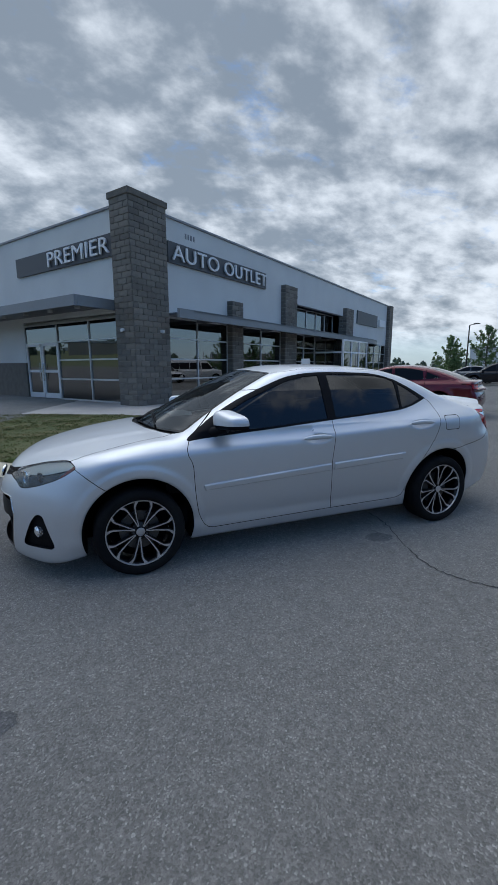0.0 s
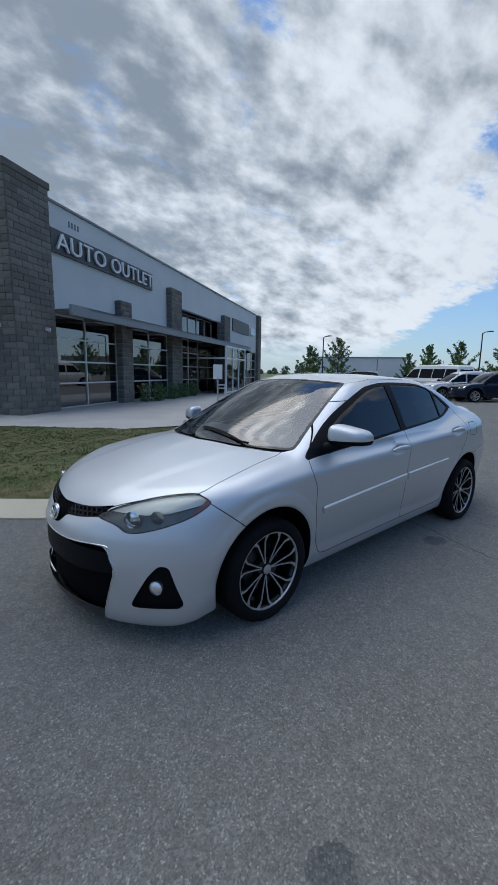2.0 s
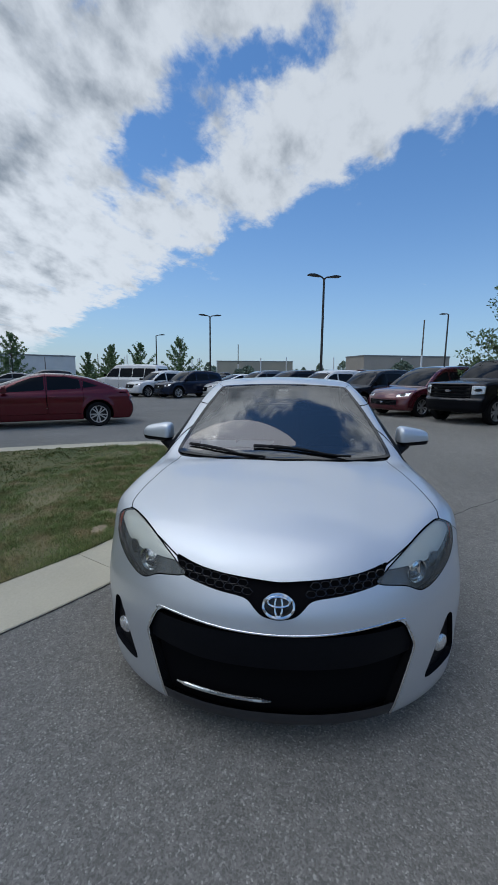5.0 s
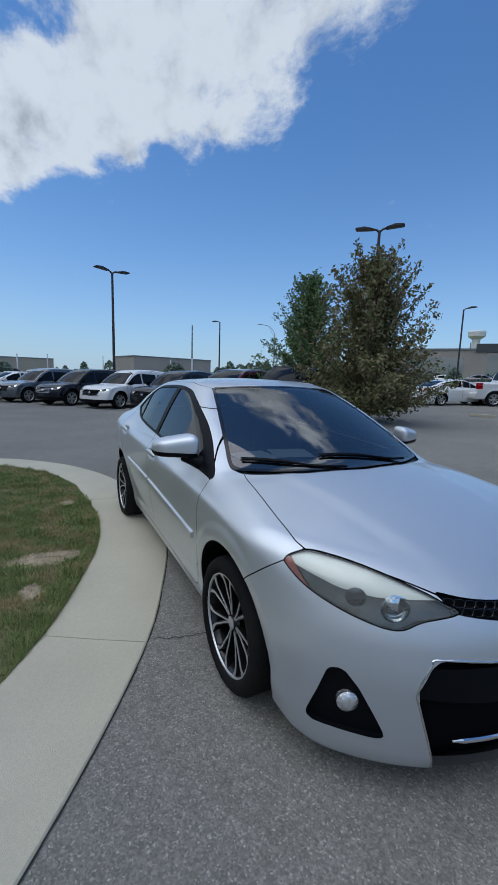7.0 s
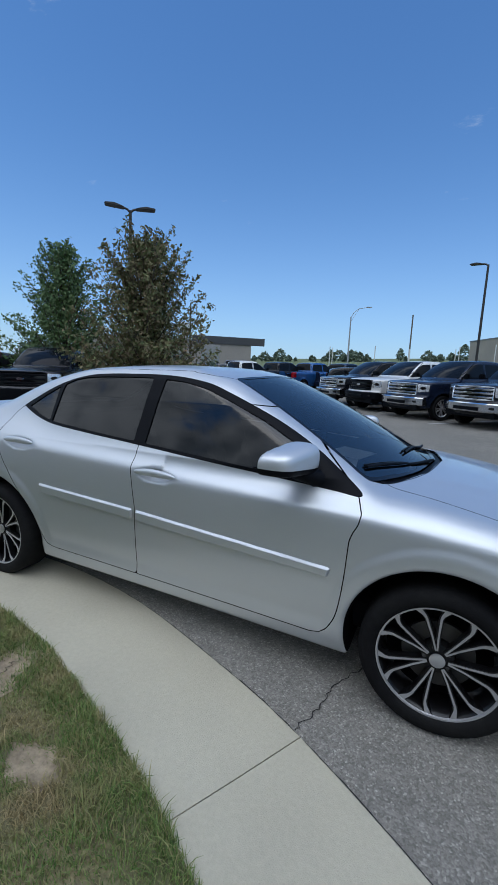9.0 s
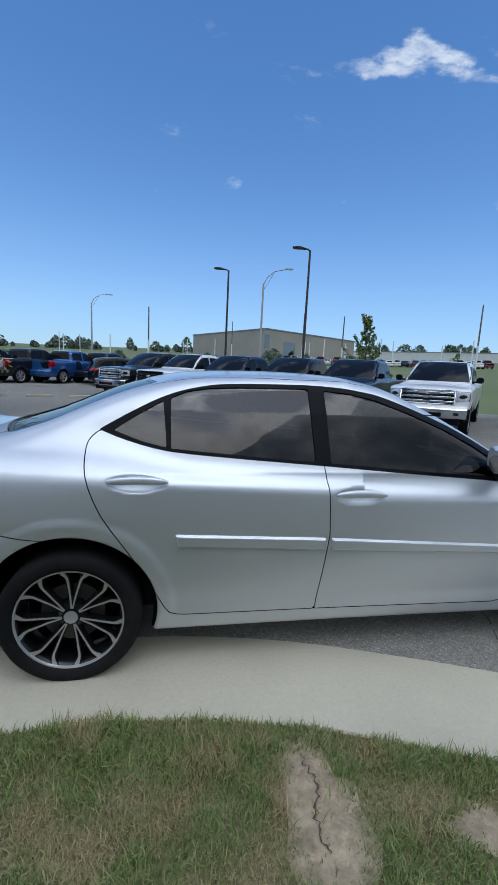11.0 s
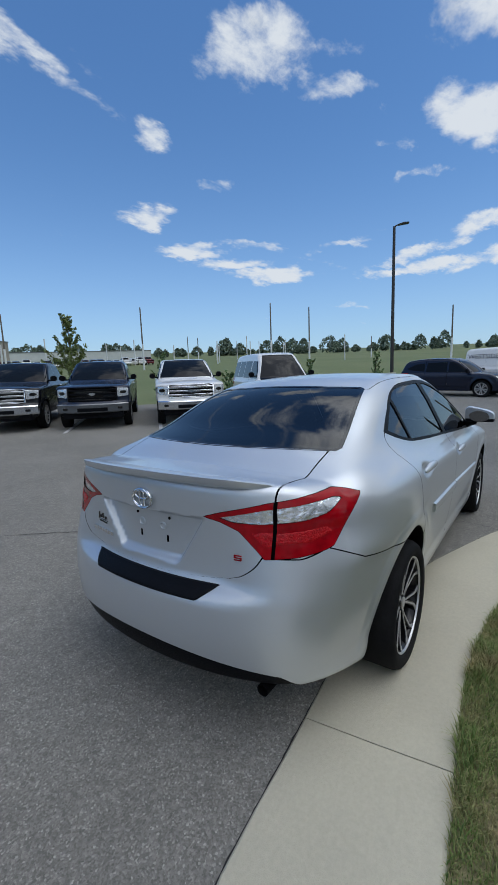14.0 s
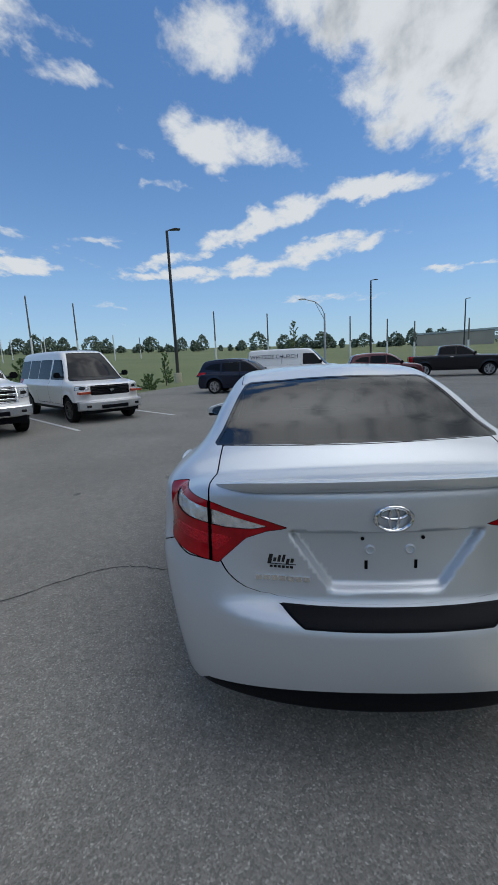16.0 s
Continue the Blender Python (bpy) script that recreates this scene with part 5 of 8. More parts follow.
# wheels
def build_wheel(parent, at):
    """Outer face at +y. Machined split spokes on a black barrel."""
    w = part("wheel", lathe([(0.240, -0.10), (0.231, -0.09), (0.216, -0.03), (0.214, 0.05), (0.224, 0.080), (0.233, 0.088)], 48), M["alloy_black"], parent, "black and machined alloy wheel", m=at, smooth=50)
    part("tyre", lathe([(0.232, -0.085), (0.250, -0.104), (0.283, -0.108), (0.299, -0.097), (0.3105, -0.074), (0.3105, 0.074), (0.299, 0.097), (0.283, 0.108), (0.252, 0.106), (0.236, 0.096), (0.232, 0.085)], 64), M["rubber"], w, "low-profile black tyre", smooth=40)
    part("rim_lip", lathe([(0.227, 0.086), (0.2345, 0.090), (0.2345, 0.096), (0.2285, 0.095), (0.2255, 0.088)], 64), M["alloy"], w, "machined rim edge", smooth=40)
    part("brake_disc", lathe([(0.07, 0.0), (0.14, 0.0), (0.14, 0.02), (0.07, 0.02)], 32), M["steel"], w, m=pose(0, -0.005, 0))
    part("back_plate", lathe([(0.0, -0.03), (0.205, -0.03), (0.205, -0.025), (0.0, -0.025)], 32), M["shell"], w)
    part("hub", lathe([(0.0, 0.068), (0.030, 0.066), (0.033, 0.058), (0.062, 0.050), (0.066, 0.0), (0.0, 0.0)], 32), M["alloy_black"], w, smooth=40)
    part("centre_cap", lathe([(0.028, 0.062), (0.030, 0.070), (0.024, 0.072), (0.0, 0.071)], 24), M["alloy"], w, "bright centre cap", smooth=40)
    for k in range(5):
        a = 2 * math.pi * (k + 0.3) / 5
        part("lug_nut", lathe([(0.009, 0.04), (0.009, 0.056), (0.006, 0.06), (0.0, 0.06)], 8), M["steel"], w, m=pose(0.048 * math.cos(a), 0, 0.048 * math.sin(a)))
    # one arm: a stem that leans away from its twin and kicks out at the rim; black flank below a machined face
    dep = lambda r: 0.064 + 0.020 * ((r - 0.04) / 0.17) ** 1.5

    def arm(sgn, name, grow, top, thick, mat):
        line = [(0.040, 4.0, 0.0032), (0.10, 6.3, 0.0035), (0.184, 8.4, 0.0044), (0.200, 9.8, 0.0064), (0.229, 14.2, 0.0125)]
        bm = bmesh.new()
        L_, R_ = [], []
        for r, a, hw in line:
            c, s_ = math.cos(radians(sgn * a)), math.sin(radians(sgn * a))
            for lst, k in ((L_, 1), (R_, -1)):
                o = k * (hw + grow)
                lst.append((r * c - o * s_, dep(r) + top, r * s_ + o * c))
        A = [bm.verts.new(v) for v in L_]
        B = [bm.verts.new(v) for v in R_]
        C = [bm.verts.new((v[0], v[1] - thick, v[2])) for v in L_]
        D = [bm.verts.new((v[0], v[1] - thick, v[2])) for v in R_]
        for i in range(len(line) - 1):
            for p_, q in ((A, B), (C, A), (B, D), (D, C)):
                bm.faces.new((p_[i], p_[i + 1], q[i + 1], q[i]))
        bm.faces.new((A[0], B[0], D[0], C[0])), bm.faces.new((A[-1], B[-1], D[-1], C[-1]))
        bmesh.ops.recalc_face_normals(bm, faces=bm.faces[:])
        mesh = bpy.data.meshes.new(name)
        bm.to_mesh(mesh)
        bm.free()
        mesh.materials.append(mat)
        return mesh
    if "arms" not in WHEEL_MESH:
        WHEEL_MESH["arms"] = [[arm(sg, "spoke", 0.0, 0.0, 0.004, M["alloy"]), arm(sg, "spoke_flank", 0.005, -0.003, 0.035, M["alloy_black"])] for sg in (1, -1)]
    for k in range(PAIRS):
        for face, flank in WHEEL_MESH["arms"]:
            put("spoke", face, w, "", pose(0, 0, 0, 0, 360.0 * k / PAIRS, 0))
            put("spoke_flank", flank, w, "", pose(0, 0, 0, 0, 360.0 * k / PAIRS, 0))
    return w


WHEEL_MESH = {}
PAIRS = 7
for x in (WHEEL_X, -WHEEL_X):
    build_wheel(car, pose(x, 0.765, WHEEL_R, 0, 11 + 20 * (x > 0), 0))
    build_wheel(car, pose(x, -0.765, WHEEL_R, 0, 7 + 15 * (x > 0), 180))

# ---------------------------------------------------------------- ground, kerb, island
def sheet(name, poly, z, mat, label, category="ground", cell=None):
    bm = bmesh.new()
    bm.faces.new([bm.verts.new((x, y, z)) for x, y in poly])
    bmesh.ops.triangulate(bm, faces=bm.faces[:])
    o = part(name, bm, mat)
    for p in o.data.polygons:
        if p.normal.z < 0:
            p.flip()
    return tagged(o, label, category, kind="structure")


def offset_line(line, d):
    out = []
    for i, p in enumerate(line):
        a, b = Vector(line[max(i - 1, 0)]), Vector(line[min(i + 1, len(line) - 1)])
        t = (b - a).normalized()
        out.append((p[0] - t.y * d, p[1] + t.x * d))
    return out


# one ground sheet in rings round the sedan, parted into asphalt and field
rings = np.concatenate([[0.0, 2.0, 4.0, 4.5], np.geomspace(5.0, 2600, 60)])
NA = 144
ang = np.arange(NA) * 2 * np.pi / NA
GX, GY = np.outer(rings, np.cos(ang)).ravel(), np.outer(rings, np.sin(ang)).ravel()
ii, jj = np.meshgrid(np.arange(len(rings) - 1), np.arange(NA), indexing="ij")
q0, q1, q2, q3 = (ii * NA + jj).ravel(), ((ii + 1) * NA + jj).ravel(), ((ii + 1) * NA + (jj + 1) % NA).ravel(), (ii * NA + (jj + 1) % NA).ravel()
GF = np.concatenate([np.stack([q0, q1, q2], 1), np.stack([q0, q2, q3], 1)[NA:]])
GV = np.stack([GX, GY, terrain(GX, GY)], 1)
gmesh = (GV, np.tile([0.0, 0.0, 1.0], (len(GV), 1)), GF)
LOT = [(-170, -90), (40, -90), (60, -40), (44, -16), (33, -6), (28, 3.2), (24.0, 6.6), (19.2, 7.9), (14.5, 9.6), (11.0, 12.6), (6.4, 17.0), (2.5, 22.5), (1, 34), (-60, 110), (-170, 110)]
lot_g = lambda x, y, z: poly_dist(x, y, LOT)
lot_m, field_m = split(gmesh, lot_g)
for nm, ms, mt, lb in (("ground", field_m, "field", "flat green fields reaching the horizon"), ("car_park", lot_m, "asphalt", "worn grey asphalt car park with cracks and stains")):
    tagged(put(nm, mesh_from(nm, ms[0], ms[2], M[mt], True)), lb, "ground" if nm == "ground" else "car park", kind="structure")

# the kerb's outer edge round the grass island, from the drive to behind the tip
OUTER = smooth_poly([(8.6, -8.6), (5.0, -4.75), (3.5, -3.2), (2.4, -2.18), (1.67, -1.60), (0.9, -1.13), (0.3, -0.88), (-0.3, -0.68), (-0.9, -0.575), (-1.5, -0.56), (-2.1, -0.61), (-2.75, -0.68), (-3.5, -0.93), (-4.3, -1.42), (-4.95, -2.2), (-5.0, -3.05), (-4.6, -4.1), (-3.95, -5.35), (-3.2, -6.75)], 8, False)
INNER = offset_line(OUTER, 0.575)
seg = []
acc = 0.0
for a, b in zip(OUTER, OUTER[1:]):
    seg.append(acc)
    acc += math.dist(a, b)
seg.append(acc)
kerb = thing("kerb", "flat pale concrete kerb edging the grass island", "kerb", kind="structure")
start = min(range(len(OUTER)), key=lambda i: math.dist(OUTER[i], (0.9, -1.13)))
cuts = sorted({seg[start] + 2.95 * k for k in range(-6, 8) if 0 < seg[start] + 2.95 * k < acc} | {0.0, acc})


def along(line, d):
    i = max(0, min(len(seg) - 2, int(np.searchsorted(seg, d)) - 1))
    t = (d - seg[i]) / max(1e-6, seg[i + 1] - seg[i])
    return (line[i][0] + (line[i + 1][0] - line[i][0]) * t, line[i][1] + (line[i + 1][1] - line[i][1]) * t)


for c0, c1 in zip(cuts, cuts[1:]):
    ds = np.linspace(c0 + 0.0028, c1 - 0.0028, max(2, int((c1 - c0) / 0.2) + 1))
    bm = bmesh.new()
    rows = []
    for d in ds:
        o, i = Vector(along(OUTER, d)), Vector(along(INNER, d))
        row = []
        for t, z in ((0.0, -0.06), (0.0, 0.008), (0.012, 0.014), (0.5, 0.020), (0.97, 0.030), (1.0, 0.024), (1.0, -0.06)):
            p = o.lerp(i, t)
            row.append(bm.verts.new((p.x, p.y, z)))
        rows.append(row)
    for A, B in zip(rows, rows[1:]):
        for k in range(6):
            bm.faces.new((A[k], A[k + 1], B[k + 1], B[k]))
    bm.faces.new(rows[0]), bm.faces.new(rows[-1][::-1])
    bmesh.ops.recalc_face_normals(bm, faces=bm.faces[:])
    part("slab", bm, M["concrete"], kerb)

# dark gap where the asphalt meets the kerb
GAP_LINE = [p for p in OUTER if -4.6 < p[0] < 3.5 and p[1] > -3.3][::5]

# island soil, walk, apron before the building
island_line = INNER + [(-1.35, -7.15), (0.8, -9.3), (3.2, -10.4), (9.0, -12.5), (12.5, -10.0)]
sheet("island", island_line, 0.028, M["soil"], "dry patchy turf with bare soil", "lawn")
cut = []
for (ax, ay), (bx, by) in zip(island_line, island_line[1:] + island_line[:1]):
    if ay < -3.1:
        cut.append((ax, ay))
    if (ay < -3.1) != (by < -3.1):
        t = (-3.1 - ay) / (by - ay)
        cut.append((ax + (bx - ax) * t, -3.1))
sheet("lawn", cut, 0.0315, M["turf"], "denser dark green turf before the showroom", "lawn")
sheet("walkway", [(-3.25, -6.75), (-1.35, -7.15), (0.8, -9.3), (3.2, -10.4), (9.0, -12.5), (14, -13.5), (14, -30), (-40, -60), (-40, -36), (-7.3, -9.7), (-4.2, -7.6)], 0.035, M["walk"], "pale concrete walk before the showroom", "pavement")
wk = part("parking_kerb", tube([(-3.15, -7.2, 0.06), (-4.9, -8.35, 0.06), (-7.1, -9.8, 0.06)], 0.075, 8), M["concrete"])
tagged(wk, "rough grey concrete kerb edge by the parking bay", "kerb", kind="structure")

# cracks and stains in the asphalt
def strip(points, w, name, mat, label, z=0.004, seed=1, stray=0.012):
    rnd = random.Random(seed)
    bm = bmesh.new()
    line = smooth_poly(points, 10, False)
    prev = None
    for i, (p, q) in enumerate(zip(line, offset_line(line, 1.0))):
        n = Vector((q[0] - p[0], q[1] - p[1]))
        c = Vector(p) + n * rnd.uniform(-stray, stray)
        ww = w * rnd.uniform(0.45, 1.25)
        cur = (bm.verts.new((*(c - n * ww / 2), z)), bm.verts.new((*(c + n * ww / 2), z)))
        if prev:
            bm.faces.new((prev[0], cur[0], cur[1], prev[1]))
        prev = cur
    o = part(name, bm, mat)
    return tagged(o, label, "crack", kind="structure")


strip([(-0.9, 0.4), (-0.85, 0.75), (-0.63, 1.34), (-0.63, 1.64), (-0.79, 1.91), (-1.1, 2.25), (-1.45, 2.7), (-2.3, 3.6), (-3.6, 4.9)], 0.010, "crack", M["crack"], "thin dark crack across the asphalt")
strip([(0.86, -1.1), (0.92, -0.95), (0.96, -0.76), (1.1, -0.4), (1.05, 0.1)], 0.006, "crack", M["crack"], "thin dark crack across the asphalt", seed=4)
strip(GAP_LINE, 0.012, "joint", M["crack"], "dark dirt-filled gap along the kerb", 0.0045, 12, 0.002)
for i, (x, y, r, sx) in enumerate(((2.08, 1.89, 0.075, 1.1), (-0.60, 0.95, 0.085, 1.6), (3.05, 2.1, 0.02, 1), (-2.75, 1.0, 0.02, 1.0), (1.35, 2.9, 0.05, 1.3), (-9.2, 5.6, 0.2, 1.8))):
    rnd = random.Random(i + 3)
    bm = bmesh.new()
    ring = []
    for k in range(22):
        a = k * 2 * math.pi / 22
        rr = r * rnd.uniform(0.82, 1.12)
        ring.append(bm.verts.new((x + sx * rr * math.cos(a), y + rr * math.sin(a), 0.003)))
    bm.faces.new(ring)
    tagged(part("stain", bm, M["stain"]), "dark oil stain on the asphalt", "stain", kind="structure")

# grass blades
rng = np.random.default_rng(5)


def inside(x, y, poly):
    return poly_dist(x, y, poly) < 0


# trodden patches of bare soil: centre and half sizes
BARE = ((-0.42, -1.60, 0.15, 0.36), (-1.86, -1.38, 0.13, 0.09), (0.10, -1.70, 0.16, 0.08))


def blades(name, area, count, box_, hmin, hmax, mat, label, patch=1.0, thin=0.0028):
    x, y = rng.uniform(box_[0], box_[1], count), rng.uniform(box_[2], box_[3], count)
    tone = np.array([noise.noise(Vector((a * 1.3, b * 1.3, 3.0))) for a, b in zip(x, y)])
    d = -poly_dist(x, y, area)
    edge = np.exp(-np.maximum(d, 0) / 0.25)
    bare = np.zeros(count)
    for bx, by, r1, r2 in BARE:
        bare = np.maximum(bare, 0.95 - np.hypot((x - bx) / r1, (y - by) / r2))
    keep = (d > -0.005) & (rng.random(count) > np.clip(bare * 2.4, 0, 0.97)) & (rng.random(count) < np.clip(0.72 + 1.2 * tone * patch + 0.3 * edge, 0.32, 1))
    x, y, tone, edge = x[keep], y[keep], tone[keep], edge[keep]
    n = len(x)
    tuft = np.array([noise.noise(Vector((a * 5.5, b * 5.5, 9.0))) for a, b in zip(x, y)])
    h = (0.6 + 1.25 * np.clip(tuft + 0.2, 0, 0.8)) * rng.uniform(hmin, hmax, n) * (0.75 + 0.5 * np.clip(tone + 0.3, 0, 1)) * (1 + 0.2 * edge)
    a, lean = rng.uniform(0, 2 * np.pi, n), rng.uniform(0.2, 1.25, n)
    b = a + rng.uniform(-0.6, 0.6, n)
    dx, dy = np.cos(a) * h * lean, np.sin(a) * h * lean
    w = rng.uniform(0.5, 1.3, n) * thin
    px, py = -np.sin(b) * w, np.cos(b) * w
    z = np.full(n, 0.026)
    P = np.stack([np.stack([x - px, y - py, z], 1), np.stack([x + px, y + py, z], 1),
                  np.stack([x + dx * 0.45 + px * 0.8, y + dy * 0.45 + py * 0.8, z + h * 0.62], 1), np.stack([x + dx * 0.45 - px * 0.8, y + dy * 0.45 - py * 0.8, z + h * 0.62], 1),
                  np.stack([x + dx, y + dy, z + h * np.clip(1.15 - 0.35 * lean, 0.55, 1)], 1)], 1).reshape(-1, 3)
    k = np.arange(n)[:, None] * 5
    Q, T = k + np.array([[0, 1, 2, 3]]), k + np.array([[3, 2, 4]])
    me = bpy.data.meshes.new(name)
    me.from_pydata(P.tolist(), [], Q.tolist() + T.tolist())
    me.materials.append(mat)
    return tagged(put(name, me), label, "grass", kind="stuff")


blades("grass", island_line, 260000, (-4.6, 2.8, -3.6, -0.9), 0.018, 0.056, M["blade"], "patchy dry green and straw-coloured lawn grass", 1.0, 0.0017)
blades("grass", island_line, 300000, (-3.5, 1.6, -2.6, -1.0), 0.012, 0.036, M["blade"], "short matted under-layer of the dry lawn", 0.6, 0.0013)
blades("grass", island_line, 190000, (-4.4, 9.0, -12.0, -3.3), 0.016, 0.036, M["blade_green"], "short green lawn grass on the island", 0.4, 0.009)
# trodden soil
for i, (x, y, r1, r2) in enumerate(BARE):
    rnd = random.Random(i + 40)
    bm = bmesh.new()
    ring = [bm.verts.new((x + r1 * k * math.cos(a), y + r2 * k * math.sin(a), 0.032)) for a, k in ((j * math.pi / 12, rnd.uniform(0.7, 1.15)) for j in range(24))]
    bm.faces.new(ring)
    tagged(part("soil_patch", bm, M["bare_soil"]), "dry bare soil worn into the lawn", "soil", kind="structure")
strip([(-0.42, -1.40), (-0.40, -1.50), (-0.44, -1.60), (-0.43, -1.70)], 0.007, "crack", M["soil_crack"], "dry crack in the bare soil", 0.036, 9)

# ---------------------------------------------------------------- the showroom
C0, DA, DB = Vector((-0.1, -11.7, 0)), Vector((-0.829, -0.559, 0)), Vector((0.559, -0.829, 0))
BLD = Matrix(((DA.x, DB.x, 0, C0.x), (DA.y, DB.y, 0, C0.y), (0, 0, 1, 0.03), (0, 0, 0, 1)))
shop = thing("showroom", "grey stucco car showroom with dark block pillars and glass fronts", "building", BLD)
TOPZ = 6.95


def wall(bm):
    return part("wall", bm, M["stucco"], shop, "smooth grey stucco wall")


# long front (local y = 0.3), with a recessed upper window band
b = box(1.5, 12.1, 0.3, 0.6, 3.36, TOPZ)
b = box(19.8, 31.0, 0.3, 0.6, 3.36, TOPZ, 0, b)
b = box(12.1, 19.8, 0.3, 0.6, 5.05, TOPZ, 0, b)
b = box(12.1, 19.8, 0.3, 0.6, 3.36, 3.72, 0, b)
wall(b)
wall(box(12.1, 19.8, 1.1, 1.3, 3.36, 5.05))
wall(box(0.3, 0.6, 0.9, 18.0, 3.4, TOPZ))
wall(box(0.3, 0.6, 7.98, 18.0, 1.62, 3.4))
part("block_base", box(0.24, 0.6, 7.98, 18.0, 0.0, 1.62), M["block"], shop, "grey block base wall")
wall(box(30.8, 31.1, 0.6, 18.0, 0.0, TOPZ))
wall(box(0.6, 30.8, 17.7, 18.0, 0.0, TOPZ))
part("roof", box(0.6, 30.8, 0.6, 17.7, TOPZ - 0.5, TOPZ - 0.35), M["metal_trim"], shop, "flat grey roof")
part("roof", box(0.6, 30.8, 0.6, 17.7, 3.3, 3.4), M["stucco"], shop, "pale inner ceiling")
part("parapet_cap", box(1.5, 31.15, 0.24, 0.68, TOPZ, TOPZ + 0.09, 0.01), M["metal_trim"], shop, "grey metal parapet cap")
part("parapet_cap", box(0.24, 0.68, 0.9, 18.1, TOPZ, TOPZ + 0.09, 0.01), M["metal_trim"], shop, "grey metal parapet cap")
part("floor", box(0.6, 30.8, 0.6, 17.7, 0.0, 0.05), M["walk"], shop)
# added wall behind the glass; its dark colour stands in for the unlit room
part("inner_wall", box(0.7, 30.7, 7.0, 7.2, 0.05, 3.3), M["dark_panel"], shop, "added inner wall, the room's dimness in its dark colour")

# block pillars: coursed blocks over a mortar core
def block_pillar(x0, x1, y0, y1, z1, cap=0.0):
    core = part("pillar", box(x0 + 0.012, x1 - 0.012, y0 + 0.012, y1 - 0.012, 0, z1 - 0.004), M["mortar"], shop, "dark split-face block pillar")
    rnd = random.Random(int(x0 * 10) + 7)
    n = int(round(z1 / 0.203))
    ch = z1 / n
    meshes = {}
    for r in range(n):
        for face in (0, 1):
            a0, a1 = (x0, x1) if face == 0 else (y0, y1)
            k = max(1, int(round((a1 - a0) / 0.405)))
            w = (a1 - a0) / k
            edges = [a0] + [a0 + w * (i + (0.5 if r % 2 else 0.0)) for i in range(0 if r % 2 else 1, k)] + [a1]
            for e0, e1 in zip(edges, edges[1:]):
                if e1 - e0 < 0.05:
                    continue
                key = (face, round(e1 - e0, 3))
                if key not in meshes:
                    L_ = e1 - e0 - 0.012
                    bb = box(-L_ / 2, L_ / 2, -0.02, 0.02, -ch / 2 + 0.006, ch / 2 - 0.006, 0.006)
                    me = bpy.data.meshes.new("block")
                    bb.to_mesh(me)
                    bb.free()
                    me.materials.append(M["block"])
                    meshes[key] = me
                c, z = (e0 + e1) / 2, ch * (r + 0.5)
                out = rnd.uniform(-0.004, 0.004)
                if face == 0:
                    put("block", meshes[key], core, "", pose(c, y0 + out, z))
                else:
                    put("block", meshes[key], core, "", pose(x0 + out, c, z, 0, 0, 90))
    if cap:
        part("cap", box(x0 - 0.06, x1 + 0.06, y0 - 0.06, y1 + 0.06, z1 - 0.22, z1, 0.02), M["block"], core, "block pillar cap")
    return core


block_pillar(0.0, 1.72, 0.0, 0.98, 7.3, 1)
block_pillar(5.80, 6.65, 0.02, 0.62, 4.38)
block_pillar(10.75, 12.1, 0.02, 0.62, 5.85)
block_pillar(19.8, 21.2, 0.02, 0.62, 5.6)
block_pillar(30.6, 31.6, 0.02, 0.62, 7.0)
for y, x in ((-0.05, 1.25), (0.55, -0.05)):
    lampb = part("wall_lamp", box(-0.05, 0.05, -0.05, 0.05, -0.05, 0.05, 0.012), M["letter"], shop, "small white wall flood lamp", m=Matrix.Translation((x, y, 2.72)))
    part("lamp_head", lathe([(0.0, -0.05), (0.05, -0.05), (0.06, 0.05), (0.0, 0.06)], 12, "z"), M["letter"], lampb, m=pose(0.0 if x > 0 else -0.06, -0.08 if x > 0 else 0, -0.02))


def storefront(x0, x1, y, z0, z1, cols, rows, rot=None, doors=()):
    """Glazed front in local x..x1 at depth y; rot puts it on the short front."""
    w = thing("window", "dark reflecting shop window in a pale metal frame", "window")
    w.parent = shop
    w.matrix_basis = rot or Matrix()
    del w["category"]
    xs = [x0 + (x1 - x0) * c for c in cols]
    zs = [z0 + (z1 - z0) * r for r in rows]
    for x in xs:
        part("mullion", box(x - 0.03, x + 0.03, y - 0.05, y + 0.05, z0, z1), M["mullion"], w)
    for z in zs:
        part("rail", box(x0, x1, y - 0.045, y + 0.045, z - 0.03, z + 0.03), M["mullion"], w)
    for xa, xb in zip(xs, xs[1:]):
        for za, zb in zip(zs, zs[1:]):
            part("pane", box(xa + 0.03, xb - 0.03, y - 0.006, y + 0.006, za + 0.03, zb - 0.03), M["shop_glass"], w)
    return w


storefront(1.75, 5.80, 0.36, 0.05, 3.32, (0, 0.48, 1), (0, 0.27, 0.51, 0.76, 1))
storefront(6.65, 10.75, 0.36, 0.05, 3.32, (0, 0.5, 1), (0, 0.27, 0.51, 0.76, 1))
storefront(12.1, 15.2, 0.36, 0.05, 3.32, (0, 0.5, 1), (0, 0.27, 0.51, 0.76, 1))
storefront(21.2, 25.8, 0.36, 0.05, 3.32, (0, 0.33, 0.67, 1), (0, 0.27, 0.51, 0.76, 1))
storefront(25.8, 30.6, 0.36, 0.05, 3.32, (0, 0.33, 0.67, 1), (0, 0.27, 0.51, 0.76, 1))
storefront(12.3, 19.6, 1.04, 3.75, 5.02, (0, 0.2, 0.4, 0.6, 0.8, 1), (0, 1))
SHORT = Matrix(((0, 1, 0, 0), (1, 0, 0, 0), (0, 0, 1, 0), (0, 0, 0, 1)))
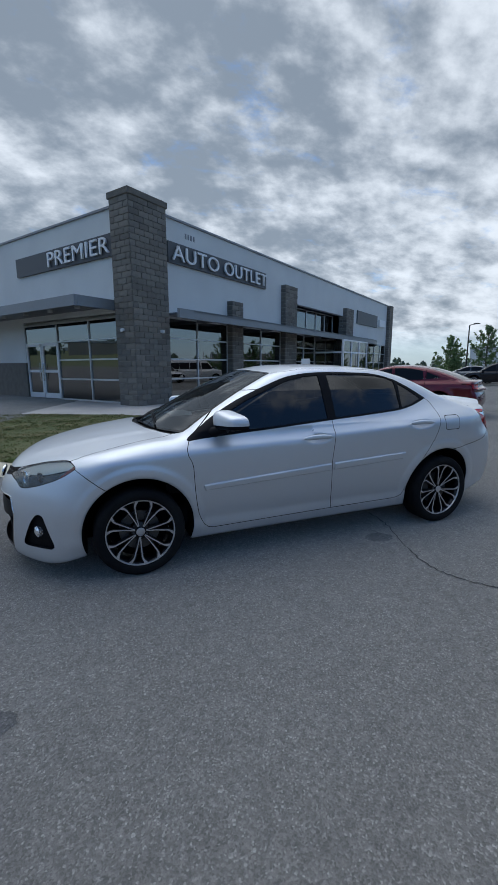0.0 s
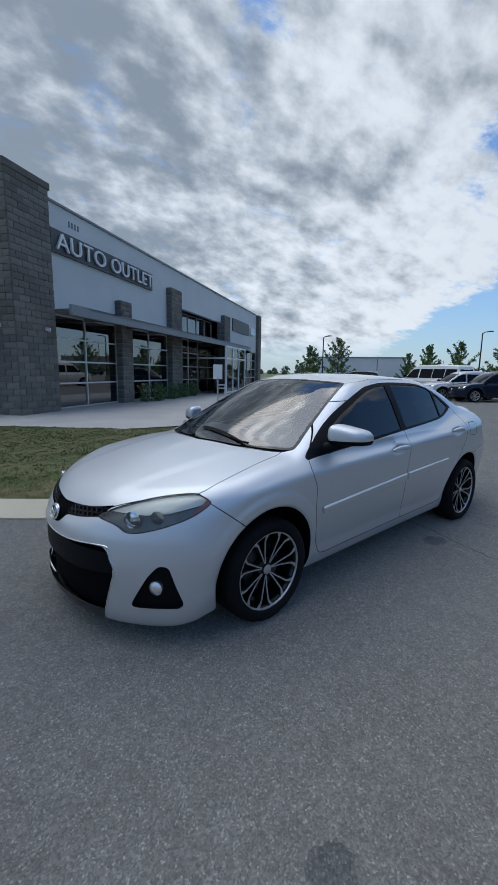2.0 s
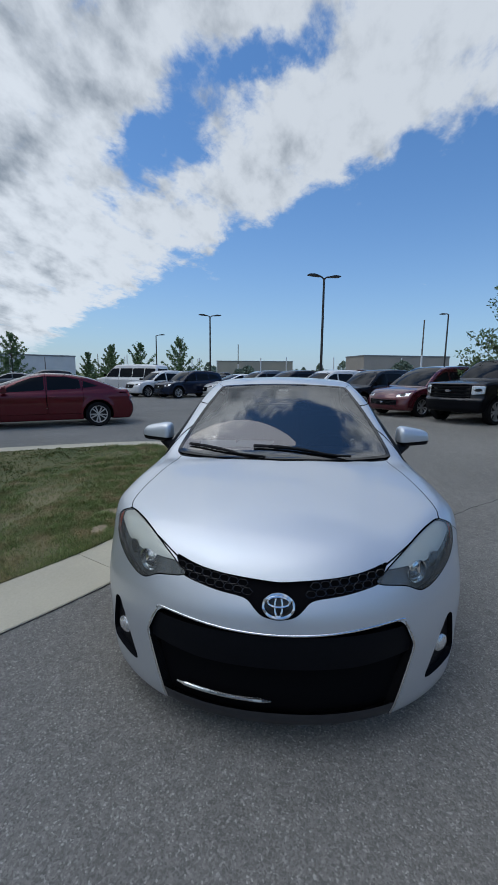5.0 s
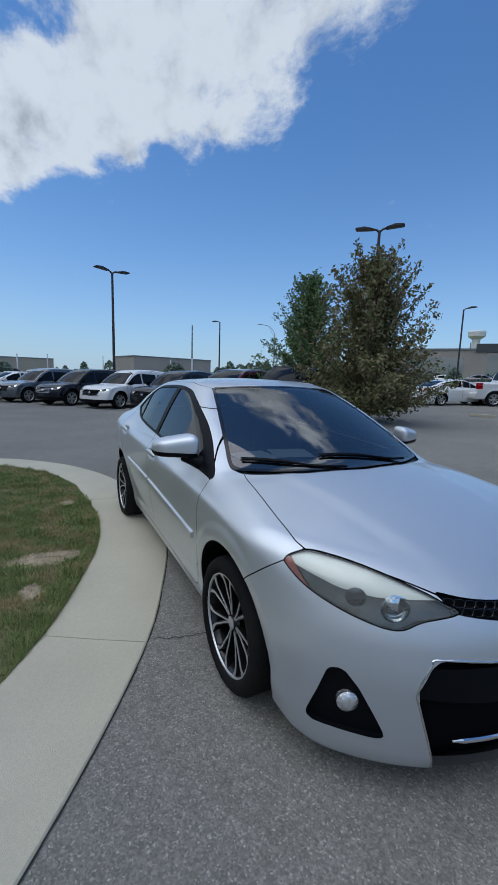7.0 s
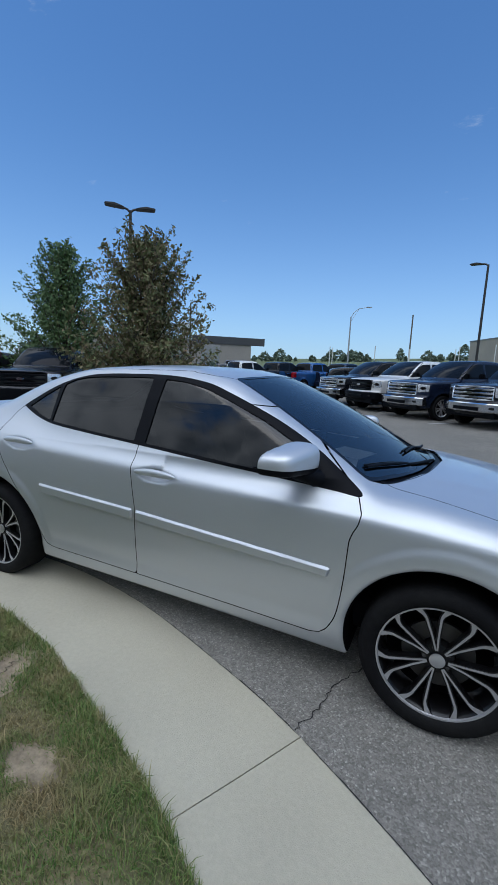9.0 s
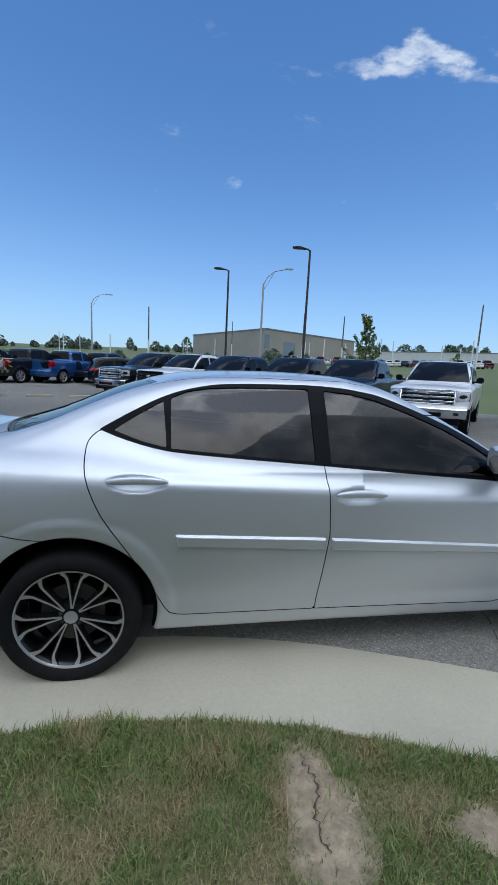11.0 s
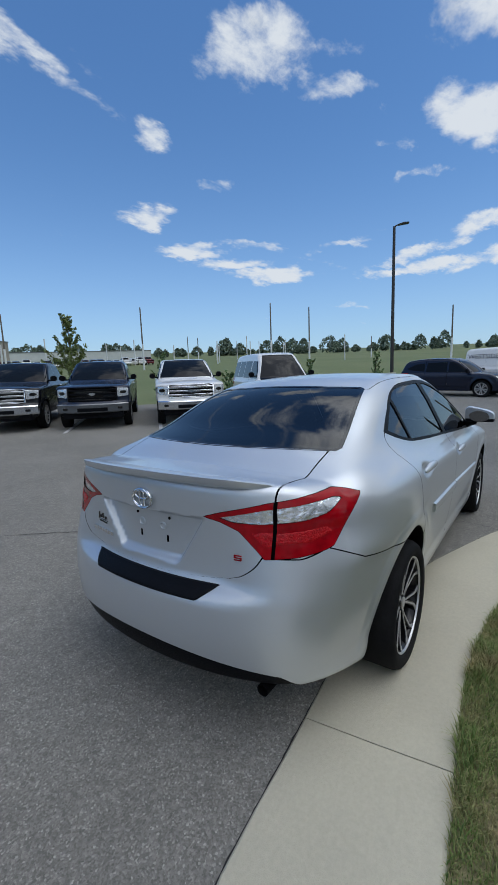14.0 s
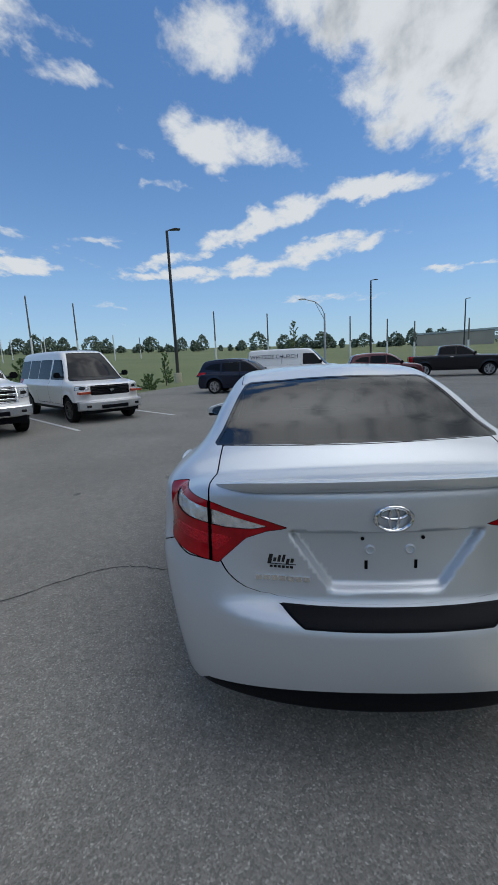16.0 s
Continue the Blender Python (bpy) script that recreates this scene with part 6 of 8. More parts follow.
storefront(0.98, 5.35, 0.36, 0.05, 3.25, (0, 0.49, 1), (0, 0.27, 0.52, 0.76, 1), SHORT)
storefront(5.35, 7.98, 0.36, 2.45, 3.25, (0, 1), (0, 1), SHORT)
dw = thing("door", "white-framed double glass entrance door", "door")
dw.parent = shop
del dw["category"]
for a, bb in ((5.38, 6.64), (6.69, 7.95)):
    for z0, z1 in ((0.05, 0.27), (1.18, 1.30), (2.33, 2.45)):
        part("rail", box(0.31, 0.41, a, bb, z0, z1), M["letter"], dw)
    for c in (a + 0.05, bb - 0.05):
        part("stile", box(0.31, 0.41, c - 0.05, c + 0.05, 0.05, 2.45), M["letter"], dw)
    part("pane", box(0.355, 0.365, a + 0.1, bb - 0.1, 0.27, 1.18), M["shop_glass"], dw)
    part("pane", box(0.355, 0.365, a + 0.1, bb - 0.1, 1.30, 2.33), M["shop_glass"], dw)
    hy = bb - 0.12 if a < 6 else a + 0.12
    part("pull_handle", tube([(0.27, hy, 0.8), (0.25, hy, 0.85), (0.25, hy, 1.55), (0.27, hy, 1.6)], 0.018, 8), M["chrome"], dw)
# entrance vestibule under the canopy
ves = thing("vestibule", "glazed entrance vestibule with white frames", "entrance")
ves.parent = shop
del ves["category"]
for x in (15.3, 16.7, 18.1, 19.7):
    part("post", box(x - 0.06, x + 0.06, -1.65, -1.53, 0.0, 3.1), M["letter"], ves)
for z in (0.1, 2.3, 3.05):
    part("rail", box(15.3, 19.7, -1.64, -1.54, z - 0.05, z + 0.05), M["letter"], ves)
for xa, xb in ((15.36, 16.64), (16.76, 18.04), (18.16, 19.64)):
    part("pane", box(xa, xb, -1.60, -1.58, 0.15, 2.25), M["shop_glass"], ves)
    part("pane", box(xa, xb, -1.60, -1.58, 2.35, 3.0), M["shop_glass"], ves)
for x in (15.3, 19.7):
    part("side_pane", box(x - 0.01, x + 0.01, -1.53, 0.3, 0.05, 3.0), M["shop_glass"], ves)
    part("side_rail", box(x - 0.05, x + 0.05, -1.53, 0.3, 2.25, 2.35), M["letter"], ves)

# sign bands and letters
def sign_text(word, size, m, parent, width):
    cu = bpy.data.curves.new("letters", "FONT")
    cu.body, cu.size, cu.extrude, cu.bevel_depth = word, size, 0.035, 0.0
    cu.space_character = 1.05
    ob = bpy.data.objects.new("letters", cu)
    scene.collection.objects.link(ob)
    bpy.context.view_layer.update()
    me = bpy.data.meshes.new_from_object(ob)
    bpy.data.objects.remove(ob)
    xs = [v.co.x for v in me.vertices]
    k = width / (max(xs) - min(xs))
    x0 = min(xs)
    for v in me.vertices:
        v.co.x = (v.co.x - x0) * k
    me.materials.clear()
    me.materials.append(M["letter"])
    return put("letters", me, parent, "raised white letters", m)


band_o = part("sign_band", box(2.0, 9.0, 0.2, 0.3, 5.36, 6.12), M["dark_panel"], shop, "dark grey sign band")
sign_text("AUTO", 0.80, Matrix.Translation((2.15, 0.14, 5.47)) @ pose(0, 0, 0, 90, 0, 0), band_o, 2.85)
sign_text("OUTLET", 0.80, Matrix.Translation((5.4, 0.14, 5.47)) @ pose(0, 0, 0, 90, 0, 0), band_o, 3.5)
band_o = part("sign_band", box(0.2, 0.3, 0.98, 7.9, 5.36, 6.12), M["dark_panel"], shop, "dark grey sign band")
sign_text("PREMIER", 0.80, Matrix.Translation((0.14, 5.25, 5.47)) @ pose(0, 0, 0, 90, 0, -90), band_o, 3.95)
part("sign_band", box(22.6, 27.6, 0.22, 0.3, 4.75, 5.75), M["dark_panel"], shop, "dark grey blank sign band")
part("sign_box", box(28.0, 29.6, 0.1, 0.3, 4.9, 5.5, 0.02), M["letter"], shop, "pale wall sign box")
nb = None
for i in range(4):
    nb = box(3.05 + 0.16 * i, 3.13 + 0.16 * i, 0.285, 0.3, 6.42, 6.62, 0, nb)
part("number_bars", nb, M["metal_trim"], shop)

# canopies
cn = part("canopy", box(1.75, 21.6, -1.25, 0.3, 3.36, 3.44), M["metal_trim"], shop, "flat grey metal canopy")
arc = [(21.6 + 5.6 * t, -1.25 + 1.55 * t * t) for t in np.linspace(0, 1, 9)]
fa = prism([(1.0, -1.25)] + arc + [(x, y + 0.12) for x, y in arc[::-1]] + [(1.0, -1.13)], 3.12, 3.44, "z")
part("fascia", fa, M["metal_trim"], cn, "grey canopy fascia")
part("canopy_end", prism(arc + [(21.6, 0.3)], 3.36, 3.44, "z"), M["metal_trim"], cn)
for x in (3.7, 6.2, 8.7, 11.2, 13.7, 16.2, 18.7, 21.2):
    part("bracket", box(x - 0.05, x + 0.05, -1.2, 0.3, 3.22, 3.36), M["metal_trim"], cn)
cb = part("canopy", box(-1.55, 0.3, 1.0, 12.0, 3.62, 3.72), M["metal_trim"], shop, "flat grey metal canopy over the doors")
part("fascia", box(-1.62, -1.5, 0.98, 12.0, 3.42, 3.78, 0.01), M["metal_trim"], cb)
part("fascia_end", box(-1.5, 0.3, 0.98, 1.1, 3.42, 3.78, 0.01), M["metal_trim"], cb)
for y in (2.2, 4.0, 5.8, 7.6):
    part("downlight", lathe([(0.0, 3.50), (0.10, 3.50), (0.10, 3.63), (0.0, 3.63)], 14, "z"), M["mullion"], cb, m=pose(-0.7, y, 0))

# bench and shrubs by the front
def bench(at):
    o = thing("bench", "white slatted metal garden bench", "bench", at)
    for i in range(4):
        part("slat", box(-0.6, 0.6, -0.22 + 0.11 * i, -0.14 + 0.11 * i, 0.42, 0.45, 0.006), M["letter"], o)
    for i in range(4):
        part("slat", box(-0.6, 0.6, 0.24 + 0.02 * i, 0.265 + 0.02 * i, 0.52 + 0.10 * i, 0.60 + 0.10 * i, 0.006), M["letter"], o)
    for x in (-0.55, 0.55):
        part("leg", box(x - 0.025, x + 0.025, -0.2, -0.15, 0, 0.64, 0.005), M["letter"], o)
        part("leg", box(x - 0.025, x + 0.025, 0.22, 0.27, 0, 0.92, 0.005), M["letter"], o)
        part("armrest", box(x - 0.03, x + 0.03, -0.22, 0.25, 0.62, 0.655, 0.006), M["letter"], o)
    return o


bench(BLD @ pose(13.6, -1.9, 0.0, 0, 0, 20))
sgn = thing("sign_post", "thin grey metal sign post on the walk", "sign", Matrix.Translation((-4.9, -8.05, 0.03)))
part("post", tube([(0, 0, 0), (0, 0, 1.25)], 0.025, 8), M["galv"], sgn)
part("plate", box(-0.02, 0.0, -0.15, 0.15, 1.2, 1.65, 0.004), M["letter"], sgn, m=pose(0, 0, 0, 0, 0, 35))

# ---------------------------------------------------------------- parked vehicles
# each faces +x about the middle of its wheelbase
KINDS = {
    "pickup": dict(wb=3.68, r=0.40, w=1.0, front=2.82, back=-3.0, low=0.38,
                   edge=0.05, top=[(-3.1, 1.36), (-1.05, 1.36), (-0.95, 1.34), (1.2, 1.33), (1.5, 1.31), (2.4, 1.265), (2.68, 1.21), (2.9, 1.02)],
                   roof=[(-1.5, 0.9), (-1.12, 1.4), (-1.02, 1.78), (-0.9, 1.90), (-0.3, 1.955), (0.3, 1.93), (0.62, 1.80), (1.35, 1.27), (1.7, 0.9)],
                   nose=[(0.3, 0.10), (0.5, 0.0), (0.74, 0.0), (0.81, 0.05), (1.14, 0.07), (1.28, 0.18)], tail=[(0.3, 0.1), (0.55, 0.0), (0.7, 0.0), (0.78, 0.10), (1.4, 0.12)],
                   belt=1.34, glass=[[(0.02, 1.36), (1.08, 1.33), (0.62, 1.68), (0.40, 1.80), (0.02, 1.82)], [(-0.07, 1.36), (-0.07, 1.82), (-0.80, 1.79), (-0.92, 1.72), (-0.95, 1.38)]],
                   lamp=[(0.67, 0.90), (0.97, 0.93), (0.98, 1.15), (0.67, 1.17)], grille=[(0.0, 0.83), (0.62, 0.83), (0.645, 1.18), (0.0, 1.18)], tailamp=[(0.82, 0.95), (1.0, 0.95), (1.0, 1.30), (0.82, 1.30)], bumper=0.72, bed=True, mirror=(1.02, 1.42)),
    "suv": dict(wb=2.72, r=0.35, w=0.92, front=2.25, back=-2.30, low=0.25,
                top=[(-2.4, 1.02), (-1.8, 1.04), (0.5, 1.02), (1.1, 1.03), (1.6, 0.99), (2.0, 0.90), (2.2, 0.80), (2.35, 0.65)],
                roof=[(-2.6, 0.6), (-2.2, 1.15), (-2.0, 1.50), (-1.8, 1.60), (-0.8, 1.68), (0.0, 1.65), (0.35, 1.55), (1.15, 1.02), (1.5, 0.7)],
                nose=[(0.2, 0.06), (0.4, 0.0), (0.6, 0.02), (0.8, 0.10), (0.95, 0.3)], tail=[(0.2, 0.1), (0.45, 0.0), (0.65, 0.02), (0.9, 0.10), (1.4, 0.3)],
                belt=1.02, glass=[[(0.0, 1.05), (0.92, 1.03), (0.42, 1.38), (0.20, 1.47), (0.0, 1.49)], [(-0.08, 1.05), (-0.08, 1.49), (-0.95, 1.47), (-0.98, 1.08)], [(-1.06, 1.10), (-1.06, 1.46), (-1.5, 1.42), (-1.85, 1.25), (-1.8, 1.18)]],
                lamp=[(0.50, 0.72), (0.85, 0.76), (0.86, 0.88), (0.50, 0.80)], grille=[(0.0, 0.55), (0.42, 0.58), (0.52, 0.80), (0.0, 0.80)], tailamp=[(0.60, 0.88), (0.9, 0.88), (0.9, 1.05), (0.60, 1.02)], bumper=0.40, bed=False, mirror=(0.82, 1.08)),
    "minivan": dict(wb=3.09, r=0.36, w=0.98, front=2.52, back=-2.60, low=0.24,
                    top=[(-2.7, 1.05), (0.5, 1.03), (1.3, 1.06), (1.9, 0.98), (2.3, 0.85), (2.5, 0.70), (2.6, 0.6)],
                    roof=[(-2.75, 0.7), (-2.5, 1.2), (-2.35, 1.62), (-2.1, 1.72), (-0.8, 1.78), (0.1, 1.74), (0.5, 1.62), (1.5, 1.03), (1.8, 0.8)],
                    nose=[(0.2, 0.06), (0.4, 0.0), (0.6, 0.02), (0.8, 0.14), (0.95, 0.35)], tail=[(0.2, 0.1), (0.45, 0.0), (0.65, 0.02), (0.9, 0.08), (1.5, 0.2)],
                    belt=1.04, glass=[[(0.05, 1.07), (1.15, 1.06), (0.60, 1.40), (0.30, 1.53), (0.05, 1.56)], [(-0.03, 1.07), (-0.03, 1.56), (-1.15, 1.57), (-1.15, 1.09)], [(-1.23, 1.10), (-1.23, 1.57), (-2.1, 1.53), (-2.25, 1.15)]],
                    lamp=[(0.52, 0.70), (0.90, 0.76), (0.9, 0.88), (0.52, 0.80)], grille=[(0.0, 0.42), (0.6, 0.45), (0.6, 0.62), (0.0, 0.60)], tailamp=[(0.7, 0.9), (0.98, 0.9), (0.98, 1.1), (0.7, 1.05)], bumper=0.30, bed=False, mirror=(1.0, 1.1)),
    "van": dict(wb=3.43, r=0.37, w=1.0, front=2.62, back=-2.80, low=0.33,
                edge=0.06, top=[(-2.9, 1.15), (1.0, 1.15), (1.45, 1.24), (2.1, 1.17), (2.45, 1.10), (2.62, 1.0), (2.75, 0.8)],
                roof=[(-3.0, 0.8), (-2.82, 1.4), (-2.75, 1.95), (-2.6, 2.06), (-0.8, 2.10), (0.5, 2.09), (0.8, 2.04), (1.0, 1.9), (1.72, 1.18), (2.0, 0.9)],
                nose=[(0.3, 0.05), (0.42, 0.0), (0.6, 0.0), (0.66, 0.08), (1.05, 0.10), (1.16, 0.2)], tail=[(0.3, 0.05), (0.42, 0.0), (0.6, 0.0), (0.7, 0.06), (1.9, 0.12)],
                belt=1.16, glass=[[(0.35, 1.22), (1.40, 1.22), (1.28, 1.42), (0.95, 1.80), (0.35, 1.82)], [(0.24, 1.22), (0.24, 1.82), (-0.79, 1.82), (-0.79, 1.22)], [(-0.84, 1.22), (-0.84, 1.82), (-1.77, 1.82), (-1.77, 1.22)], [(-1.82, 1.22), (-1.82, 1.82), (-2.66, 1.80), (-2.69, 1.22)]],
                lamp=[(0.62, 0.93), (0.96, 0.93), (0.96, 1.06), (0.62, 1.06)], grille=[(0.0, 0.79), (0.59, 0.79), (0.59, 1.06), (0.0, 1.06)], tailamp=[(0.85, 0.9), (1.0, 0.9), (1.0, 1.25), (0.85, 1.25)], bumper=0.60, bed=False, mirror=(1.35, 1.35)),
    "saloon": dict(wb=2.85, r=0.34, w=0.925, front=2.38, back=-2.48, low=0.2,
                   top=[(-2.6, 1.04), (-2.3, 1.06), (-1.9, 1.05), (0.5, 0.98), (1.2, 0.99), (1.6, 0.93), (2.1, 0.82), (2.35, 0.68), (2.45, 0.6)],
                   roof=[(-2.5, 0.8), (-2.1, 1.05), (-1.65, 1.235), (-1.15, 1.385), (-0.6, 1.46), (-0.2, 1.47), (0.2, 1.43), (0.6, 1.30), (1.4, 0.98), (1.7, 0.75)],
                   nose=[(0.2, 0.06), (0.4, 0.0), (0.55, 0.02), (0.75, 0.12), (0.9, 0.35)], tail=[(0.2, 0.1), (0.45, 0.0), (0.62, 0.02), (0.8, 0.10), (1.1, 0.12)],
                   belt=0.98, glass=[[(-0.08, 1.02), (0.98, 0.96), (0.52, 1.22), (0.2, 1.34), (-0.08, 1.375)], [(-0.16, 1.02), (-0.16, 1.378), (-0.6, 1.37), (-0.95, 1.30), (-1.0, 1.06)], [(-1.06, 1.07), (-1.06, 1.27), (-1.45, 1.12)]],
                   lamp=[(0.52, 0.62), (0.84, 0.70), (0.84, 0.80), (0.52, 0.72)], grille=[(0.0, 0.38), (0.45, 0.42), (0.5, 0.66), (0.0, 0.68)], tailamp=[(0.55, 0.82), (0.9, 0.82), (0.9, 0.95), (0.55, 0.95)], bumper=0.28, bed=False, mirror=(0.85, 1.02)),
}
CACHE = {}


def vehicle_field(k):
    top_c, roof_c, nose_c, tail_c = pchip(k["top"]), pchip(k["roof"]), pchip(k["nose"]), pchip(k["tail"])
    hw, belt = k["wb"] / 2, k["belt"]

    def f(x, y, z):
        y = np.abs(y)
        r = np.minimum(np.hypot(x - hw, z - k["r"]), np.hypot(x + hw, z - k["r"]))
        u = z - (belt - 0.12)
        up = 0.5 * (u + np.sqrt(u * u + 0.03 ** 2))
        w = k["w"] - 0.35 * up - 0.06 * (np.maximum(-u, 0) / 0.6) ** 2 + 0.03 * np.exp(-((r - k["r"] - 0.08) / 0.07) ** 2)
        yy = y * y
        top = z - top_c(x) + 0.05 * yy
        front = x - (k["front"] - 0.16 * yy - 0.16 * yy * yy - nose_c(z))
        rear = k["back"] + 0.06 * yy + 0.06 * yy * yy + tail_c(z) - x
        low = smax(smax(top, y - w, 0.08), smax(front, rear, 0.02), k.get("edge", 0.09))
        low = smax(low, k["low"] - z, 0.05)
        if k["bed"]:
            bed = np.maximum(np.maximum(x + 1.12, -2.86 - x), np.maximum(y - 0.80, 0.85 - z))
            low = smax(low, -bed, 0.03)
        xr = x + np.where(x > 0, 0.18, -0.08) * yy
        slope = (roof_c(xr + 0.01) - roof_c(xr - 0.01)) / 0.02
        cap = (z - roof_c(xr) + 0.05 * yy) / np.sqrt(1 + slope * slope)
        wg = k["w"] - 0.075 - 0.30 * np.maximum(z - belt, -0.05)
        cabin = smax(smax(cap, (y - wg) * 0.95, 0.10), belt - 0.2 - z, 0.03)
        body_ = smin(low, cabin, 0.05)
        return smax(body_, np.where(y > 0.5 * k["w"], k["r"] + 0.06 - r, -1.0), 0.02)
    return f


def vehicle_meshes(kind, h):
    k = KINDS[kind]
    f = vehicle_field(k)
    rest_ = surface(f, (k["back"] - 0.1, -1.15, 0.1), (k["front"] + 0.1, 1.15, 2.2), h)
    hw = k["wb"] / 2
    roof_c = pchip(k["roof"])
    out = {}
    rr = lambda x, z: np.minimum(np.hypot(x - hw, z - k["r"]), np.hypot(x + hw, z - k["r"]))
    out["wheel_well"], rest_ = split(rest_, lambda x, y, z: np.maximum(rr(x, z) - k["r"] - 0.067, 0.45 * k["w"] - np.abs(y)))
    # windscreen and rear window: the steep ends of the cabin above the belt
    zr = [p for p in k["roof"]]
    xf_top = max(a for a, b_ in zr if b_ > k["roof"][len(zr) // 2][1] - 0.14)
    belt = k["belt"]
    ymax = lambda z: k["w"] - 0.16 - 0.36 * np.maximum(z - belt, 0)
    xb = min(a for a, b_ in zr if b_ > k["roof"][len(zr) // 2][1] - 0.14)
    out["windscreen"], rest_ = split(rest_, lambda x, y, z: np.maximum(np.maximum(xf_top + 0.06 - x - 0.18 * y * y, np.abs(y) - ymax(z)), belt + 0.03 - z), 0.002)
    out["rear_window"], rest_ = split(rest_, lambda x, y, z: np.maximum(np.maximum(x + (-xb) + 0.03 - 0.1 * y * y, np.abs(y) - ymax(z) + 0.05), belt + 0.08 - z), 0.002)
    side = lambda p: (lambda x, y, z: np.maximum(poly_dist(x, z, p), 0.3 - np.abs(y)))
    out["panes"] = []
    for p in k["glass"]:
        g, rest_ = split(rest_, side(p), 0.002)
        out["panes"].append(g)
    end = lambda p, x0, sg: (lambda x, y, z: np.maximum(poly_dist(np.abs(y), z, p), (x0 - x) * sg))
    out["head"], rest_ = split(rest_, end(k["lamp"], k["front"] - 0.75, 1), 0.002)
    full = k["grille"] + [(-a, b_) for a, b_ in k["grille"][::-1] if a > 0]
    out["grille"], rest_ = split(rest_, lambda x, y, z: np.maximum(poly_dist(y, z, full), k["front"] - 0.6 - x), 0.002)
    out["tail"], rest_ = split(rest_, end(k["tailamp"], k["back"] + 0.5, -1), 0.002)
    out["low"], rest_ = split(rest_, lambda x, y, z: z - k["bumper"] + 0.25 * step(k["front"] - 0.7 - x, 0, 0.1) * step(x - k["back"] - 0.5, 0, 0.1) * (1 if kind != "van" else 0.7), 0.002)
    out["doors"] = []
    if h < 0.1:
        sill = max(k["low"] + 0.18, k["bumper"] - 0.20 if kind != "pickup" else 0.5)
        for p in k["glass"][:2]:
            x0, x1 = min(a for a, _ in p) - 0.04, max(a for a, _ in p) + 0.03
            d, rest_ = split(rest_, side([(x0, belt + 0.6), (x0, sill), (x1 - 0.04, sill), (x1, belt - 0.3), (x1, belt + 0.02), (x0 + 0.25, belt + 0.6)]), 0.005)
            out["doors"].append(d)
    out["body"] = rest_
    return out


def wheel_small(parent, k, m, rimmat):
    R_ = k["r"]
    w = part("wheel", lathe([(0.0, 0.02), (R_ * 0.55, 0.03), (R_ * 0.68, 0.085), (R_ * 0.72, 0.09)], 24), M["alloy_black"], parent, m=m, smooth=40)
    part("tyre", lathe([(R_ * 0.70, -0.1), (R_ * 0.93, -0.115), (R_, -0.09), (R_, 0.09), (R_ * 0.93, 0.115), (R_ * 0.72, 0.10), (R_ * 0.70, 0.06)], 32), M["rubber"], w, "black tyre", smooth=40)
    part("rim", lathe([(R_ * 0.66, 0.08), (R_ * 0.715, 0.102), (R_ * 0.68, 0.102), (R_ * 0.64, 0.085)], 28), rimmat, w, smooth=40)
    part("hub_cap", lathe([(0.0, 0.092), (R_ * 0.11, 0.090), (R_ * 0.13, 0.07), (0.0, 0.06)], 14), rimmat, w, smooth=40)
    if "spoke" not in WHEEL_MESH:
        WHEEL_MESH["spoke"] = {}
    key = (round(R_, 3), rimmat.name)
    if key not in WHEEL_MESH["spoke"]:
        sp = prism([(0.03, -R_ * 0.035), (R_ * 0.66, -R_ * 0.06), (R_ * 0.66, R_ * 0.06), (0.03, R_ * 0.035)], 0.055, 0.085)
        me = bpy.data.meshes.new("spoke")
        sp.to_mesh(me)
        sp.free()
        me.materials.append(rimmat)
        WHEEL_MESH["spoke"][key] = me
    for i in range(5):
        for d in (-13, 13):
            put("spoke", WHEEL_MESH["spoke"][key], w, "", pose(0, 0, 0, 0, i * 72 + d, 0))
    return w


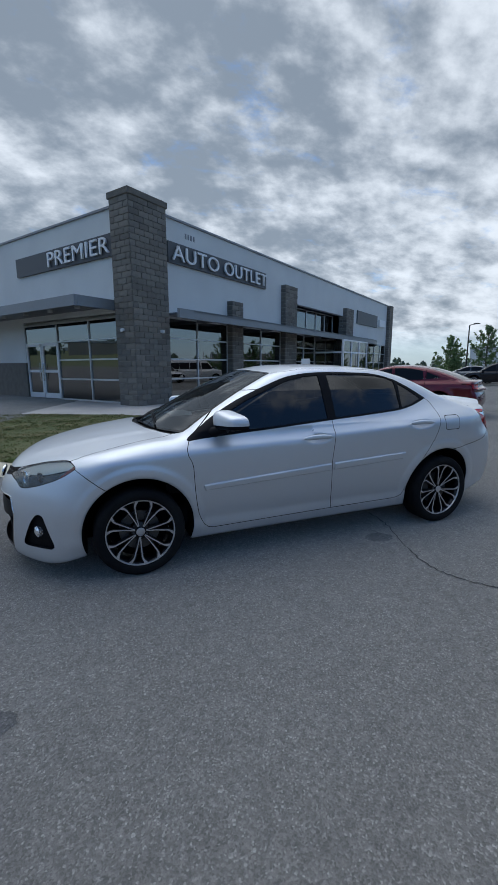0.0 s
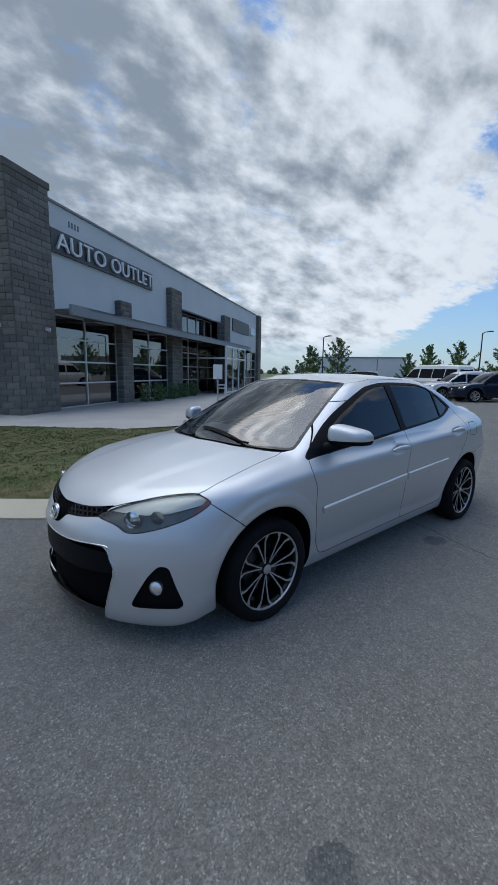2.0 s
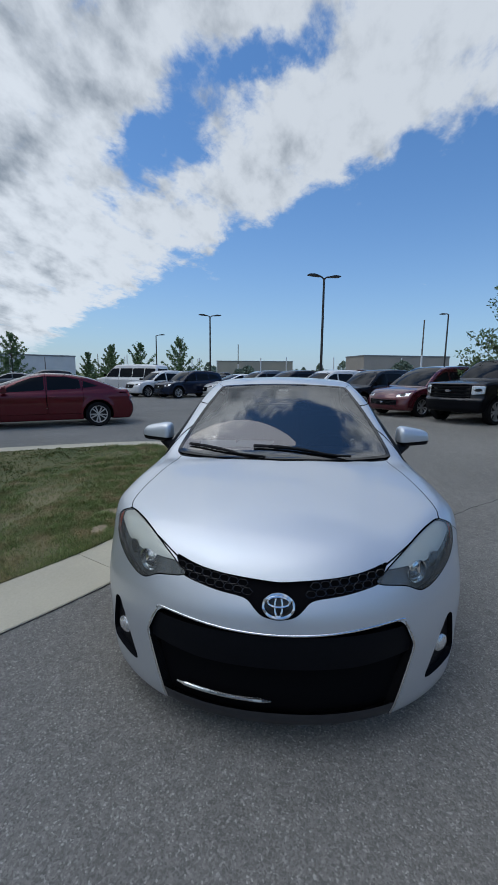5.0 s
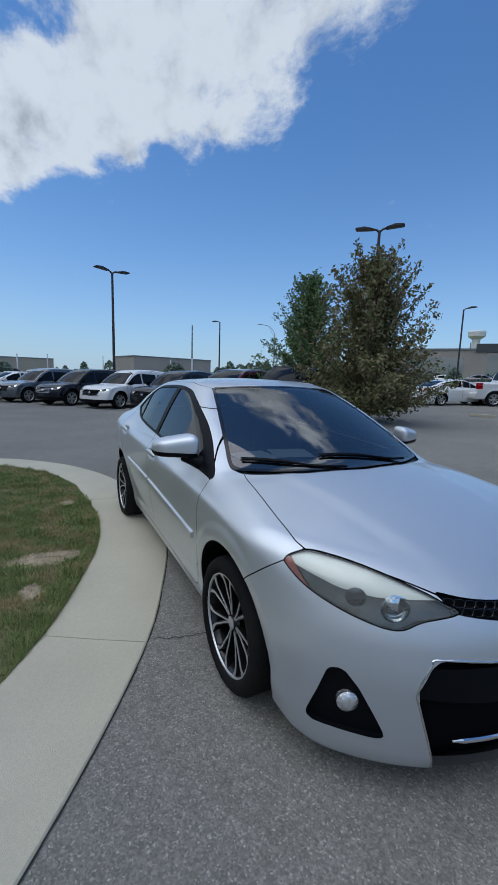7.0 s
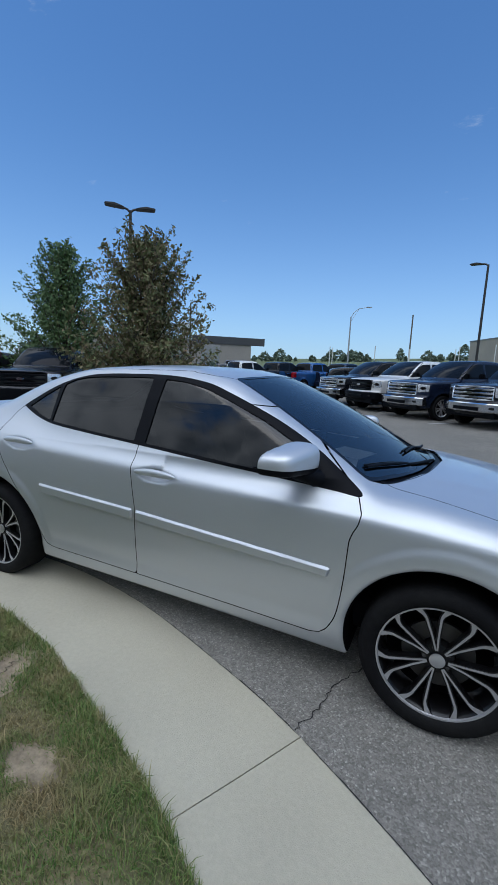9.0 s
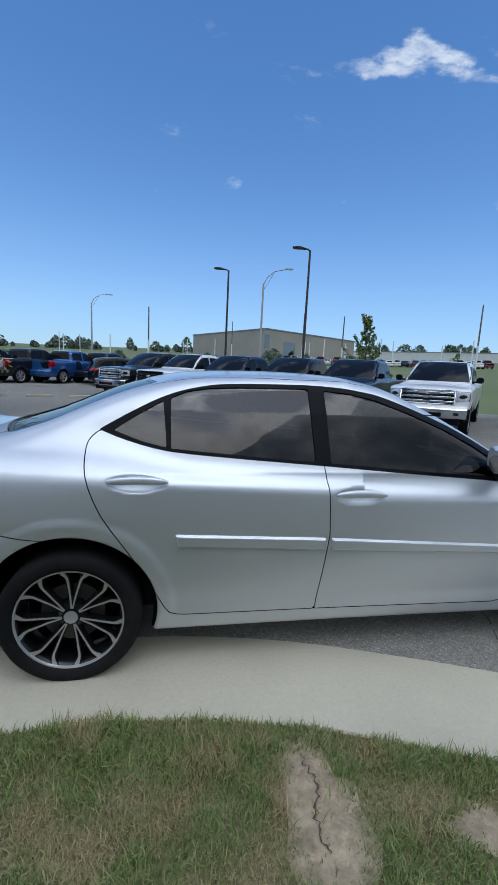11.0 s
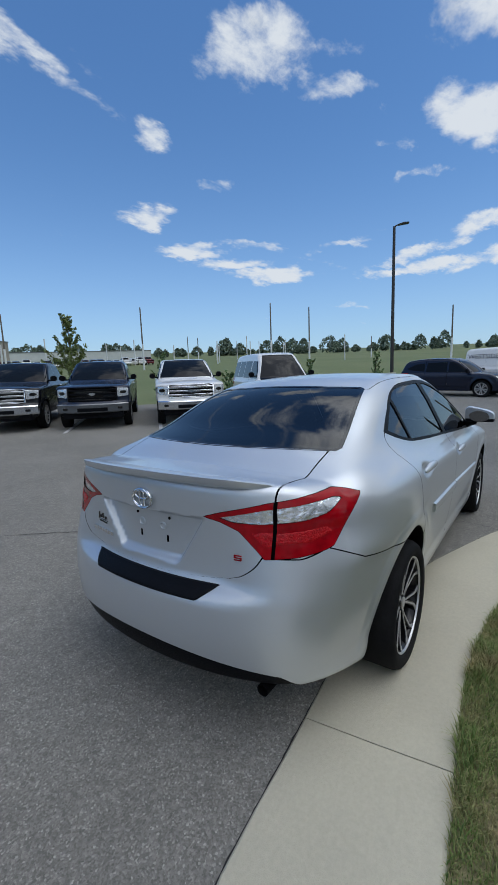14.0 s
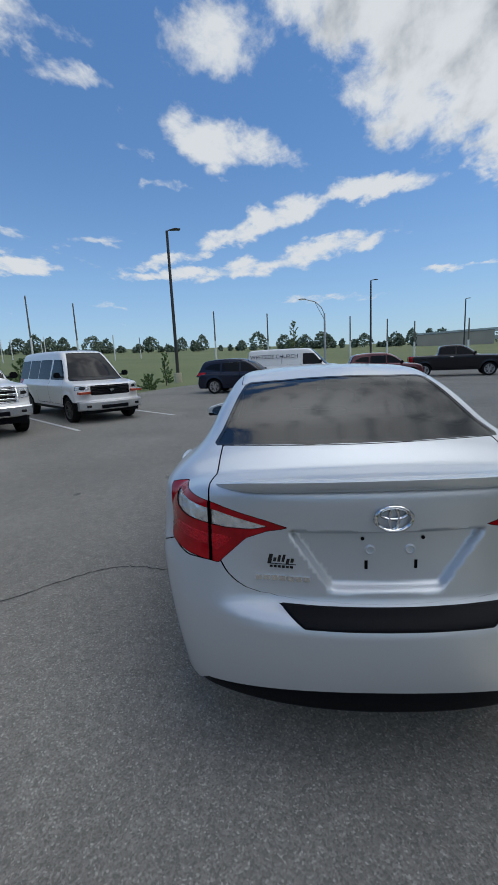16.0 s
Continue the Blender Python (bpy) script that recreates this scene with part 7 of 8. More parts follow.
def vehicle(name, kind, paint, x, y, heading, label, low="paint", grille="black_plastic", rims="alloy", h=0.05, windows=True, bumper=None):
    k = KINDS[kind]
    if kind not in CACHE:
        CACHE[kind] = vehicle_meshes(kind, h)
    o = CACHE[kind]
    v = thing(name, label, name.replace("_", " ") if name in ("van", "minivan") else ("pickup truck" if kind == "pickup" else "car"), stand(x, y, heading), "parked vehicles")
    P = M[paint]
    put_mesh("body", o["body"], P, v)
    for d in o["doors"]:
        for s in (1, -1):
            put_mesh("door", clip(d, lambda X, Y, Z: -s * Y), P, v)
    put_mesh("door_gap", inward(merged(*o["doors"]), 0.012), M["shell"], v, "dark door seam")
    put_mesh("lower_body", o["low"], M[low if low != "paint" else paint], v)
    put_mesh("wheel_well", o["wheel_well"], M["shell"], v)
    put_mesh("windscreen", calm(o["windscreen"], 3), M["car_glass"], v)
    put_mesh("rear_window", o["rear_window"], M["car_glass"], v)
    for i, g in enumerate(o["panes"]):
        for s in (1, -1):
            put_mesh("side_window" if windows or i == 0 else "side_panel", clip(g, lambda X, Y, Z: -s * Y), M["car_glass"] if windows or i == 0 else P, v)
    lamp_y = [a for a, _ in k["lamp"]]
    lamp_z = [b_ for _, b_ in k["lamp"]]
    ly, lz = 0.5 * (min(lamp_y) + max(lamp_y)), 0.5 * (min(lamp_z) + max(lamp_z))
    for s in (1, -1):
        hl = put_mesh("headlamp", inward(clip(o["head"], lambda X, Y, Z: -s * Y), 0.012), M["lens_band"], v, "clear headlamp")
        put_mesh("bulb_housing", inward(clip(clip(o["head"], lambda X, Y, Z: -s * Y), lambda X, Y, Z: np.hypot((np.abs(Y) - ly) / 0.09, (Z - lz) / 0.045) - 1), 0.004), M["gloss_black"], hl)
        put_mesh("tail_lamp", clip(o["tail"], lambda X, Y, Z: -s * Y), M["red_lens"], v, "red tail lamp")
    gr = put_mesh("grille", inward(o["grille"], 0.03), M["gloss_black"], v)
    zs = [b_ for _, b_ in k["grille"]]
    z0, z1 = min(zs), max(zs)
    wy = max(a for a, _ in k["grille"])
    nose_c = pchip(k["nose"])
    bars = 3 if kind in ("pickup", "van") else 4
    part("emblem", lathe([(0.0, 0.03), (0.8, 0.03), (1.0, 0.0)], 18, "x"), M["chrome"], gr, m=pose(k["front"] - float(nose_c(np.array([(z0 + z1) / 2]))[0]), 0, (z0 + z1) / 2) @ Matrix.Diagonal((1, 0.11 if kind == "pickup" else 0.07, 0.05, 1)))
    skin = lambda t, z: k["front"] - 0.16 * t * t - 0.16 * t ** 4 - float(nose_c(np.array([z]))[0])
    tall = kind in ("pickup", "van")
    for i in range(bars):
        z = z0 + (z1 - z0) * (i + 0.6) / (bars + 0.2)
        pts = [(skin(t, z) + 0.002, t, z) for t in np.linspace(-wy + 0.02, wy - 0.02, 9)]
        part("grille_bar", sweep(pts, 0.016, 0.026 if kind == "pickup" else 0.018 if tall else 0.011), M[grille], gr)
    if kind == "pickup":
        rim = [(t, z0) for t in np.linspace(-wy, wy, 11)] + [(t, z1) for t in np.linspace(wy, -wy, 11)] + [(-wy, z0)]
        part("grille_frame", tube([(skin(t, z) + 0.004, t, z) for t, z in rim], 0.024, 6, None, False), M[grille], gr, smooth=60)
    if bumper:
        zc = k["bumper"] - 0.10
        pts = [(k["front"] - 0.14 * t * t - 0.12 * t ** 4 + 0.01, t, zc) for t in np.linspace(-0.95 * k["w"], 0.95 * k["w"], 15)]
        fb = part("front_bumper", sweep(pts, 0.075, 0.125), M[bumper], v, smooth=30)
        part("air_intake", box(k["front"] - 0.20, k["front"] + 0.092, -0.40, 0.40, zc - 0.085, zc + 0.015, 0.01), M["black_plastic"], fb)
        for s in (1, -1):
            part("fog_lamp", box(k["front"] - 0.28, k["front"] + 0.0, s * 0.70 - 0.085, s * 0.70 + 0.085, zc - 0.04, zc + 0.03, 0.01), M["gloss_black"], fb)
        part("skid_plate", box(k["front"] - 0.45, k["front"] - 0.06, -0.80, 0.80, k["low"] - 0.05, zc - 0.02, 0.02), M["black_plastic"], v)
    mx, mz = k["mirror"]
    for s in (1, -1):
        part("door_mirror", box(mx - 0.07, mx + 0.07, s * (k["w"] + 0.07) - 0.09, s * (k["w"] + 0.07) + 0.09, mz - 0.07, mz + 0.09, 0.03, None, 2), M["black_plastic"] if kind != "saloon" else P, v, smooth=50)
        part("mirror_arm", box(mx - 0.03, mx + 0.03, min(s * (k["w"] - 0.12), s * (k["w"] + 0.04)), max(s * (k["w"] - 0.12), s * (k["w"] + 0.04)), mz - 0.06, mz - 0.02), M["black_plastic"], v)
        hx = -0.05 if kind != "van" else 0.35
        part("door_handle", box(hx - 0.30, hx - 0.12, s * k["w"] - 0.02, s * k["w"] + 0.025, k["belt"] - 0.16, k["belt"] - 0.13, 0.008), M["chrome"] if kind == "pickup" else P, v)
    for sx in (1, -1):
        for s in (1, -1):
            wheel_small(v, k, pose(sx * k["wb"] / 2, s * (k["w"] - 0.13), k["r"], 0, 15, 0 if s > 0 else 180), M[rims])
    return v


M["car_glass"] = material("parked_car_glass", (0.008, 0.010, 0.013), 0.05, 0, spec=0.14)
M["black_paint"] = material("black_car_paint", (0.009, 0.010, 0.014), 0.25, 0, coat=0.3, spec=0.3)
M["navy_paint"] = material("navy_car_paint", (0.009, 0.015, 0.034), 0.25, 0.1, coat=0.3, spec=0.3)
M["red_paint"] = material("dark_red_car_paint", (0.105, 0.002, 0.010), 0.25, 0.35, coat=0.5)
M["maroon_paint"] = material("maroon_car_paint", (0.10, 0.012, 0.02), 0.25, 0.3, coat=1.0)
M["blue_paint"] = material("blue_car_paint", (0.02, 0.10, 0.30), 0.25, 0.3, coat=1.0)
M["grey_paint"] = material("grey_car_paint", (0.12, 0.13, 0.14), 0.25, 0.4, coat=1.0)

R1 = -57.0            # heading of the cars beside the showroom
vehicle("saloon_car", "saloon", "red_paint", -7.5, -6.86, R1, "dark red saloon car parked beside the walk", h=0.04)
# row that fronts the drive
vehicle("pickup", "pickup", "black_paint", -10.7, 7.25, R1, "black pickup truck with a dark grille", low="black_plastic", rims="alloy", h=0.045)
vehicle("minivan", "minivan", "maroon_paint", -12.7, 5.6, R1, "maroon minivan with tinted windows", h=0.045)
vehicle("suv", "suv", "black_paint", -14.9, 3.9, R1, "black compact sport utility car in the row", h=0.045)
vehicle("suv", "suv", "white_paint", -16.6, 2.1, R1, "white compact sport utility car", low="black_plastic")
vehicle("suv", "suv", "black_paint", -18.7, 0.35, R1, "black sport utility car with bright grille", low="black_plastic", grille="chrome")
vehicle("suv", "suv", "grey_paint", -20.9, -1.4, R1, "grey sport utility car in the row")
vehicle("saloon_car", "saloon", "white_paint", -23.2, -3.0, R1, "white saloon car in the row")
vehicle("suv", "suv", "navy_paint", -22.3, -6.0, R1 + 15, "dark blue sport utility car across the lot")
vehicle("suv", "suv", "white_paint", -23.3, -8.2, R1 + 15, "white sport utility car across the lot")
vehicle("van", "van", "white_paint", -25.5, -11.0, R1 - 50, "white passenger van across the car park")
vehicle("suv", "suv", "black_paint", -27.0, -18.5, R1, "black sport utility car by the far trees")
vehicle("saloon_car", "saloon", "grey_paint", -29.0, -22.5, R1, "grey saloon car by the far end of the showroom")
# row of trucks with their backs to the field
R2 = 228.0
F2 = Vector((math.cos(radians(R2)), math.sin(radians(R2))))
LEFT2 = Vector((-F2.y, F2.x))
# (x, y): where the left front wheel stands
for name, kind, paint, fx, fy, label, kw in (
        ("pickup", "pickup", "black_paint", -2.35, 15.6, "black pickup truck with a chrome grille", dict(grille="chrome", bumper="chrome")),
        ("pickup", "pickup", "white_paint", -0.62, 13.95, "white pickup truck with a black grille", dict(low="black_plastic", bumper="black_plastic")),
        ("pickup", "pickup", "navy_paint", 1.08, 12.15, "dark blue pickup truck with a chrome grille", dict(grille="chrome", bumper="chrome")),
        ("pickup", "pickup", "black_paint", 3.1, 10.75, "black pickup truck with a chrome grille", dict(grille="chrome", bumper="chrome")),
        ("pickup", "pickup", "navy_paint", 4.8, 9.0, "dark blue pickup truck with a black grille", dict(low="black_plastic", bumper="grey_paint")),
        ("pickup", "pickup", "white_paint", 6.68, 7.0, "white pickup truck with a chrome grille", dict(low="black_plastic", grille="chrome", bumper="chrome")),
        ("van", "van", "white_paint", 9.4, 5.15, "white passenger van with amber corner lamps", dict(low="black_plastic", grille="black_plastic", rims="steel", bumper="galv"))):
    c = Vector((fx, fy)) - F2 * (KINDS[kind]["wb"] / 2) - LEFT2 * 0.86
    van = vehicle(name, kind, paint, c.x, c.y, R2, label, **kw)
for s in (1, -1):
    part("corner_lamp", box(2.40, 2.535, s * 0.79 - 0.17, s * 0.79 + 0.17, 0.83, 0.905, 0.01), M["amber"], van, "amber corner lamp")
# beyond, by the drive
vehicle("suv", "suv", "navy_paint", 17.4, 1.9, -101, "dark blue sport utility car seen from its side")
cv = vehicle("van", "van", "white_paint", 20.7, -0.9, -98, "white panel van with dark lettering on its side", windows=False)
vehicle("suv", "suv", "maroon_paint", 22.6, -6.3, -95, "dark maroon sport utility car by the drive")
vehicle("pickup", "pickup", "black_paint", 24.4, -11.2, -108, "black pickup truck far across the car park")
vehicle("suv", "suv", "grey_paint", 31.0, -19.0, -50, "grey sport utility car far across the car park")
# row seen from behind
for name, kind, paint, x, y, hd, label in (("pickup", "pickup", "white_paint", -11.2, 22.8, 62, "white pickup truck seen from behind"), ("pickup", "pickup", "black_paint", -9.3, 24.6, 62, "black pickup truck seen from behind"), ("pickup", "pickup", "blue_paint", -7.3, 25.6, 62, "bright blue pickup truck seen from behind"), ("pickup", "pickup", "navy_paint", -5.4, 27.0, 62, "dark blue pickup truck seen from behind"), ("suv", "suv", "black_paint", -3.6, 23.6, 20, "black sport utility car seen from its side"), ("saloon_car", "saloon", "white_paint", -13.2, 20.0, 75, "white saloon car seen from behind")):
    vehicle(name, kind, paint, x, y, hd, label)

# lettering on the panel van: dark bars and two words
def side_word(word, size, m, parent):
    cu = bpy.data.curves.new("lettering", "FONT")
    cu.body, cu.size, cu.extrude = word, size, 0.002
    ob = bpy.data.objects.new("lettering", cu)
    scene.collection.objects.link(ob)
    bpy.context.view_layer.update()
    me = bpy.data.meshes.new_from_object(ob)
    bpy.data.objects.remove(ob)
    me.materials.clear()
    me.materials.append(M["navy_paint"])
    return put("lettering", me, parent, "dark side lettering", m)


side_word("WESTSIDE CHURCH", 0.30, pose(-2.6, -0.885, 1.58, 78, 0, 0), cv)

# ---------------------------------------------------------------- lamps and poles
def street_lamp(x, y, h, heads, turn, pole="pole", base=True, label="tall dark bronze car park lamp", size=1.0):
    o = thing("street_lamp", label, "street lamp", stand(x, y, turn, False), "car park lamps")
    h -= o.location.z
    if base:
        part("base", lathe([(0.30, 0.0), (0.30, 0.72), (0.27, 0.75), (0.0, 0.75)], 20, "z"), M["concrete"], o, "round concrete footing", smooth=40)
    part("pole", tube([(0, 0, 0), (0, 0, h - 0.12)], [0.085 * size, 0.06 * size], 10), M[pole], o, smooth=60)
    for s in ((1, -1) if heads == 2 else (1,)):
        hd = part("arm", tube([(0, 0, h - 0.2), (s * 0.12, 0, h - 0.08), (s * 0.3, 0, h - 0.03)], 0.045, 8), M[pole], o, smooth=60)
        part("lamp_head", prism([(0.22, -0.06), (0.30, -0.02), (0.62, 0.07), (0.98, 0.045), (1.02, 0.0), (0.95, -0.03), (0.3, -0.07)], -0.17, 0.17, "y", None, 0.02), M[pole], hd, "flat shoebox lamp head", m=pose(0, 0, h, 0, 0, 0 if s > 0 else 180), smooth=40)
    return o


def arm_lamp(x, y, h, turn):
    o = thing("street_lamp", "galvanised street lamp with a long curved arm", "street lamp", stand(x, y, turn, False), "road lamps")
    h -= o.location.z
    part("pole", tube([(0, 0, 0), (0, 0, h - 1.2)], [0.12, 0.075], 10), M["galv"], o, smooth=60)
    part("arm", tube([(0, 0, h - 1.3), (0.3, 0, h - 0.7), (0.9, 0, h - 0.2), (1.9, 0, h)], 0.04, 8), M["galv"], o, smooth=60)
    part("strut", tube([(0, 0, h - 1.8), (0.9, 0, h - 0.28)], 0.025, 6), M["galv"], o)
    part("lamp_head", prism([(1.8, -0.03), (1.9, 0.06), (2.4, 0.05), (2.5, -0.02), (2.3, -0.06)], -0.12, 0.12, "y"), M["galv"], o, m=pose(0, 0, h))
    return o


street_lamp(-21.45, 2.2, 7.1, 2, 110)
street_lamp(-33.8, -6.65, 6.65, 2, 110)
street_lamp(-44.4, -14.9, 5.95, 1, 110)
street_lamp(-37.2, -30.1, 5.85, 1, 110)
street_lamp(-36.1, 14.7, 7.1, 1, 200)
street_lamp(-11.3, 11.65, 8.0, 2, 42)
street_lamp(6.55, 21.1, 8.75, 1, 160)
street_lamp(2.6, 26.4, 8.5, 1, 160)
street_lamp(28.6, 8.0, 11.9, 1, -70, size=1.6)
street_lamp(53.0, -12.2, 12.0, 1, -70, size=1.6)
street_lamp(-21.0, 30.6, 7.9, 1, 20)
street_lamp(75.4, -33.8, 12.0, 1, -70, size=1.6)
arm_lamp(6.6, 34.0, 10.6, -20)
arm_lamp(35.5, -4.2, 7.3, 110)
arm_lamp(-10.8, 51.4, 10.4, 20)
arm_lamp(-49.1, 28.6, 9.2, 240)
# slim poles beyond the lots: place and the height of the top
for x, y, top in ((21.5, 69.2, 12.8), (27.9, 66.7, 12.4), (45.6, 55.5, 14.0), (60.3, 38.5, 14.3), (63.7, 32.7, 13.3), (70.6, 10.9, 11.7), (71.4, 1.6, 10.9), (70.5, -12.6, 9.5), (69.1, -18.5, 8.6), (67.9, -22.6, 7.9), (65.1, -30.0, 7.6), (-5.3, 72.4, 12.3), (-67.8, 22.7, 10.5),
                  (85.9, 79.0, 13.1), (110.3, 37.5, 11.5), (84.2, 81.3, 13.6), (-115.6, -13.1, 9.9), (-99.4, -61.4, 5.4), (-105.4, -50.0, 6.6), (-66.8, 96.1, 12.3), (15.2, 116.3, 16.4)):
    up = thing("utility_pole", "slim dark pole with a pale lower half", "pole", stand(x, y, 0, False), "utility poles")
    h = top - up.location.z
    part("pole", tube([(0, 0, -0.1), (0, 0, h)], [0.15, 0.10], 8), M["pole_wood"], up)
    part("sleeve", tube([(0, 0, -0.1), (0, 0, h * 0.42)], [0.165, 0.15], 8), M["letter"], up, "pale sleeve round the foot")
rp = random.Random(21)
for i in range(44):
    az = radians(rp.uniform(20, 105) if i < 28 else rp.uniform(125, 205))
    d = rp.uniform(95, 150)
    up = thing("lamp_post", "slim white lamp post far across the lots", "lamp post", stand(d * math.cos(az), d * math.sin(az), 0, False), "far lamp posts")
    part("post", tube([(0, 0, -0.1), (0, 0, rp.uniform(4.5, 6.5))], 0.13, 6), M["letter"], up)

# white line marks between bays
for i, (x, y) in enumerate(((7.0, 5.9), (5.0, 7.8), (3.2, 9.6), (9.6, 4.1), (1.3, 11.4))):
    lm = part("bay_line", box(-2.6, 2.6, -0.05, 0.05, 0.0, 0.004), M["line_paint"], m=stand(x, y, R2) @ pose(-1.9, 0, 0.006))
    tagged(lm, "worn white painted bay line", "road marking", kind="structure")
for x, y in ((-6.0, 14.6), (-4.5, 14.7), (-7.6, 14.4)):
    st = part("wheel_stop", prism([(-0.5, 0), (0.5, 0), (0.46, 0.10), (-0.46, 0.10)], -0.08, 0.08, "y", None, 0.01), M["concrete"], m=stand(x, y, 15))
    tagged(st, "low concrete wheel stop on the asphalt", "wheel stop", group="wheel stops")

# ---------------------------------------------------------------- trees and distance
def leaves(n, fn, size, seed):
    r = np.random.default_rng(seed)
    C = fn(r, n)
    a = r.normal(size=(n, 3))
    a /= np.linalg.norm(a, axis=1)[:, None]
    b = np.cross(a, r.normal(size=(n, 3)))
    b /= np.linalg.norm(b, axis=1)[:, None]
    s = size * r.uniform(0.6, 1.3, n)[:, None]
    P = np.stack([C - a * s, C + b * s * 0.5, C + a * s, C - b * s * 0.5], 1).reshape(-1, 3)
    return P, (np.arange(n)[:, None] * 4 + np.arange(4)[None])


def tree(name, x, y, h, rad, seed, mat, label, n=2600, leaf=0.09, bottom=0.22, cone=0.6, group="car park trees"):
    o = thing(name, label, "tree", stand(x, y, seed * 47.0, False), group)
    rnd = random.Random(seed)
    tr = tube([(0, 0, -0.05), (0.03, 0.02, h * 0.3), (0.0, 0.05, h * 0.62), (0.02, 0.0, h * 0.93)], [0.02 * h, 0.016 * h, 0.009 * h, 0.003 * h], 8)
    clumps = []
    nb_ = max(14, int(n / 170))
    for i in range(nb_):
        t = (i + rnd.uniform(0, 1)) / nb_
        z = h * (bottom + (0.93 - bottom) * t)
        r_ = rad * (1 - 0.88 * t) ** cone * min(1.0, (t + 0.25) / 0.35) * rnd.choice((0.55, 0.7, 0.85, 1.0, 1.18))
        a = i * 2.4 + rnd.uniform(-0.6, 0.6)
        base = Vector((0, 0, max(h * 0.10, z - 0.60 * r_ - 0.05)))
        tip = Vector((r_ * math.cos(a), r_ * math.sin(a), z + (0.10 + 0.45 * t) * r_ + 0.03 * h * t))
        mid = base.lerp(tip, 0.5) + Vector((0, 0, -0.08 * r_))
        tr = tube([base, mid, tip], [0.006 * h, 0.0035 * h, 0.001 * h], 5, tr, False)
        for q in (0.3, 0.48, 0.6, 0.7, 0.8, 0.9, 1.0, 1.06):
            fan = 0.30 * (1.15 - q)
            side = Vector((-math.sin(a), math.cos(a), 0)) * rnd.uniform(-fan, fan) * r_ + Vector((0, 0, rnd.uniform(-0.5, 0.6) * fan * r_))
            clumps.append(((base.lerp(mid, q * 2) if q < 0.5 else mid.lerp(tip, q * 2 - 1)) + side, (0.022 * rad + 0.060 * r_) * (1.35 - 0.8 * q)))
    for j in range(3):
        lean = Vector((math.cos(2.1 * j + seed), math.sin(2.1 * j + seed), 0)) * 0.05 * h
        for q in (0.3, 0.6, 0.85, 1.0):
            clumps.append((Vector((0, 0, h * (0.86 + (0.15 - 0.03 * j) * q))) + lean * q, 0.038 * rad))
    clumps.append((Vector((0, 0, h * 0.97)), 0.05 * rad))
    part("trunk", tr, M["bark"], o, smooth=60)
    C = np.array([c for c, _ in clumps])
    S = np.array([s for _, s in clumps])

    def scatter(r, n_):
        k = r.choice(len(C), n_, p=S ** 1.7 / (S ** 1.7).sum())
        return C[k] + r.normal(size=(n_, 3)) * S[k][:, None] * np.array([1, 1, 0.75])
    P, F = leaves(n, scatter, leaf, seed)
    me = bpy.data.meshes.new("crown")
    me.from_pydata(P.tolist(), [], F.tolist())
    me.materials.append(mat)
    put("crown", me, o, "uneven leafy crown")
    return o


tree("tree", -7.6, 8.2, 5.5, 2.3, 3, M["leaf_rust"], "young maple with rust-tinged leaves", 34000, 0.062, 0.08, 0.62)
tree("tree", -11.9, 8.7, 5.8, 2.25, 8, M["leaf_green"], "young green tree with a conical crown", 32000, 0.06, 0.05, 0.8)
tree("tree", 10.0, 20.2, 4.6, 1.7, 5, M["leaf_light"], "thin sapling with sparse pale leaves", 4200, 0.085, 0.15, 0.8)
tree("tree", 66.5, -2.7, 6.4, 1.9, 12, M["leaf_light"], "slender sapling with sparse pale leaves", 2600, 0.09, 0.2, 0.9)
for i, (x, y, h, r) in enumerate(((-38.6, -28.8, 5.3, 1.7), (-33.6, -29.0, 4.2, 1.4), (-42.8, -19.6, 4.4, 1.4), (-43.5, -16.5, 4.6, 1.6), (-44.6, -12.2, 5.2, 1.7), (-52, -27, 4.0, 1.2), (-50, -23, 4.0, 1.1))):
    tree("tree", x, y, 1.05 * h, 1.6 * r, 20 + i, M["leaf_green"], "small broad car park tree", 5500, 0.11, 0.06, 0.85)
for i, (x, y, h, r) in enumerate(((13.5, 11.6, 1.3, 0.8), (15.5, 10.2, 0.9, 0.6), (18.5, 8.5, 0.8, 0.5), (21.0, 8.0, 0.9, 0.6), (12.5, 15.5, 2.4, 0.8), (19.0, 10.0, 1.9, 0.6), (25, 8, 2.2, 0.7), (16.5, 13, 2.0, 0.7))):
    tree("shrub", x, y, h, r, 40 + i, M["leaf_green"], "leafy shrub at the edge of the field", 700, 0.09, 0.05, 0.4, "field shrubs")
for i in range(9):
    p = BLD @ Vector((7.0 + 0.75 * i, -0.35 - 0.2 * (i % 2), 0))
    tree("shrub", p.x, p.y, 0.75, 0.42, 60 + i, M["leaf_green"], "low clipped dark shrub before the showroom", 500, 0.06, 0.03, 0.35, "showroom shrubs")

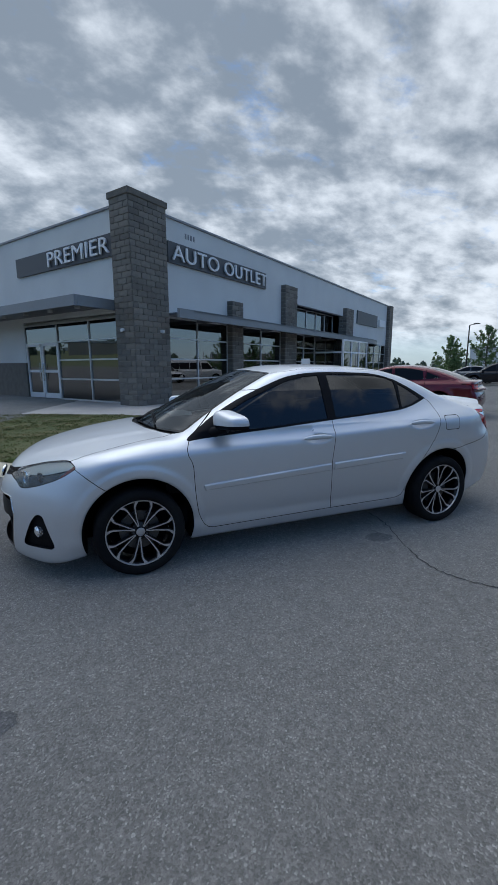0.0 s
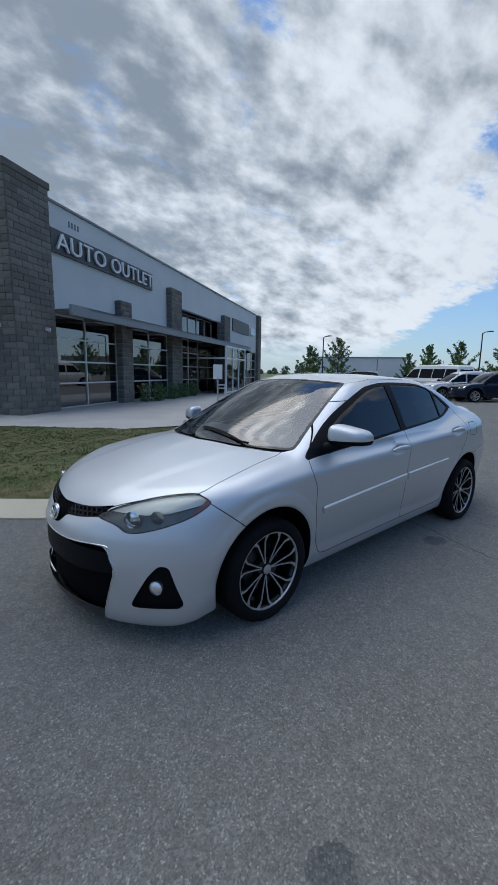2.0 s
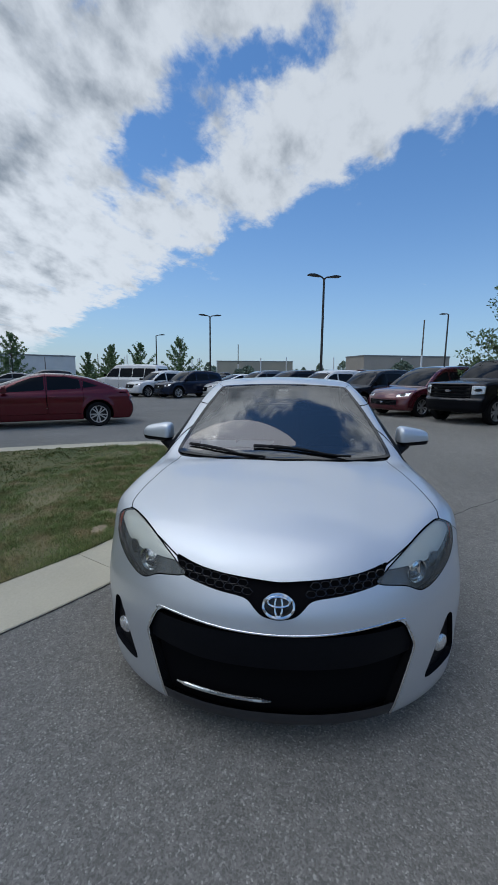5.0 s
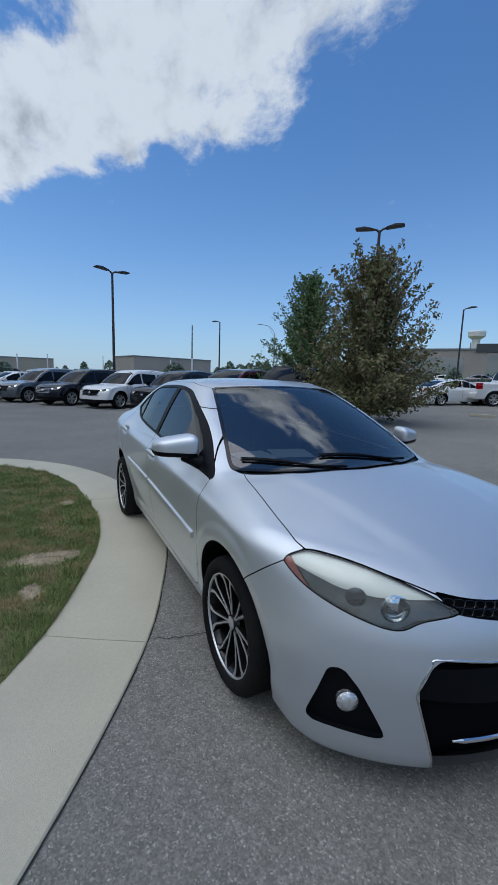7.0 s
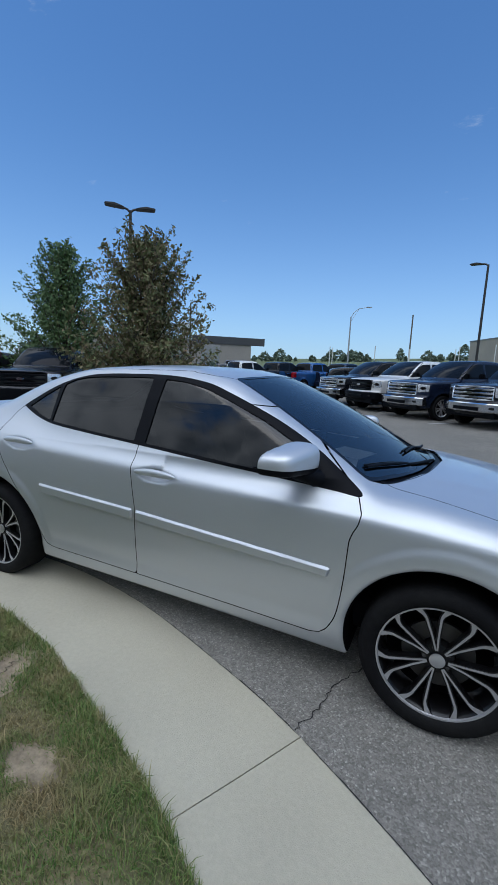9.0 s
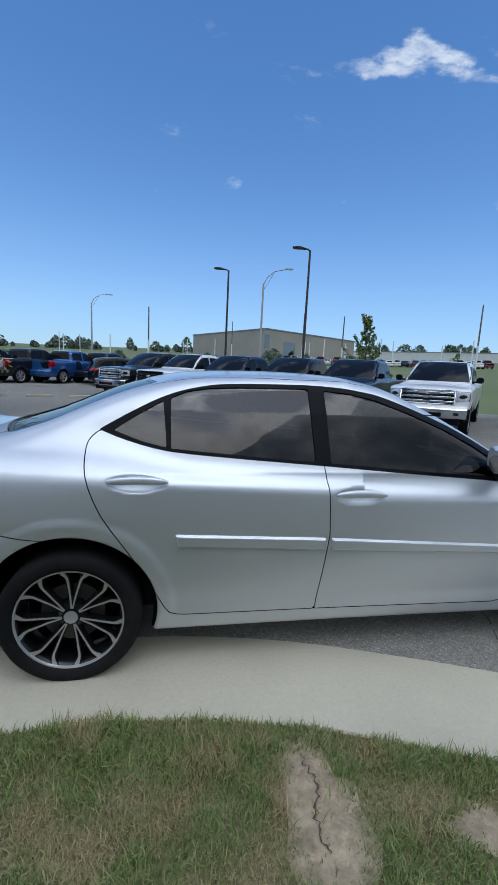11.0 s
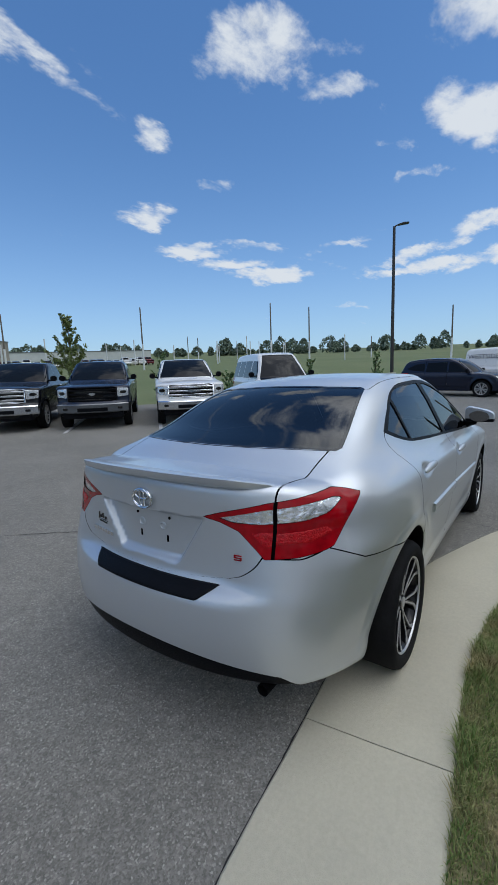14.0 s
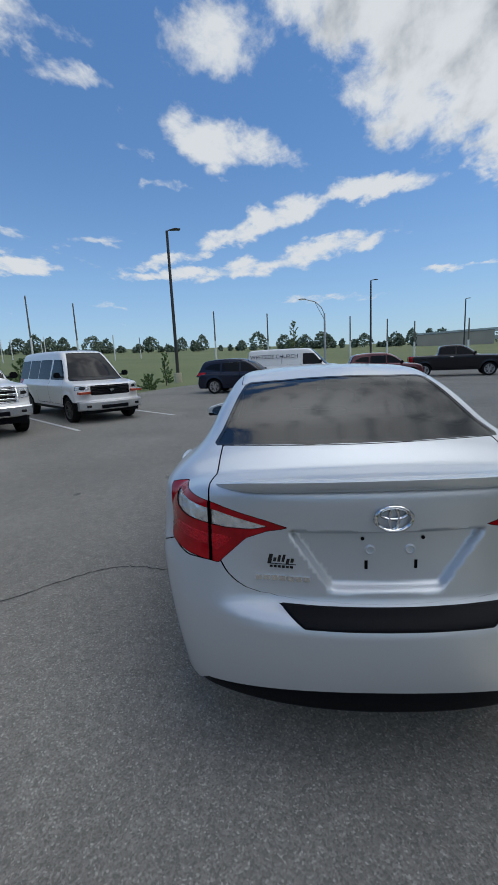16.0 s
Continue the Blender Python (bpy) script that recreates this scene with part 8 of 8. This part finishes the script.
# far tree lines, one mesh of leaf clumps each; distance haze is in the leaf colour
def woods(name, pts, h, n, seed, label, leaf=1.1, mat=None):
    r = np.random.default_rng(seed)
    L_ = [0.0]
    for a, b_ in zip(pts, pts[1:]):
        L_.append(L_[-1] + math.dist(a, b_))
    X, Y = np.array(pts, float).T
    nc = int(L_[-1] / 3.4)
    d = r.uniform(0, L_[-1], nc)
    d += 9.0 * np.sin(d / 11.0 + seed) + 14.0 * np.sin(d / 37.0)
    d = np.clip(d, 0, L_[-1])
    cx, cy = np.interp(d, L_, X) + r.normal(0, 5, nc), np.interp(d, L_, Y) + r.normal(0, 5, nc)
    ch = h * (0.28 + 0.85 * r.uniform(0, 1, nc) ** 2.2)
    wide = r.uniform(0.32, 0.75, nc)
    k = r.integers(0, nc, n)
    u = r.normal(size=(n, 3))
    u /= np.linalg.norm(u, axis=1)[:, None]
    u *= (r.uniform(0.3, 1, n) ** 0.4)[:, None]
    gz = terrain(cx, cy)
    P0 = np.stack([cx[k] + u[:, 0] * ch[k] * wide[k] * (0.85 - 0.4 * u[:, 2]), cy[k] + u[:, 1] * ch[k] * wide[k] * (0.85 - 0.4 * u[:, 2]), gz[k] + ch[k] * (0.52 + 0.48 * u[:, 2])], 1)
    P, F = leaves(n, lambda rr_, n_: P0, leaf, seed)
    me = bpy.data.meshes.new(name)
    me.from_pydata(P.tolist(), [], F.tolist())
    me.materials.append(mat or M["leaf_hazed"])
    return tagged(put(name, me), label, "woods", kind="stuff")


woods("far_woods", [(-40, 330), (60, 300), (150, 250), (230, 160), (280, 60), (290, -40), (250, -120)], 11, 42000, 1, "green tree line along the horizon, haze in its leaf colour")
woods("far_woods", [(-330, -150), (-320, 0), (-260, 150), (-160, 260), (-40, 330)], 9, 34000, 2, "green tree line along the horizon, haze in its leaf colour")
woods("far_woods", [(-330, -150), (-260, -260), (-120, -330), (60, -330), (220, -230), (250, -120)], 10, 26000, 6, "green tree line along the horizon, haze in its leaf colour")
woods("near_hedge", [(-42, 34), (-30, 52), (-5, 68), (25, 92)], 3.2, 9000, 3, "scrubby green hedge beyond the lots, haze in its leaf colour", 0.4)
woods("near_hedge", [(-60, 22), (-75, -8)], 3.5, 5000, 9, "scrubby green hedge beyond the lots, haze in its leaf colour", 0.4)

# plain far buildings
def far_building(name, x, y, w, d, h, turn, wall_m, label, windows=(), band=None):
    o = thing(name, label, "building", stand(x, y, turn, False))
    part("wall", box(-w / 2, w / 2, -d / 2, d / 2, -2.0, h), wall_m, o)
    part("parapet", box(-w / 2 - 0.15, w / 2 + 0.15, -d / 2 - 0.15, d / 2 + 0.15, h, h + 0.35), M["metal_trim"], o)
    for (a, b_, z0, z1) in windows:
        part("window", box(a, b_, -d / 2 - 0.05, -d / 2 + 0.05, z0, z1), M["shop_glass"], o)
    if band:
        part("sign_band", box(*band[:2], -d / 2 - 0.2, -d / 2 + 0.05, *band[2:]), M["dark_panel"], o)
    return o


far_building("warehouse", 35.7, 153.7, 43.5, 43.3, 7.6, 28, M["tan_wall"], "big tan and grey box warehouse", [(-14, -9, 0.2, 4.5), (-22, -20, 2, 6)])
far_building("showroom_building", -58, 78, 34, 18, 5.6, 38, M["tan_wall"], "low modern showroom across the lots", [(-14, 2, 0.3, 4.2), (6, 10, 0.3, 5)], (4, 20, 5.2, 6.8))
far_building("long_building", -141.5, 37.8, 30, 14, 6.0, -75, M["tan_wall"], "long low pale building far away", [(-12, -4, 0.5, 3.5), (3, 9, 0.5, 3.5)])
far_building("long_building", -196, -14, 35, 16, 6.4, -86, M["tan_wall"], "long low grey building far away", [(-10, 8, 1, 4)])
far_building("long_building", -110, -75, 26, 16, 6.0, -50, M["stucco"], "low grey building beyond the trees", [(0, 10, 0.5, 4)])
far_building("school_building", 228, -95, 36, 14, 6.0, 65, M["tan_wall"], "tan two-storey building on the horizon", [(-20, 20, 2, 4), (-20, 20, 6, 8)])
far_building("low_building", 120, 190, 70, 20, 3.4, -40, M["stucco"], "long pale building behind the field")
wt = thing("water_tower", "pale concrete water tower on the horizon", "water tower", stand(-169, 244, 0, False))
part("shaft", tube([(0, 0, 0), (0, 0, 21)], 2.4, 16), M["letter"], wt)
part("tank", lathe([(2.4, 20.5), (4.9, 22.3), (5.2, 25.0), (4.6, 25.8), (0.0, 26.2)], 24, "z"), M["letter"], wt, smooth=40)
# many far parked cars across the road
rf = random.Random(11)
for i in range(46):
    x, y = (22 + 1.9 * i, 96 - 0.55 * i) if i < 26 else (-30 - 2.9 * (i - 26), 56 - 3.6 * (i - 26))
    kind = rf.choice(("suv", "saloon", "pickup"))
    col = rf.choice(("white_paint", "black_paint", "grey_paint", "white_paint", "navy_paint", "red_paint"))
    v = thing({"suv": "suv", "saloon": "saloon_car", "pickup": "pickup"}[kind], "%s parked in a far lot" % {"suv": "small sport utility car", "saloon": "small saloon car", "pickup": "small pickup truck"}[kind], "car", stand(x, y + rf.uniform(-0.5, 0.5), 65 if i < 26 else 30), "far parked cars")
    FAR = "far_" + kind
    if FAR not in CACHE:
        CACHE[FAR] = vehicle_meshes(kind, 0.12)
    q = CACHE[FAR]
    put_mesh("body", merged(q["body"], q["low"]), M[col], v)
    put_mesh("glass", merged(q["windscreen"], q["rear_window"], *q["panes"]), M["car_glass"], v)
    for sx in (1, -1):
        for s in (1, -1):
            part("wheel", lathe([(0.0, 0.1), (KINDS[kind]["r"], 0.1), (KINDS[kind]["r"], -0.1)], 14), M["rubber"], v, m=pose(sx * KINDS[kind]["wb"] / 2, s * (KINDS[kind]["w"] - 0.13), KINDS[kind]["r"], 0, 0, 0 if s > 0 else 180))
